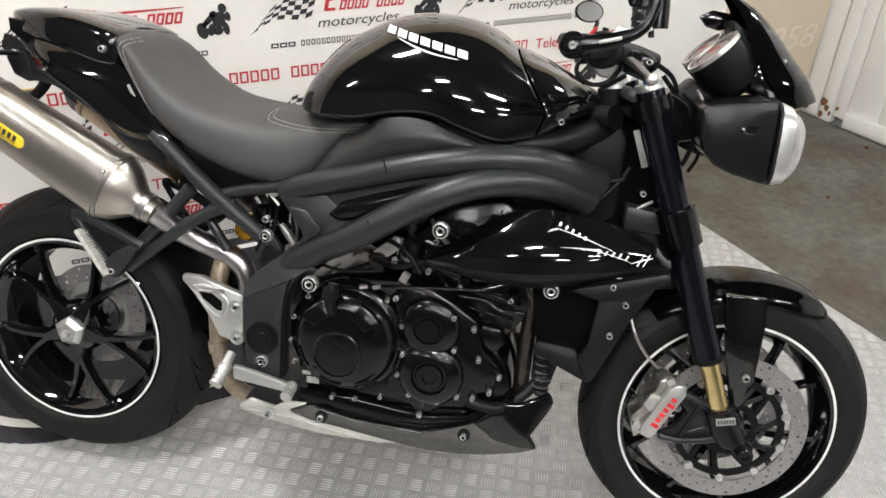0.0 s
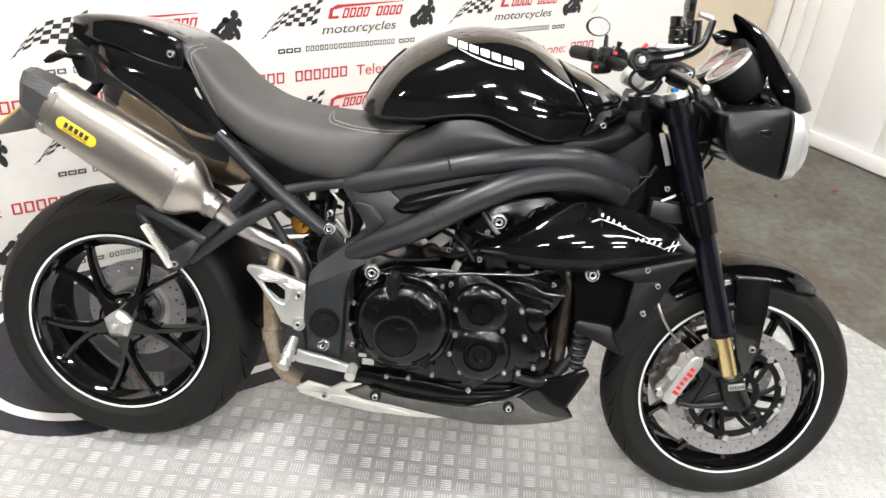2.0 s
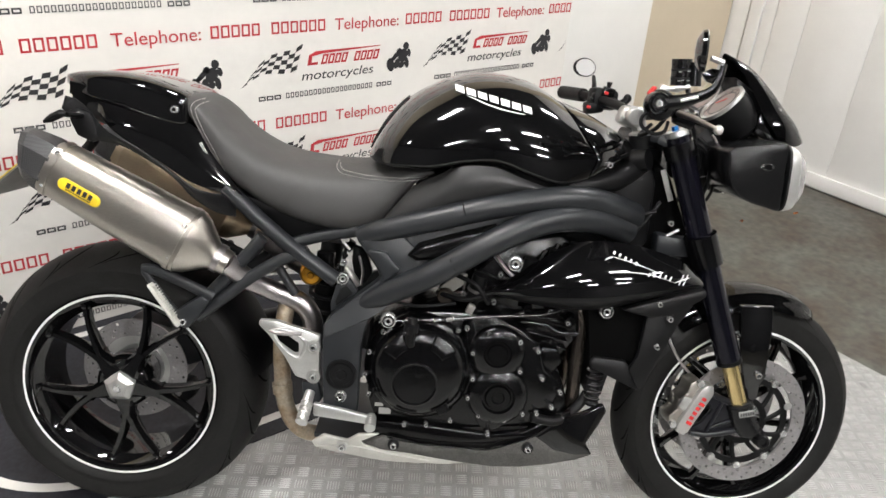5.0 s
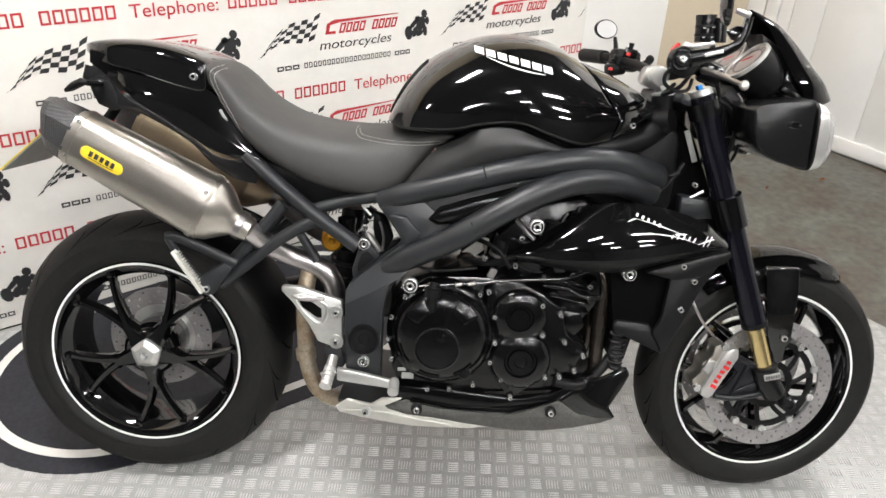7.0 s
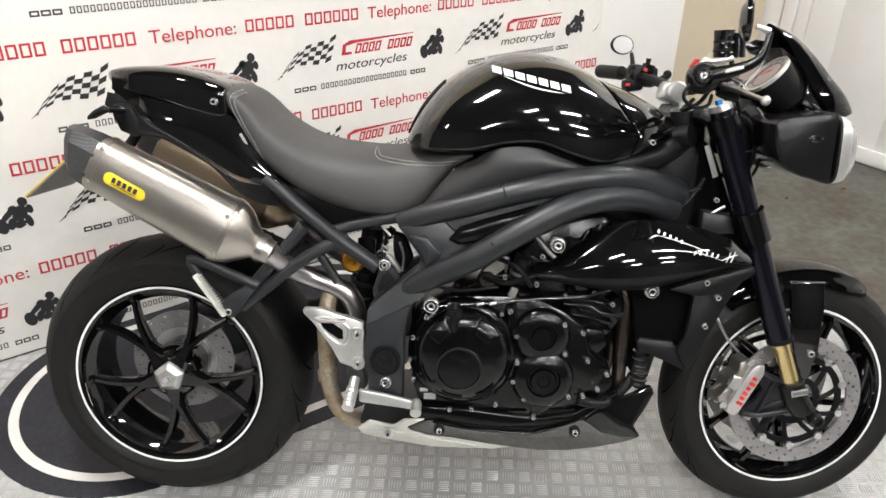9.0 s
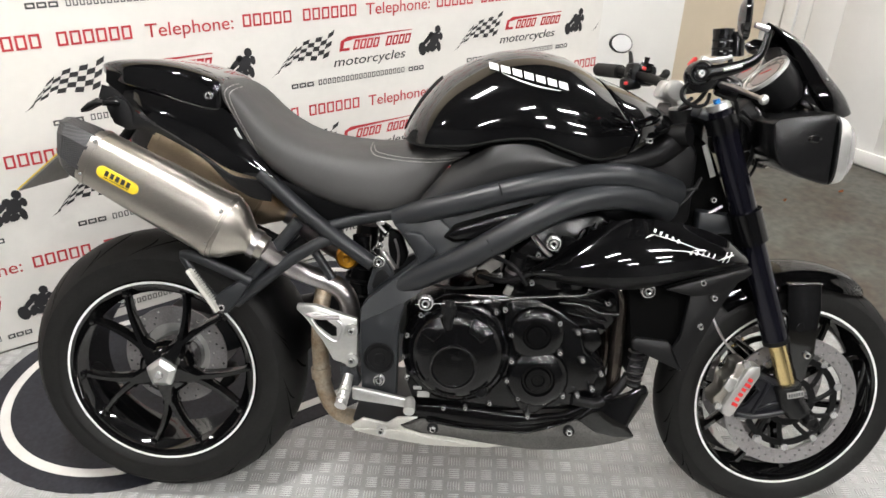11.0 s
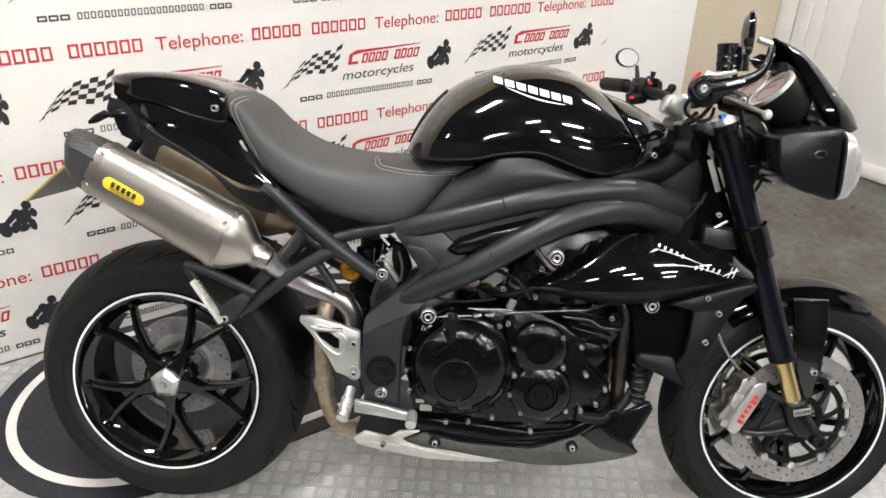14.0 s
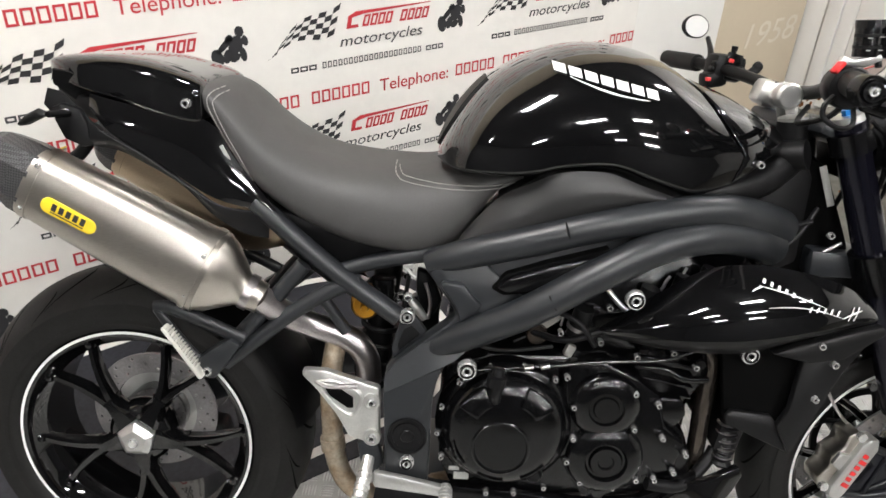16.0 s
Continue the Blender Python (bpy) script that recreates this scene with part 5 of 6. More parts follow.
cover = part("clutch_cover", lathe([(0.118, -0.160), (0.118, -0.186), (0.112, -0.194), (0.104, -0.198), (0.101, -0.206), (0.090, -0.222), (0.070, -0.228), (0.001, -0.231)], 56, centre=cc), ENGINE, engine, "round black clutch cover")
part("cover_boss", lathe([(0.050, -0.222), (0.0495, -0.2305), (0.047, -0.2325), (0.044, -0.2318), (0.043, -0.2300), (0.001, -0.2312)], 40, centre=(0.681, 0, 0.428)), ENGINE, cover)
for a0, a1 in ((112, 146), (34, 68)):
    pts = [(0.688 + r * math.cos(radians(a)), 0.450 + r * math.sin(radians(a))) for r, aa in ((0.094, [a0 + (a1 - a0) * k / 5 for k in range(6)]), (0.058, [a1 + (a0 - a1) * k / 5 for k in range(6)])) for a in aa]
    mid = (sum(p[0] for p in pts) / 12, sum(p[1] for p in pts) / 12)
    part("cover_lug", moved(slab(pts, -0.238, -0.205, 0.006), pose(mid[0], -0.225, mid[1], -14, 0, 0) @ pose(-mid[0], 0.225, -mid[1])), ENGINE, cover)
for k in range(3):
    a = radians(190 + 50 * k)
    part("cover_arc", tube([(0.688 + 0.088 * math.cos(a + radians(d)), -0.2235, 0.450 + 0.088 * math.sin(a + radians(d))) for d in (0, 10, 20, 30)], 0.002, 6), ENGINE, cover)
part("filler_hose", tube([(0.668, -0.225, 0.515), (0.668, -0.238, 0.54), (0.672, -0.232, 0.575)], 0.010, 12), PLASTIC, engine)
part("filler_cap", tube([(0.668, -0.240, 0.548), (0.670, -0.240, 0.565)], 0.016, 10), PLASTIC, engine, "", 20)
part("sensor_lead", tube([(0.60, -0.210, 0.556), (0.682, -0.205, 0.562), (0.741, -0.203, 0.566), (0.823, -0.200, 0.575), (0.893, -0.200, 0.580), (0.951, -0.200, 0.586), (1.013, -0.190, 0.608)], 0.0028, 8), ENGINE, engine, "thin black cable with bright ferrules")
for x0, x1, z0, r_ in ((0.650, 0.664, 0.560, 0.0036), (0.716, 0.730, 0.565, 0.0040), (0.742, 0.756, 0.568, 0.0044)):
    part("ferrule", tube([(x0, -0.205, z0 - 0.002), (x1, -0.203, z0 + 0.001)], r_, 10), STEEL, engine, "dull metal ferrule")
# throttle bodies and linkages under the frame
part("throttle_plate", slab([(0.726, 0.621), (0.766, 0.655), (0.785, 0.652), (0.780, 0.631), (0.751, 0.610)], -0.152, -0.140, 0.002), PLATE_BACK, engine, "grey throttle body plate")
part("throttle_drum", lathe([(0.001, -0.160), (0.016, -0.160), (0.019, -0.156), (0.019, -0.150), (0.016, -0.148), (0.019, -0.145), (0.019, -0.128)], 24, centre=(0.738, 0, 0.603)), HEADER, engine, "brown throttle drum")
part("throttle_link", tube([(0.775, -0.158, 0.655), (0.779, -0.160, 0.640), (0.777, -0.158, 0.622)], 0.0022, 8), STEEL, engine)
part("plug_connector", moved(box((0.016, 0.014, 0.022), (0, 0, 0), 0.003), pose(0.794, -0.158, 0.578, 0, 25, 0)), PLATE_BACK, engine, "pale plug connector")
for y, pts in ((-0.150, [(0.700, 0.585), (0.73, 0.60), (0.77, 0.598), (0.80, 0.612), (0.83, 0.602)]), (-0.146, [(0.80, 0.665), (0.815, 0.64), (0.845, 0.63), (0.86, 0.60)]), (-0.152, [(0.83, 0.655), (0.86, 0.648), (0.89, 0.660), (0.915, 0.690)])):
    part("wiring", tube([(x, y, z) for x, z in pts], 0.0042, 8), ENGINE, engine, "black wiring")
part("throttle_body", lathe([(0.034, -0.126), (0.034, -0.146), (0.030, -0.150), (0.026, -0.146), (0.001, -0.146)], 28, centre=(0.905, 0, 0.705)), ENGINE, engine)
part("throttle_body", lathe([(0.030, -0.126), (0.030, -0.140), (0.026, -0.144), (0.022, -0.140), (0.001, -0.140)], 28, centre=(0.830, 0, 0.635)), ENGINE, engine)
part("choke_lever", tube([(0.922, -0.160, 0.684), (0.936, -0.162, 0.694), (0.941, -0.162, 0.706), (0.948, -0.160, 0.716)], 0.0028, 8), STEEL, engine)
part("choke_lever", tube([(0.966, -0.160, 0.714), (0.973, -0.160, 0.731)], 0.0024, 8), STEEL, engine)
bolt(0.926, -0.163, 0.688, 0.0055, engine)
bolt(0.853, -0.168, 0.660, 0.0060, engine)
part("gear_cover", slab([(0.780, 0.55), (0.80, 0.572), (0.845, 0.575), (0.905, 0.545), (0.945, 0.515), (0.962, 0.455), (1.0, 0.425), (0.985, 0.372), (0.92, 0.352), (0.862, 0.306), (0.832, 0.312), (0.806, 0.350), (0.782, 0.40), (0.790, 0.45)], -0.192, -0.160, 0.008), ENGINE, engine, "black ribbed gear cover")
part("upper_cover", lathe([(0.062, -0.165), (0.060, -0.196), (0.054, -0.205), (0.040, -0.210), (0.030, -0.211), (0.028, -0.206), (0.022, -0.206), (0.020, -0.210), (0.001, -0.210)], 40, centre=(0.855, 0, 0.495)), ENGINE, engine, "round black cover")
part("lower_cover", lathe([(0.070, -0.165), (0.066, -0.198), (0.060, -0.206), (0.046, -0.212), (0.036, -0.214), (0.033, -0.207), (0.029, -0.207), (0.026, -0.213), (0.014, -0.213), (0.012, -0.209), (0.001, -0.209)], 40, centre=(0.862, 0, 0.396)), ENGINE, engine, "round black cover")
for x, z in ((0.717, 0.561), (0.769, 0.540), (0.762, 0.332), (0.710, 0.320), (0.662, 0.318), (0.610, 0.529), (0.581, 0.483), (0.574, 0.433), (0.660, 0.558), (0.582, 0.386)):
    bolt(x, -0.192, z, 0.0048, engine, 0.008)
for x, z in ((0.787, 0.548), (0.835, 0.538), (0.902, 0.522), (0.802, 0.494), (0.942, 0.503), (0.906, 0.456), (0.840, 0.437), (0.805, 0.434), (0.955, 0.441), (0.797, 0.390), (0.997, 0.411), (0.980, 0.376), (0.949, 0.360), (0.918, 0.358), (0.879, 0.342), (0.822, 0.350), (0.845, 0.307)):
    bolt(x, -0.198, z, 0.0048, engine, 0.009)
    part("bolt_pillar", lathe([(0.0085, -0.160), (0.0080, -0.192), (0.006, -0.195), (0.001, -0.195)], 14, centre=(x, 0, z)), ENGINE, engine)


def frame_bolt(x, y, z, r):
    """A large ringed bolt head with a socket."""
    prof_ = [(0.0005, -0.003), (0.26, -0.003), (0.30, -0.010), (0.50, -0.011), (0.56, -0.004), (0.66, -0.004), (0.70, -0.009), (0.92, -0.008), (1.0, -0.003), (1.0, 0.004)]
    head = part("frame_bolt", lathe([(max(q * r, 0.0004), y + d) for q, d in prof_], 28, centre=(x, 0, z)), CHROME, bike, "bright ringed frame bolt")
    # black ring and centre disc colour in the shade of groove and socket
    for q0, q1 in ((0.64, 0.74), (0.0, 0.22)):
        part("bolt_groove_shade", lathe([(max(q0 * r, 0.0003), y - 0.0115), (q1 * r, y - 0.0115), (q1 * r, y - 0.006), (max(q0 * r, 0.0003), y - 0.006)], 24, closed=True, centre=(x, 0, z)), SHADE_BLACK, head)
    return head


for x, y, z, r in ((0.621, -0.216, 0.564, 0.0165), (0.873, -0.245, 0.705, 0.0155), (1.078, -0.20, 0.600, 0.0155), (0.521, -0.186, 0.642, 0.0125), (0.522, -0.19, 0.676, 0.007), (0.525, -0.222, 0.392, 0.0125), (0.514, -0.178, 0.632, 0.006)):
    frame_bolt(x, y, z, r)
for y in (-0.13, 0.0, 0.13):
    part("header_pipe", tube([(1.010, y * 0.9, 0.60), (1.040, y, 0.572), (1.046, y, 0.540), (1.043, y, 0.500), (1.040, y, 0.45), (1.039, y, 0.393), (1.034, y * 0.95, 0.345), (1.00, y * 0.7, 0.285)], 0.0160, 16), HEADER, engine, "dark heat-stained header pipe")
hose = bmesh.new()
lathe([(0.013 + (0.0045 if k % 2 else 0), -0.045 + 0.006 * k) for k in range(16)], 16, hose)
part("ribbed_hose", moved(hose, pose(1.081, -0.155, 0.410, 90, 5, 0)), PLASTIC, engine, "black ribbed hose")
for k in range(5):
    part("hose_ring", lathe([(0.0165, -0.0013), (0.0182, 0.0), (0.0165, 0.0013)], 18, centre=(0, 0, 0)), STEEL, engine, at=pose(1.079, -0.155, 0.385 + 0.016 * k, 90, 0, 0))
part("info_label", box((0.026, 0.002, 0.014), (0.618, -0.187, 0.345), 0.0005), REFLECTOR, engine, "small white label")
part("info_label", box((0.018, 0.002, 0.008), (0.605, -0.188, 0.36), 0.0005), REFLECTOR, engine, "small white label")

# radiator and scoops
part("radiator", slab([(1.055, 0.40), (1.095, 0.39), (1.16, 0.66), (1.12, 0.68)], -0.165, 0.165, 0.006), PLASTIC, bike, "black radiator")
TOPS = [(0.833, -0.190, 0.632), (0.894, -0.190, 0.676), (0.983, -0.188, 0.733), (1.061, -0.185, 0.747), (1.153, -0.178, 0.735), (1.237, -0.168, 0.706), (1.286, -0.165, 0.669)]
MIDS = [(0.842, -0.198, 0.626), (0.90, -0.220, 0.630), (0.985, -0.236, 0.634), (1.065, -0.238, 0.640), (1.15, -0.226, 0.650), (1.225, -0.200, 0.655), (1.287, -0.176, 0.658)]
LOWS = [(0.850, -0.190, 0.619), (0.92, -0.200, 0.607), (0.992, -0.208, 0.603), (1.063, -0.208, 0.605), (1.14, -0.20, 0.622), (1.215, -0.186, 0.639), (1.286, -0.168, 0.648)]
bm = sheet(TOPS, MIDS, 0.014, 0.004, 16, 8)
scoop_tree = BVHTree.FromBMesh(bm)
scoop = part("radiator_scoop", bm, GLOSS, bike, "gloss black radiator scoop with white script")
mirror_part(scoop)
lows = part("scoop_lower", sheet(MIDS, LOWS, 0.006, 0.004, 6), PLASTIC, bike, "dull black lower scoop")
mirror_part(lows)
decal("script_stroke", along(1.078, 0.724, 1.135, 0.700, 5, 0.0058, 0.36, 0.0, 0.5) + swoosh(1.072, 0.720, 1.178, 0.688, 0.002, 0.0018) + along(1.150, 0.683, 1.212, 0.671, 5, 0.007, 0.28, 0.002, 0.6) + swoosh(1.085, 0.690, 1.215, 0.668, 0.008, 0.0016) + along(1.222, 0.664, 1.243, 0.662, 2, 0.019, 0.22, 0, 0.6) + swoosh(1.212, 0.668, 1.25, 0.676, 0.0, 0.003) + swoosh(1.060, 0.712, 1.078, 0.718, 0.0, 0.003), scoop_tree, WHITE_PRINT, scoop, "white script stroke")
COWL = material("dull_cowl_plastic", (0.0065, 0.0065, 0.0068), 0.38, grain=0.25, grain_size=900, stain=0.2, bump=0.0001, shine=0.22)


def canted(outline, y0, y1, z0, k, bevel=0.004):
    """A plate that leans out or in below the height z0."""
    bm = slab(outline, y0, y1, bevel)
    for q in bm.verts:
        q.co.y += k * max(0.0, z0 - q.co.z)
    return bm


for name, bm in (("radiator_cowl", canted([(1.166, 0.601), (1.196, 0.612), (1.262, 0.622), (1.232, 0.572), (1.172, 0.434), (1.162, 0.425), (1.138, 0.472), (1.155, 0.504)], -0.203, -0.186, 0.60, -0.04)),
                 ("cowl_flange", canted([(1.056, 0.484), (1.065, 0.494), (1.132, 0.488), (1.142, 0.474), (1.164, 0.424), (1.057, 0.470)], -0.196, -0.184, 0.49, -0.16)),
                 ("cowl_wing", canted([(1.110, 0.606), (1.150, 0.620), (1.282, 0.657), (1.286, 0.642), (1.225, 0.600), (1.17, 0.592)], -0.205, -0.184, 0.66, -0.12))):
    mirror_part(part(name, bm, COWL, bike, "dull black radiator side cowl"))
# near-black sheet that paints the shade inside the cowl opening
part("cowl_recess_shade", slab([(1.04, 0.612), (1.20, 0.625), (1.20, 0.50), (1.15, 0.45), (1.062, 0.470)], -0.176, -0.160, 0.003), SHADE_BLACK, bike)
part("horn", slab([(1.20, 0.735), (1.30, 0.73), (1.345, 0.66), (1.335, 0.585), (1.25, 0.57), (1.20, 0.60)], -0.075, 0.06, 0.02), PLASTIC, bike, "black horn and cooler behind the fork")
part("chrome_clip", tube([(1.227, -0.195, 0.604), (1.233, -0.196, 0.593), (1.236, -0.196, 0.583), (1.233, -0.195, 0.575)], 0.0024, 8), CHROME, bike, "small bright spring clip")
for x, z in ((1.187, 0.622), (1.213, 0.590), (1.192, 0.527)):
    bolt(x, -0.208, z, 0.0062, bike)

# ---- belly pan, pegs, levers ----
pan = part("belly_pan", canted([(0.570, 0.268), (0.615, 0.284), (0.702, 0.267), (0.793, 0.261), (0.848, 0.260), (0.901, 0.276), (0.949, 0.296), (0.962, 0.292), (0.996, 0.269), (1.044, 0.262), (1.082, 0.259), (1.050, 0.243), (0.990, 0.225), (0.925, 0.213), (0.863, 0.211), (0.805, 0.218), (0.733, 0.230), (0.674, 0.242), (0.612, 0.250)], -0.190, -0.176, 0.262, 0.35), PAN_DUSTY, bike, "dusty black belly pan")
part("pan_upper", slab([(0.585, 0.318), (0.70, 0.312), (0.80, 0.300), (0.86, 0.296), (0.93, 0.306), (0.99, 0.340), (1.03, 0.362), (1.03, 0.335), (0.965, 0.285), (0.91, 0.266), (0.85, 0.250), (0.79, 0.252), (0.72, 0.258), (0.65, 0.268), (0.585, 0.280)], -0.181, -0.160, 0.006), ENGINE, bike, "gloss black upper pan")
part("pan_floor", slab([(0.46, 0.262), (0.60, 0.238), (0.72, 0.226), (0.86, 0.216), (1.04, 0.246), (1.04, 0.254), (0.86, 0.226), (0.60, 0.248), (0.46, 0.27)], -0.160, 0.165, 0.002), SATIN, bike)
part("pan_edge", tube([(0.625, -0.189, 0.284), (0.70, -0.190, 0.270), (0.793, -0.190, 0.264), (0.848, -0.190, 0.263), (0.901, -0.189, 0.279), (0.955, -0.187, 0.301), (0.985, -0.185, 0.325), (1.013, -0.183, 0.347)], 0.0020, 8), ENGINE, bike)
part("pan_fin", canted([(0.956, 0.300), (1.013, 0.346), (1.047, 0.352), (1.098, 0.380), (1.107, 0.362), (1.093, 0.331), (1.067, 0.283), (1.083, 0.259), (1.044, 0.257), (0.997, 0.264), (0.957, 0.288)], -0.186, -0.168, 0.29, -0.15, 0.005), GLOSS, bike, "gloss black belly pan fin")
plate_ = part("silver_plate", canted([(0.460, 0.268), (0.486, 0.287), (0.512, 0.281), (0.539, 0.276), (0.562, 0.291), (0.608, 0.292), (0.585, 0.281), (0.568, 0.273), (0.575, 0.263), (0.611, 0.250), (0.674, 0.242), (0.733, 0.231), (0.812, 0.220), (0.760, 0.212), (0.705, 0.211), (0.628, 0.213), (0.589, 0.220), (0.516, 0.236), (0.467, 0.251)], -0.196, -0.186, 0.270, 0.45, 0.003), PLATE_ALLOY, bike, "bare alloy lower plate")
part("plate_step", tube([(0.470, -0.1975, 0.262), (0.530, -0.197, 0.262), (0.575, -0.196, 0.258), (0.640, -0.194, 0.244), (0.720, -0.190, 0.230)], 0.0020, 8), PLATE_ALLOY, plate_)
for x, z in ((0.527, 0.260), (0.640, 0.269), (0.937, 0.273)):
    part("washer", lathe([(0.0125, -0.189), (0.0125, -0.1975), (0.0095, -0.1985), (0.001, -0.1985)], 20, centre=(x, 0, z)), PLASTIC if x > 0.6 else ALLOY, pan)
for x, z in ((0.527, 0.260), (0.640, 0.269), (0.937, 0.273)):
    bolt(x, -0.201, z, 0.0068, bike)
hang = new("foot_hanger")
hang.parent = bike
tagged(hang, "silver cast footrest hanger")
bm = slab([(0.349, 0.548), (0.388, 0.547), (0.478, 0.518), (0.477, 0.419), (0.458, 0.413), (0.424, 0.424), (0.404, 0.464), (0.369, 0.513), (0.347, 0.536)], -0.205, -0.188, 0.005)
part("plate", bm, ALLOY, hang, "cast silver hanger plate")
# no hole is cut: a black slab gives the slot its shade
part("slot", slab([(0.384, 0.520), (0.405, 0.520), (0.433, 0.500), (0.433, 0.480), (0.423, 0.480), (0.392, 0.503)], -0.2065, -0.2035, 0.001), SHADE_BLACK, hang, "black slab for the shade in the cast slot")
part("rib", tube([(0.375, -0.205, 0.525), (0.400, -0.206, 0.488), (0.432, -0.206, 0.468), (0.445, -0.205, 0.505), (0.405, -0.205, 0.528), (0.375, -0.205, 0.525)], 0.004, 8), ALLOY, hang)
for z in (0.493, 0.426):
    part("boss", lathe([(0.0155, -0.200), (0.0150, -0.2085), (0.0115, -0.209), (0.011, -0.2065), (0.001, -0.2065)], 22, centre=(0.464, 0, z)), ALLOY, hang)
for x, z in ((0.464, 0.493), (0.464, 0.426)):
    bolt(x, -0.208, z, 0.0068, hang)
fp = part("footpeg", tube([(0.461, -0.225, 0.400), (0.457, -0.250, 0.380), (0.452, -0.280, 0.357)], [0.010, 0.0115, 0.0115], 12), ALLOY, bike, "ribbed alloy footpeg", 20)
for k in range(5):
    q = Vector((0.458, -0.245, 0.384)).lerp(Vector((0.4525, -0.278, 0.3585)), k / 4)
    part("rib", tube([q, q + Vector((-0.0008, -0.0035, -0.0022))], 0.0132, 12), ALLOY, fp, "", 20)
part("peg_bracket_lower", slab([(0.438, 0.412), (0.474, 0.412), (0.484, 0.375), (0.468, 0.352), (0.446, 0.358)], -0.204, -0.184, 0.004), SATIN, bike)
part("brake_pedal", slab([(0.470, 0.381), (0.484, 0.379), (0.522, 0.372), (0.586, 0.357), (0.590, 0.344), (0.582, 0.337), (0.523, 0.345), (0.484, 0.350), (0.470, 0.352)], -0.242, -0.229, 0.004), ALLOY, bike, "alloy brake pedal")
tip = part("pedal_tip", tube([(0.592, -0.232, 0.352), (0.592, -0.266, 0.344)], 0.0100, 10), ALLOY, bike, "ribbed alloy pedal tip", 20)
for k in range(5):
    part("rib", tube([(0.592, -0.238 - 0.007 * k, 0.3505 - 0.0017 * k), (0.592, -0.241 - 0.007 * k, 0.3498 - 0.0017 * k)], 0.0118, 10), ALLOY, tip, "", 20)
part("brake_rod", tube([(0.36, -0.195, 0.528), (0.39, -0.21, 0.522), (0.44, -0.21, 0.523)], 0.0045, 8), STEEL, bike)

# shock, swingarm, hugger
part("shock_adjuster", lathe([(0.001, -0.118), (0.006, -0.118), (0.008, -0.112), (0.020, -0.110), (0.025, -0.104), (0.025, -0.085), (0.028, -0.082), (0.028, -0.06), (0.02, -0.05)], 28, centre=(0.441, 0, 0.624)), ORANGE, bike, "gold anodised shock adjuster")
reservoir = part("shock_reservoir", tube([(0.474, -0.098, 0.622), (0.473, -0.098, 0.666)], 0.0185, 22), ENGINE, bike, "black shock reservoir", 30)
part("lid", tube([(0.473, -0.098, 0.664), (0.473, -0.098, 0.676)], 0.0205, 16), ENGINE, reservoir, "", 20)
part("shock_body", tube([(0.475, 0.0, 0.68), (0.44, 0.0, 0.42)], 0.026, 18), PLASTIC, bike)
coil = [(0.470 - 0.028 * k / 60 + 0.036 * math.cos(k * 0.65) * 0.99, 0.036 * math.sin(k * 0.65), 0.645 - 0.0036 * k) for k in range(61)]
part("shock_spring", tube(coil, 0.0055, 8, 1, 1.0, None, False), PLASTIC, bike, "black coil spring")
part("linkage_cover", slab([(0.530, 0.690), (0.558, 0.680), (0.575, 0.630), (0.560, 0.600), (0.538, 0.602), (0.528, 0.650)], -0.085, -0.062, 0.006), PLASTIC, bike)
part("shock_link", tube([(0.516, -0.100, 0.643), (0.530, -0.100, 0.624), (0.546, -0.100, 0.602)], [0.006, 0.009, 0.007], 12), ALLOY, bike, "cast alloy shock link")
part("link_hose", tube([(0.546, -0.108, 0.672), (0.555, -0.112, 0.640), (0.552, -0.108, 0.606)], 0.003, 8), STEEL, bike, "thin braided hose")
part("seat_clip", box((0.018, 0.012, 0.010), (0.519, -0.145, 0.716), 0.003), ALLOY, bike, "small bright seat clip")
part("clip_tongue", tube([(0.514, -0.146, 0.712), (0.530, -0.146, 0.694)], 0.003, 8), ALLOY, bike)
bolt(0.504, -0.106, 0.645, 0.0085, bike)
part("rear_brake_line", tube([(0.520, -0.12, 0.70), (0.505, -0.13, 0.60), (0.490, -0.14, 0.52), (0.485, -0.15, 0.49)], 0.004, 8), PLASTIC, bike)
part("swingarm", tube([(0.545, 0.10, 0.43), (0.38, 0.15, 0.42), (0.20, 0.165, 0.38), (0.04, 0.155, 0.335), (-0.03, 0.14, 0.325)], [0.05, 0.052, 0.048, 0.055, 0.05], 20, flat=0.7), SATIN, bike, "black single-sided swingarm")
part("axle_carrier", lathe([(0.03, 0.03), (0.055, 0.045), (0.072, 0.075), (0.075, 0.14), (0.06, 0.18), (0.02, 0.185)], 32, centre=(0, 0, 0.33)), SATIN, bike)
part("rear_caliper", slab([(0.06, 0.235), (0.10, 0.225), (0.13, 0.25), (0.12, 0.285), (0.08, 0.29)], 0.055, 0.105, 0.008), PLASTIC, bike)
part("chain_sprocket", lathe([(0.05, 0.19), (0.105, 0.19), (0.105, 0.196), (0.05, 0.196)], 44, closed=True, centre=(0, 0, 0.33)), STEEL, bike)
bm = bmesh.new()
grid = []
for i in range(19):
    a = radians(8 + 66 * i / 18)
    line = []
    for j in range(11):
        b = radians(-70 + 140 * j / 10)
        r = 0.300 + 0.042 * math.cos(b)
        line.append(bm.verts.new((r * math.cos(a), 0.108 * math.sin(b), 0.33 + r * math.sin(a))))
    grid.append(line)
for i in range(18):
    for j in range(10):
        bm.faces.new((grid[i][j], grid[i + 1][j], grid[i + 1][j + 1], grid[i][j + 1]))
bmesh.ops.solidify(bm, geom=bm.faces[:], thickness=0.003)
part("rear_hugger", bm, PLASTIC, bike, "black rear hugger over the tyre")

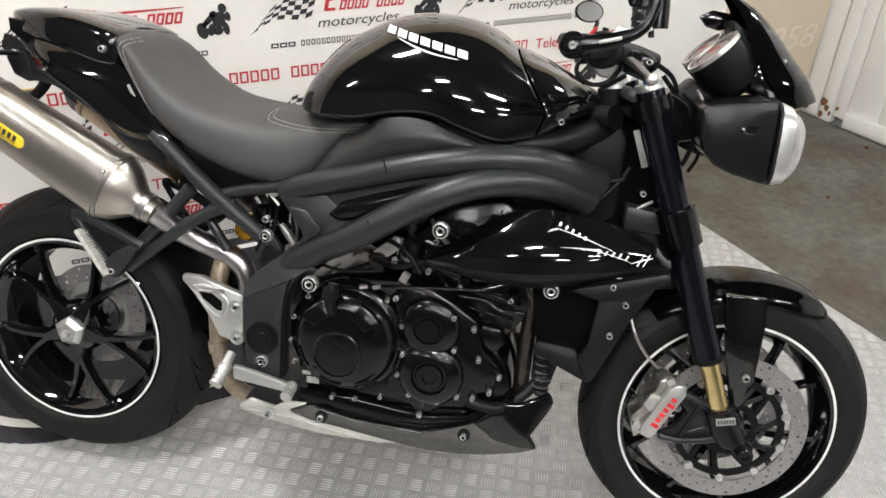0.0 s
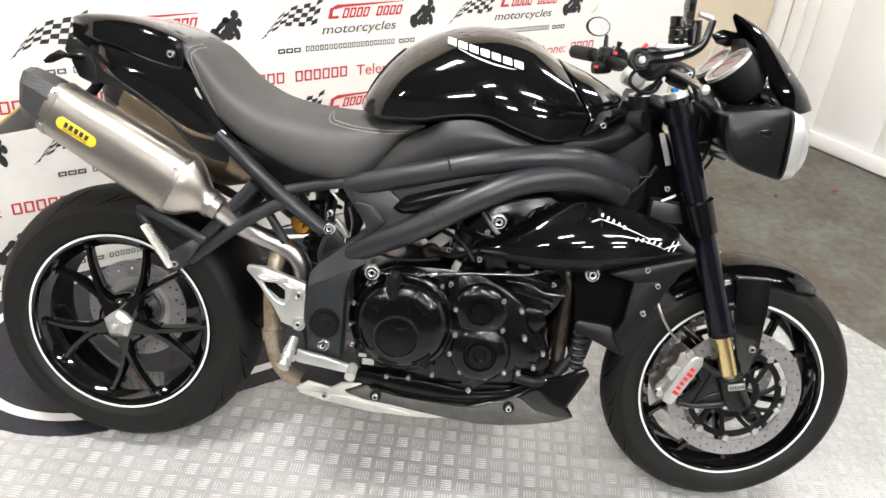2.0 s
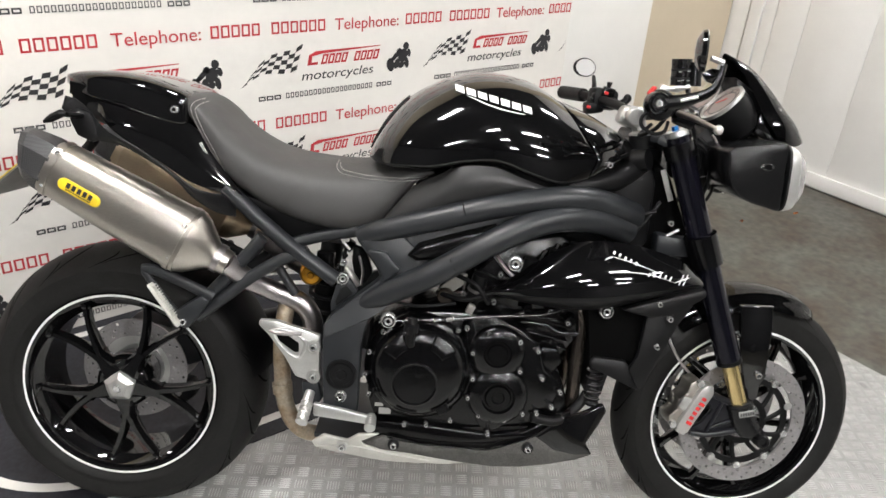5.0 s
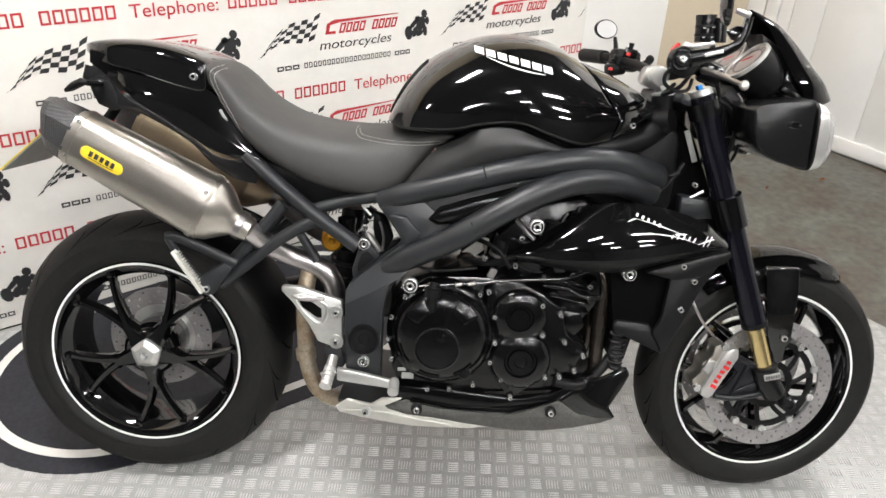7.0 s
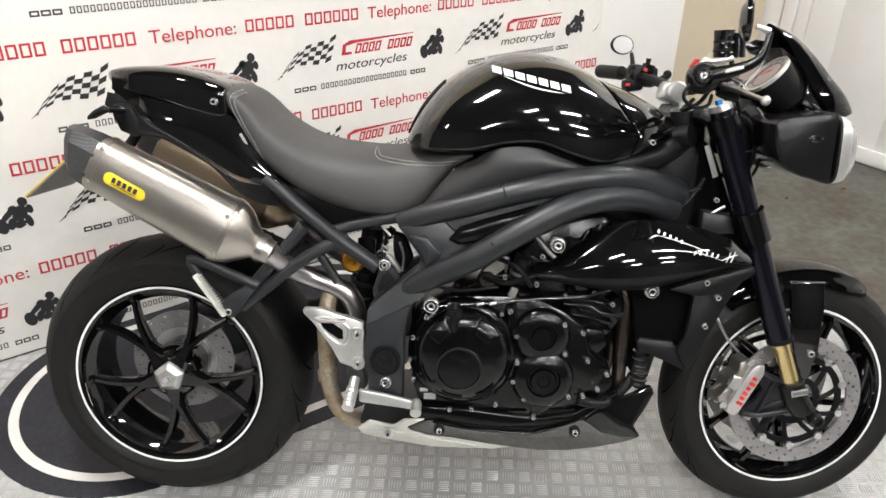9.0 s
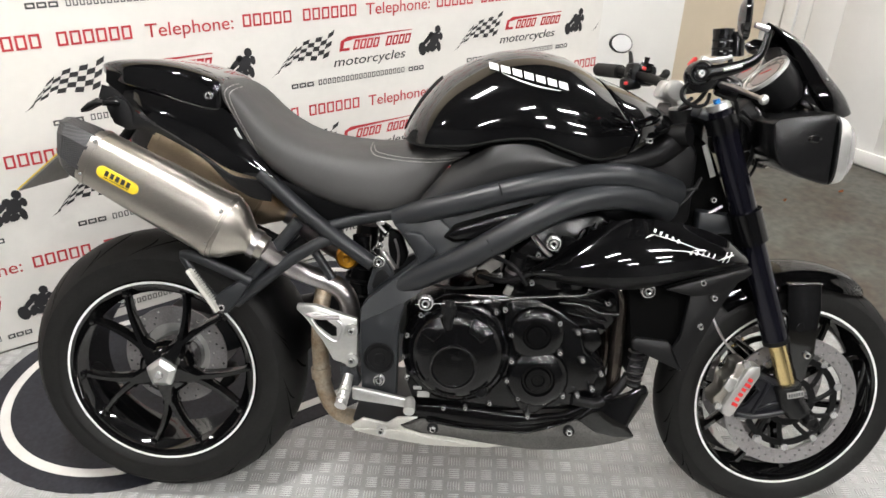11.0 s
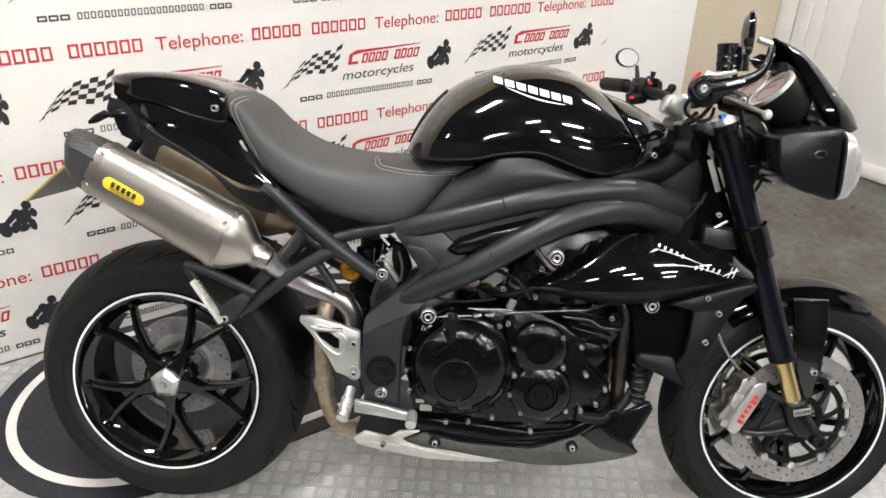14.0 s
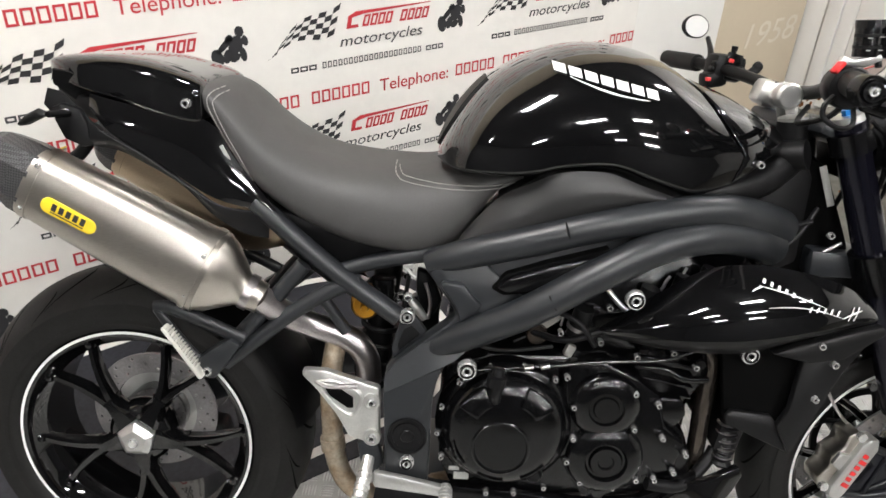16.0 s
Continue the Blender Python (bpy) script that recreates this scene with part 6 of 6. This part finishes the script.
# ---- lamps, clocks, screen, bars ----
def headlight(y, dx):
    ob = new("headlight")
    ob.parent = bike
    ob.matrix_local = pose(dx, y, 0)
    tagged(ob, "round-edged headlight with clear lens")
    part("housing", slab([(1.289, 0.945), (1.300, 0.954), (1.319, 0.958), (1.400, 0.968), (1.409, 0.966), (1.412, 0.950), (1.411, 0.836), (1.406, 0.829), (1.351, 0.842), (1.322, 0.854), (1.304, 0.875), (1.293, 0.905)], -0.078, 0.078, 0.010, None, 3), LAMP_BODY, ob, "satin black lamp housing", 28)
    part("housing_recess", moved(lathe([(0.001, -0.0015), (0.011, -0.0015), (0.013, 0.0), (0.016, 0.0005), (0.016, 0.003)], 24), pose(1.372, -0.079 if y < 0 else 0.079, 0.918, 0, 0, 5) @ Matrix.Diagonal((1, 1, 0.45, 1))), GLOSS, ob)
    part("trim", loft([(1.414, 0.824, 0.967, 0.0835, 0.5), (1.419, 0.823, 0.967, 0.0835, 0.5)], 40, 4.4), PLASTIC, ob, "black lamp rim")
    part("lens_band", loft([(1.418, 0.823, 0.966, 0.0835, 0.5), (1.430, 0.823, 0.9625, 0.0826, 0.5), (1.441, 0.8255, 0.958, 0.0790, 0.5)], 40, 3.6), POLISHED, ob, "silvered lens band")
    part("lens", loft(smooth_stations([(1.419, 0.824, 0.964, 0.082, 0.5), (1.437, 0.825, 0.958, 0.079, 0.5), (1.455, 0.838, 0.946, 0.068, 0.5), (1.468, 0.864, 0.928, 0.045, 0.5), (1.472, 0.884, 0.910, 0.02, 0.5)], 4), 36, 3.4), LENS, ob, "clear plastic lens")
    return ob


headlight(-0.122, 0.004)
headlight(0.115, -0.03)
part("lamp_bracket", slab([(1.25, 0.86), (1.33, 0.88), (1.34, 0.96), (1.30, 0.99), (1.24, 0.93)], -0.05, 0.05, 0.01), PLASTIC, bike)
NRM = Vector((-0.70, -0.06, 0.71)).normalized()


def clock(y, r, at):
    c = Vector((at[0], y, at[1]))
    turn = NRM.to_track_quat("Y", "Z").to_matrix().to_4x4()
    ob = new("instrument")
    ob.parent = bike
    ob.matrix_local = Matrix.Translation(c) @ turn
    tagged(ob, "round instrument with a pale dial")
    part("case", lathe([(r * 0.35, -0.085), (r * 0.8, -0.07), (r * 1.02, -0.03), (r * 1.04, 0.0), (r * 0.9, 0.004), (0.001, 0.002)], 36), PLASTIC, ob)
    part("bezel", lathe([(r * 0.90, 0.002), (r * 1.04, 0.002), (r * 1.04, 0.010), (r * 0.92, 0.010)], 40, closed=True), ALLOY, ob, "silver bezel")
    part("dial", lathe([(0.001, 0.006), (r * 0.9, 0.006), (r * 0.9, 0.004), (0.001, 0.004)], 36), DIAL, ob)
    part("dial_ring", lathe([(r * 0.66, 0.0062), (r * 0.70, 0.0062), (r * 0.70, 0.0072), (r * 0.66, 0.0072)], 36, closed=True), INK_DARK, ob, "dark scale ring")
    part("needle", box((r * 0.62, 0.0012, 0.0022), (r * 0.20, 0.0075, r * 0.12), 0, Euler((0, 0.5, 0)).to_matrix().to_4x4()), RED, ob, "red needle")
    for k in range(10):
        q = radians(-40 + 28 * k)
        part("dial_mark", box((0.0055, 0.001, 0.0016), (0, 0, 0), 0, Matrix.Translation((r * 0.79 * math.cos(q), 0.0068, r * 0.79 * math.sin(q))) @ Euler((0, -q, 0)).to_matrix().to_4x4()), INK_DARK, ob)
    return ob


clock(-0.055, 0.050, (1.325, 1.034))
clock(0.048, 0.044, (1.322, 1.036))
bm = bmesh.new()
prof = spline([(1.336, 0, 1.146), (1.390, 0, 1.118), (1.431, 0, 1.079), (1.467, 0, 1.037), (1.500, 0, 1.000), (1.520, 0, 0.966)], 5)
grid = []
for i, p in enumerate(prof):
    t = i / (len(prof) - 1)
    half = 0.004 + 0.100 * math.sin(math.pi * 0.6 * t) ** 0.9
    grid.append([bm.verts.new((p.x - 0.72 * half * abs(k / 8) ** 2.2, half * math.sin(k / 8 * 1.45) / math.sin(1.45), p.z - 0.20 * half * abs(k / 8) ** 2.2)) for k in range(-8, 9)])
for i in range(len(grid) - 1):
    for k in range(16):
        bm.faces.new((grid[i][k], grid[i + 1][k], grid[i + 1][k + 1], grid[i][k + 1]))
bmesh.ops.solidify(bm, geom=bm.faces[:], thickness=0.003)
screen = part("fly_screen", bm, GLOSS, bike, "gloss black fly screen")
part("screen_mount", slab([(1.345, 1.098), (1.40, 1.06), (1.44, 1.0), (1.46, 0.965), (1.40, 0.965), (1.365, 1.02)], -0.05, 0.05, 0.008), PLASTIC, bike)
part("screen_side", slab([(1.395, 1.03), (1.420, 1.012), (1.455, 0.980), (1.462, 0.962), (1.43, 0.960), (1.385, 0.98)], -0.088, -0.04, 0.006), GLOSS, bike)
part("inner_panel", slab([(1.300, 1.101), (1.324, 1.114), (1.396, 1.103), (1.370, 1.088), (1.341, 1.076), (1.315, 1.083)], 0.035, 0.048, 0.003), GLOSS, bike, "gloss black inner screen panel")
hit = BVHTree.FromPolygons([v.co[:] for v in screen.data.vertices], [p.vertices[:] for p in screen.data.polygons]).find_nearest(Vector((1.430, -0.098, 1.045)))
run = (Vector((0.040, 0.021, -0.017)) - hit[1] * Vector((0.040, 0.021, -0.017)).dot(hit[1])).normalized()
axes = Matrix((run, -hit[1], run.cross(-hit[1]))).transposed().to_4x4()
for k in range(7):
    part("screen_bar", moved(box((0.0040, 0.0012, 0.0052), (-0.018 + 0.006 * k, 0, 0), 0), Matrix.Translation(hit[0] + hit[1] * 0.0030) @ axes), REFLECTOR, screen, "small pale bar")
part("handlebar", tube([(1.076, -0.415, 1.037), (1.125, -0.26, 1.038), (1.165, -0.13, 1.020), (1.172, -0.04, 1.005), (1.160, 0.06, 1.005), (1.135, 0.15, 1.020), (1.085, 0.27, 1.036), (1.045, 0.385, 1.040)], 0.0115, 14), PLASTIC, bike, "black tapered handlebar")
part("right_grip", tube([(1.082, -0.402, 1.037), (1.124, -0.265, 1.038)], 0.0175, 18), RUBBER, bike, "black rubber grip")
part("left_grip", tube([(1.083, 0.275, 1.036), (1.047, 0.38, 1.040)], 0.0175, 18), RUBBER, bike, "black rubber grip")
part("bar_end", lathe([(0.00076, -0.434), (0.0076, -0.434), (0.00836, -0.438), (0.01216, -0.438), (0.01368, -0.434), (0.01672, -0.434), (0.01786, -0.437), (0.019, -0.435), (0.019, -0.412), (0.01368, -0.406)], 32, centre=(1.069, 0, 1.038)), ENGINE, bike, "black bar end with a bright screw")
part("bar_end_screw", lathe([(0.001, -0.434), (0.002, -0.434), (0.003, -0.44), (0.0055, -0.44), (0.006, -0.436), (0.006, -0.432)], 14, centre=(1.069, 0, 1.038)), CHROME, bike)
mr = new("right_mirror")
mr.parent = bike
tagged(mr, "black bar-end mirror on a slim arm")
part("arm", tube([(1.074, -0.432, 1.037), (1.105, -0.431, 1.043), (1.131, -0.429, 1.050), (1.154, -0.425, 1.060), (1.168, -0.422, 1.076), (1.176, -0.419, 1.108)], [0.013, 0.0115, 0.0095, 0.008, 0.007, 0.006], 12, flat=0.45), ENGINE, mr)
part("arm_slot", tube([(1.104, -0.4367, 1.044), (1.134, -0.434, 1.0515)], 0.0026, 8, flat=0.3), ALLOY, mr, "bright slot in the arm")
part("shell", moved(lathe([(0.001, 0.014), (0.020, 0.012), (0.034, 0.004), (0.036, -0.003), (0.033, -0.006), (0.001, -0.006)], 30), pose(1.146, -0.395, 1.128, 0, 0, 75)), GLOSS, mr, "black mirror shell")
part("cap", tube([(1.152, -0.42, 1.116), (1.174, -0.42, 1.109)], [0.0045, 0.0055], 12), STEEL, mr)
ml = new("left_mirror")
ml.parent = bike
tagged(ml, "oval bright-faced mirror on a short stem")
part("stem", tube([(1.108, 0.27, 1.045), (1.114, 0.30, 1.064), (1.120, 0.345, 1.085)], [0.0075, 0.006, 0.005], 10), PLASTIC, ml)
FACE = pose(1.098, 0.37, 1.108, -6, 0, 30) @ Matrix.Diagonal((1.22, 1, 0.80, 1))
part("shell", moved(lathe([(0.001, 0.016), (0.020, 0.012), (0.030, 0.004), (0.0315, -0.003), (0.029, -0.0055), (0.0275, -0.003), (0.001, -0.003)], 36), FACE), PLASTIC, ml)
part("glass", moved(lathe([(0.001, -0.0048), (0.0278, -0.0048), (0.0278, -0.0036), (0.001, -0.0036)], 36), FACE), MIRROR, ml, "mirror glass")
part("bar_clamp", moved(lathe([(0.010, -0.022), (0.018, -0.021), (0.022, -0.016), (0.019, -0.013), (0.021, 0.0), (0.019, 0.013), (0.022, 0.016), (0.018, 0.021), (0.010, 0.022)], 12), pose(1.133, -0.055, 1.001)), ALLOY, bike, "bare alloy bar clamp")
part("bar_clamp", moved(box((0.045, 0.05, 0.045), (0, 0, 0), 0.012), pose(1.150, 0.07, 0.995, 0, 20, 0)), ALLOY, bike, "bare alloy bar clamp")
part("clamp_spacer", tube([(1.148, -0.06, 0.968), (1.152, -0.06, 0.948)], [0.024, 0.026], 20), ALLOY, bike, "bare alloy spacer", 20)
part("clamp_spacer", tube([(1.151, -0.06, 0.962), (1.154, -0.06, 0.934)], 0.0275, 20), PLASTIC, bike, "", 20)
part("master_cylinder", tube([(1.120, -0.262, 1.030), (1.165, -0.235, 1.026), (1.205, -0.215, 1.016)], [0.020, 0.018, 0.015], 14), PLASTIC, bike, "black brake master cylinder")
part("lever_perch", moved(box((0.045, 0.035, 0.040), (0, 0, 0), 0.008), pose(1.178, -0.250, 1.012, 0, 18, -14)), ENGINE, bike)
bolt(1.190, -0.272, 1.018, 0.005, bike)
pot = part("fluid_pot", tube([(1.178, -0.195, 1.070), (1.177, -0.195, 1.112)], 0.0185, 24), ENGINE, bike, "black twin-lobed fluid reservoir", 30)
part("lobe", tube([(1.203, -0.195, 1.070), (1.201, -0.195, 1.108)], 0.0170, 24), ENGINE, pot, "", 30)
part("lid", tube([(1.1775, -0.195, 1.110), (1.177, -0.195, 1.121)], 0.0200, 14), ENGINE, pot, "", 20)
part("lid", tube([(1.2015, -0.195, 1.106), (1.201, -0.195, 1.116)], 0.0165, 12), ENGINE, pot, "", 20)
for k, z in enumerate((1.082, 1.098)):
    part("pot_band", tube([(1.178, -0.195, z), (1.1778, -0.195, z + 0.004)], 0.0196, 20), PLASTIC, pot, "", 20)
for x, z in ((1.170, 1.079), (1.187, 1.080), (1.170, 1.096), (1.187, 1.098)):
    part("pot_mark", box((0.006, 0.001, 0.0016), (x, -0.2145, z), 0), REFLECTOR, pot)
part("pot_stalk", tube([(1.192, -0.200, 1.072), (1.194, -0.205, 1.056)], 0.005, 10), PLASTIC, pot)
part("pot_bracket", slab([(1.130, 1.055), (1.140, 1.071), (1.156, 1.066), (1.192, 1.074), (1.196, 1.067), (1.172, 1.056), (1.152, 1.059)], -0.212, -0.196, 0.002), ALLOY, bike, "bare alloy pot bracket")
lev = part("brake_lever", tube([(1.160, -0.272, 1.018), (1.168, -0.320, 1.013), (1.176, -0.368, 1.005), (1.182, -0.408, 0.999)], [0.009, 0.0075, 0.0062, 0.0050], 14, flat=0.75), STEEL, bike, "bare alloy brake lever")
part("lever_ball", moved(lathe([(0.001, -0.0088), (0.006, -0.0072), (0.0088, 0), (0.006, 0.0072), (0.001, 0.0088)], 18), pose(1.183, -0.413, 0.998)), ALLOY, lev)
part("throttle_housing", moved(lathe([(0.012, -0.022), (0.026, -0.021), (0.029, -0.016), (0.029, 0.018), (0.024, 0.024), (0.010, 0.024)], 28), pose(1.118, -0.275, 1.032, 0, 0, -12)), PLASTIC, bike, "black throttle housing")
part("kill_switch", moved(box((0.006, 0.018, 0.018), (0, 0, 0), 0.002), pose(1.098, -0.285, 1.058, 0, 38, 0)), RED, bike, "red switch")
sw = part("left_switches", moved(box((0.070, 0.050, 0.052), (0, 0, 0), 0.012), pose(1.122, 0.225, 1.030, 0, 6, 14)), PLASTIC, bike, "black switch block with red buttons")
part("lower_block", moved(box((0.045, 0.040, 0.030), (0, 0, 0), 0.008), pose(1.098, 0.215, 1.008, 0, -8, 12)), PLASTIC, sw)
part("upper_plate", moved(box((0.034, 0.006, 0.030), (0, 0, 0), 0.002), pose(1.130, 0.200, 1.044, 0, 14, 14)), ENGINE, sw)
part("button", moved(box((0.011, 0.005, 0.008), (0, 0, 0), 0.0015), pose(1.124, 0.196, 1.045, 0, 14, 14)), RED, sw, "red button")
part("button", box((0.010, 0.008, 0.007), (1.083, 0.195, 1.009), 0.0015), RED, sw, "red button")
for x, z in ((1.088, 1.030), (1.094, 1.040), (1.116, 1.014), (1.142, 1.030)):
    part("switch_knob", lathe([(0.001, 0.190), (0.004, 0.191), (0.005, 0.205)], 10, centre=(x, 0, z)), PLASTIC, sw)
part("joystick", tube([(1.134, 0.22, 1.055), (1.136, 0.218, 1.072)], [0.005, 0.007], 10), PLASTIC, sw)
part("damper_knob", lathe([(0.001, -0.010), (0.008, -0.007), (0.011, 0.0), (0.008, 0.008), (0.001, 0.010)], 18, centre=(1.182, 0.21, 1.034)), PLASTIC, bike, "round black knob")
part("knob_stalk", tube([(1.155, 0.20, 1.015), (1.182, 0.21, 1.030)], 0.009, 10), PLASTIC, bike)
part("clutch_lever", tube([(1.14, 0.20, 1.03), (1.17, 0.25, 1.02), (1.15, 0.34, 1.02)], 0.007, 10), PLASTIC, bike)
for pts in ([(1.17, -0.06, 0.985), (1.13, -0.12, 0.965), (1.14, -0.20, 0.985), (1.16, -0.21, 1.02)], [(1.20, -0.10, 1.02), (1.26, -0.07, 0.98), (1.27, -0.05, 0.88), (1.23, -0.04, 0.76)], [(1.24, -0.05, 0.99), (1.285, -0.06, 0.92), (1.265, -0.06, 0.82)], [(1.08, -0.12, 0.83), (1.12, -0.11, 0.79), (1.19, -0.10, 0.80)], [(1.10, -0.12, 0.73), (1.16, -0.11, 0.77), (1.20, -0.09, 0.82)]):
    part("cable", tube(pts, 0.0045, 8), PLASTIC, bike, "black control cable")
part("cable", tube([(1.092, -0.30, 1.022), (1.080, -0.302, 1.008), (1.082, -0.304, 0.992), (1.104, -0.306, 0.980), (1.128, -0.29, 0.984), (1.146, -0.25, 1.000)], 0.0036, 10), PLASTIC, bike, "black control cable")
part("cable", tube([(1.258, -0.075, 0.958), (1.287, -0.075, 0.941), (1.303, -0.075, 0.911), (1.306, -0.075, 0.875), (1.296, -0.075, 0.838), (1.275, -0.075, 0.807)], 0.0045, 10), PLASTIC, bike, "black control cable")
part("cable", tube([(1.278, -0.060, 0.964), (1.309, -0.060, 0.934), (1.320, -0.060, 0.892), (1.322, -0.060, 0.849), (1.308, -0.060, 0.818)], 0.0036, 10), PLASTIC, bike, "black control cable")
part("brake_hose", tube([(1.298, -0.085, 0.971), (1.310, -0.085, 0.954), (1.314, -0.085, 0.930), (1.308, -0.085, 0.911)], 0.0026, 10), STEEL, bike, "braided brake hose")

# throttle bodies, coils and plumbing behind the spar
for k, (x, z, r) in enumerate(((0.905, 0.668, 0.016), (0.955, 0.690, 0.013), (0.995, 0.706, 0.012), (0.800, 0.628, 0.017))):
    body = part("throttle_body", tube([(x, -0.165, z - 0.02), (x + 0.012, -0.170, z + 0.03)], r, 14), PLASTIC, engine, "dark throttle body")
    part("hose_clip", tube([(x + 0.002, -0.1655, z - 0.008), (x + 0.004, -0.166, z - 0.002)], r + 0.002, 14), STEEL, body, "steel hose clip")
for pts, r, m in (([(0.72, -0.15, 0.61), (0.78, -0.18, 0.605), (0.84, -0.185, 0.625), (0.90, -0.17, 0.64)], 0.006, PLASTIC), ([(0.76, -0.17, 0.655), (0.80, -0.19, 0.64), (0.83, -0.19, 0.60)], 0.005, PLASTIC), ([(0.93, -0.16, 0.62), (0.97, -0.18, 0.65), (1.02, -0.17, 0.70)], 0.007, PLASTIC), ([(0.84, -0.16, 0.70), (0.88, -0.18, 0.66), (0.94, -0.17, 0.65)], 0.0045, STEEL), ([(0.62, -0.19, 0.60), (0.68, -0.20, 0.592), (0.76, -0.195, 0.600)], 0.0035, PLASTIC)):
    part("hose", tube(pts, r, 10), m, engine)
for x, z in ((0.775, 0.615), (0.842, 0.60), (0.905, 0.575), (0.965, 0.585), (1.005, 0.56)):
    bolt(x, -0.17, z, 0.0055, engine, 0.008)
part("coolant_pipe", tube([(0.94, -0.19, 0.345), (1.0, -0.18, 0.335), (1.05, -0.15, 0.36), (1.07, -0.135, 0.385)], 0.011, 12), PLASTIC, engine)
part("oil_plug", lathe([(0.001, -0.215), (0.010, -0.215), (0.014, -0.210), (0.016, -0.19)], 8, centre=(0.742, 0, 0.365)), PLASTIC, engine, "", 20)
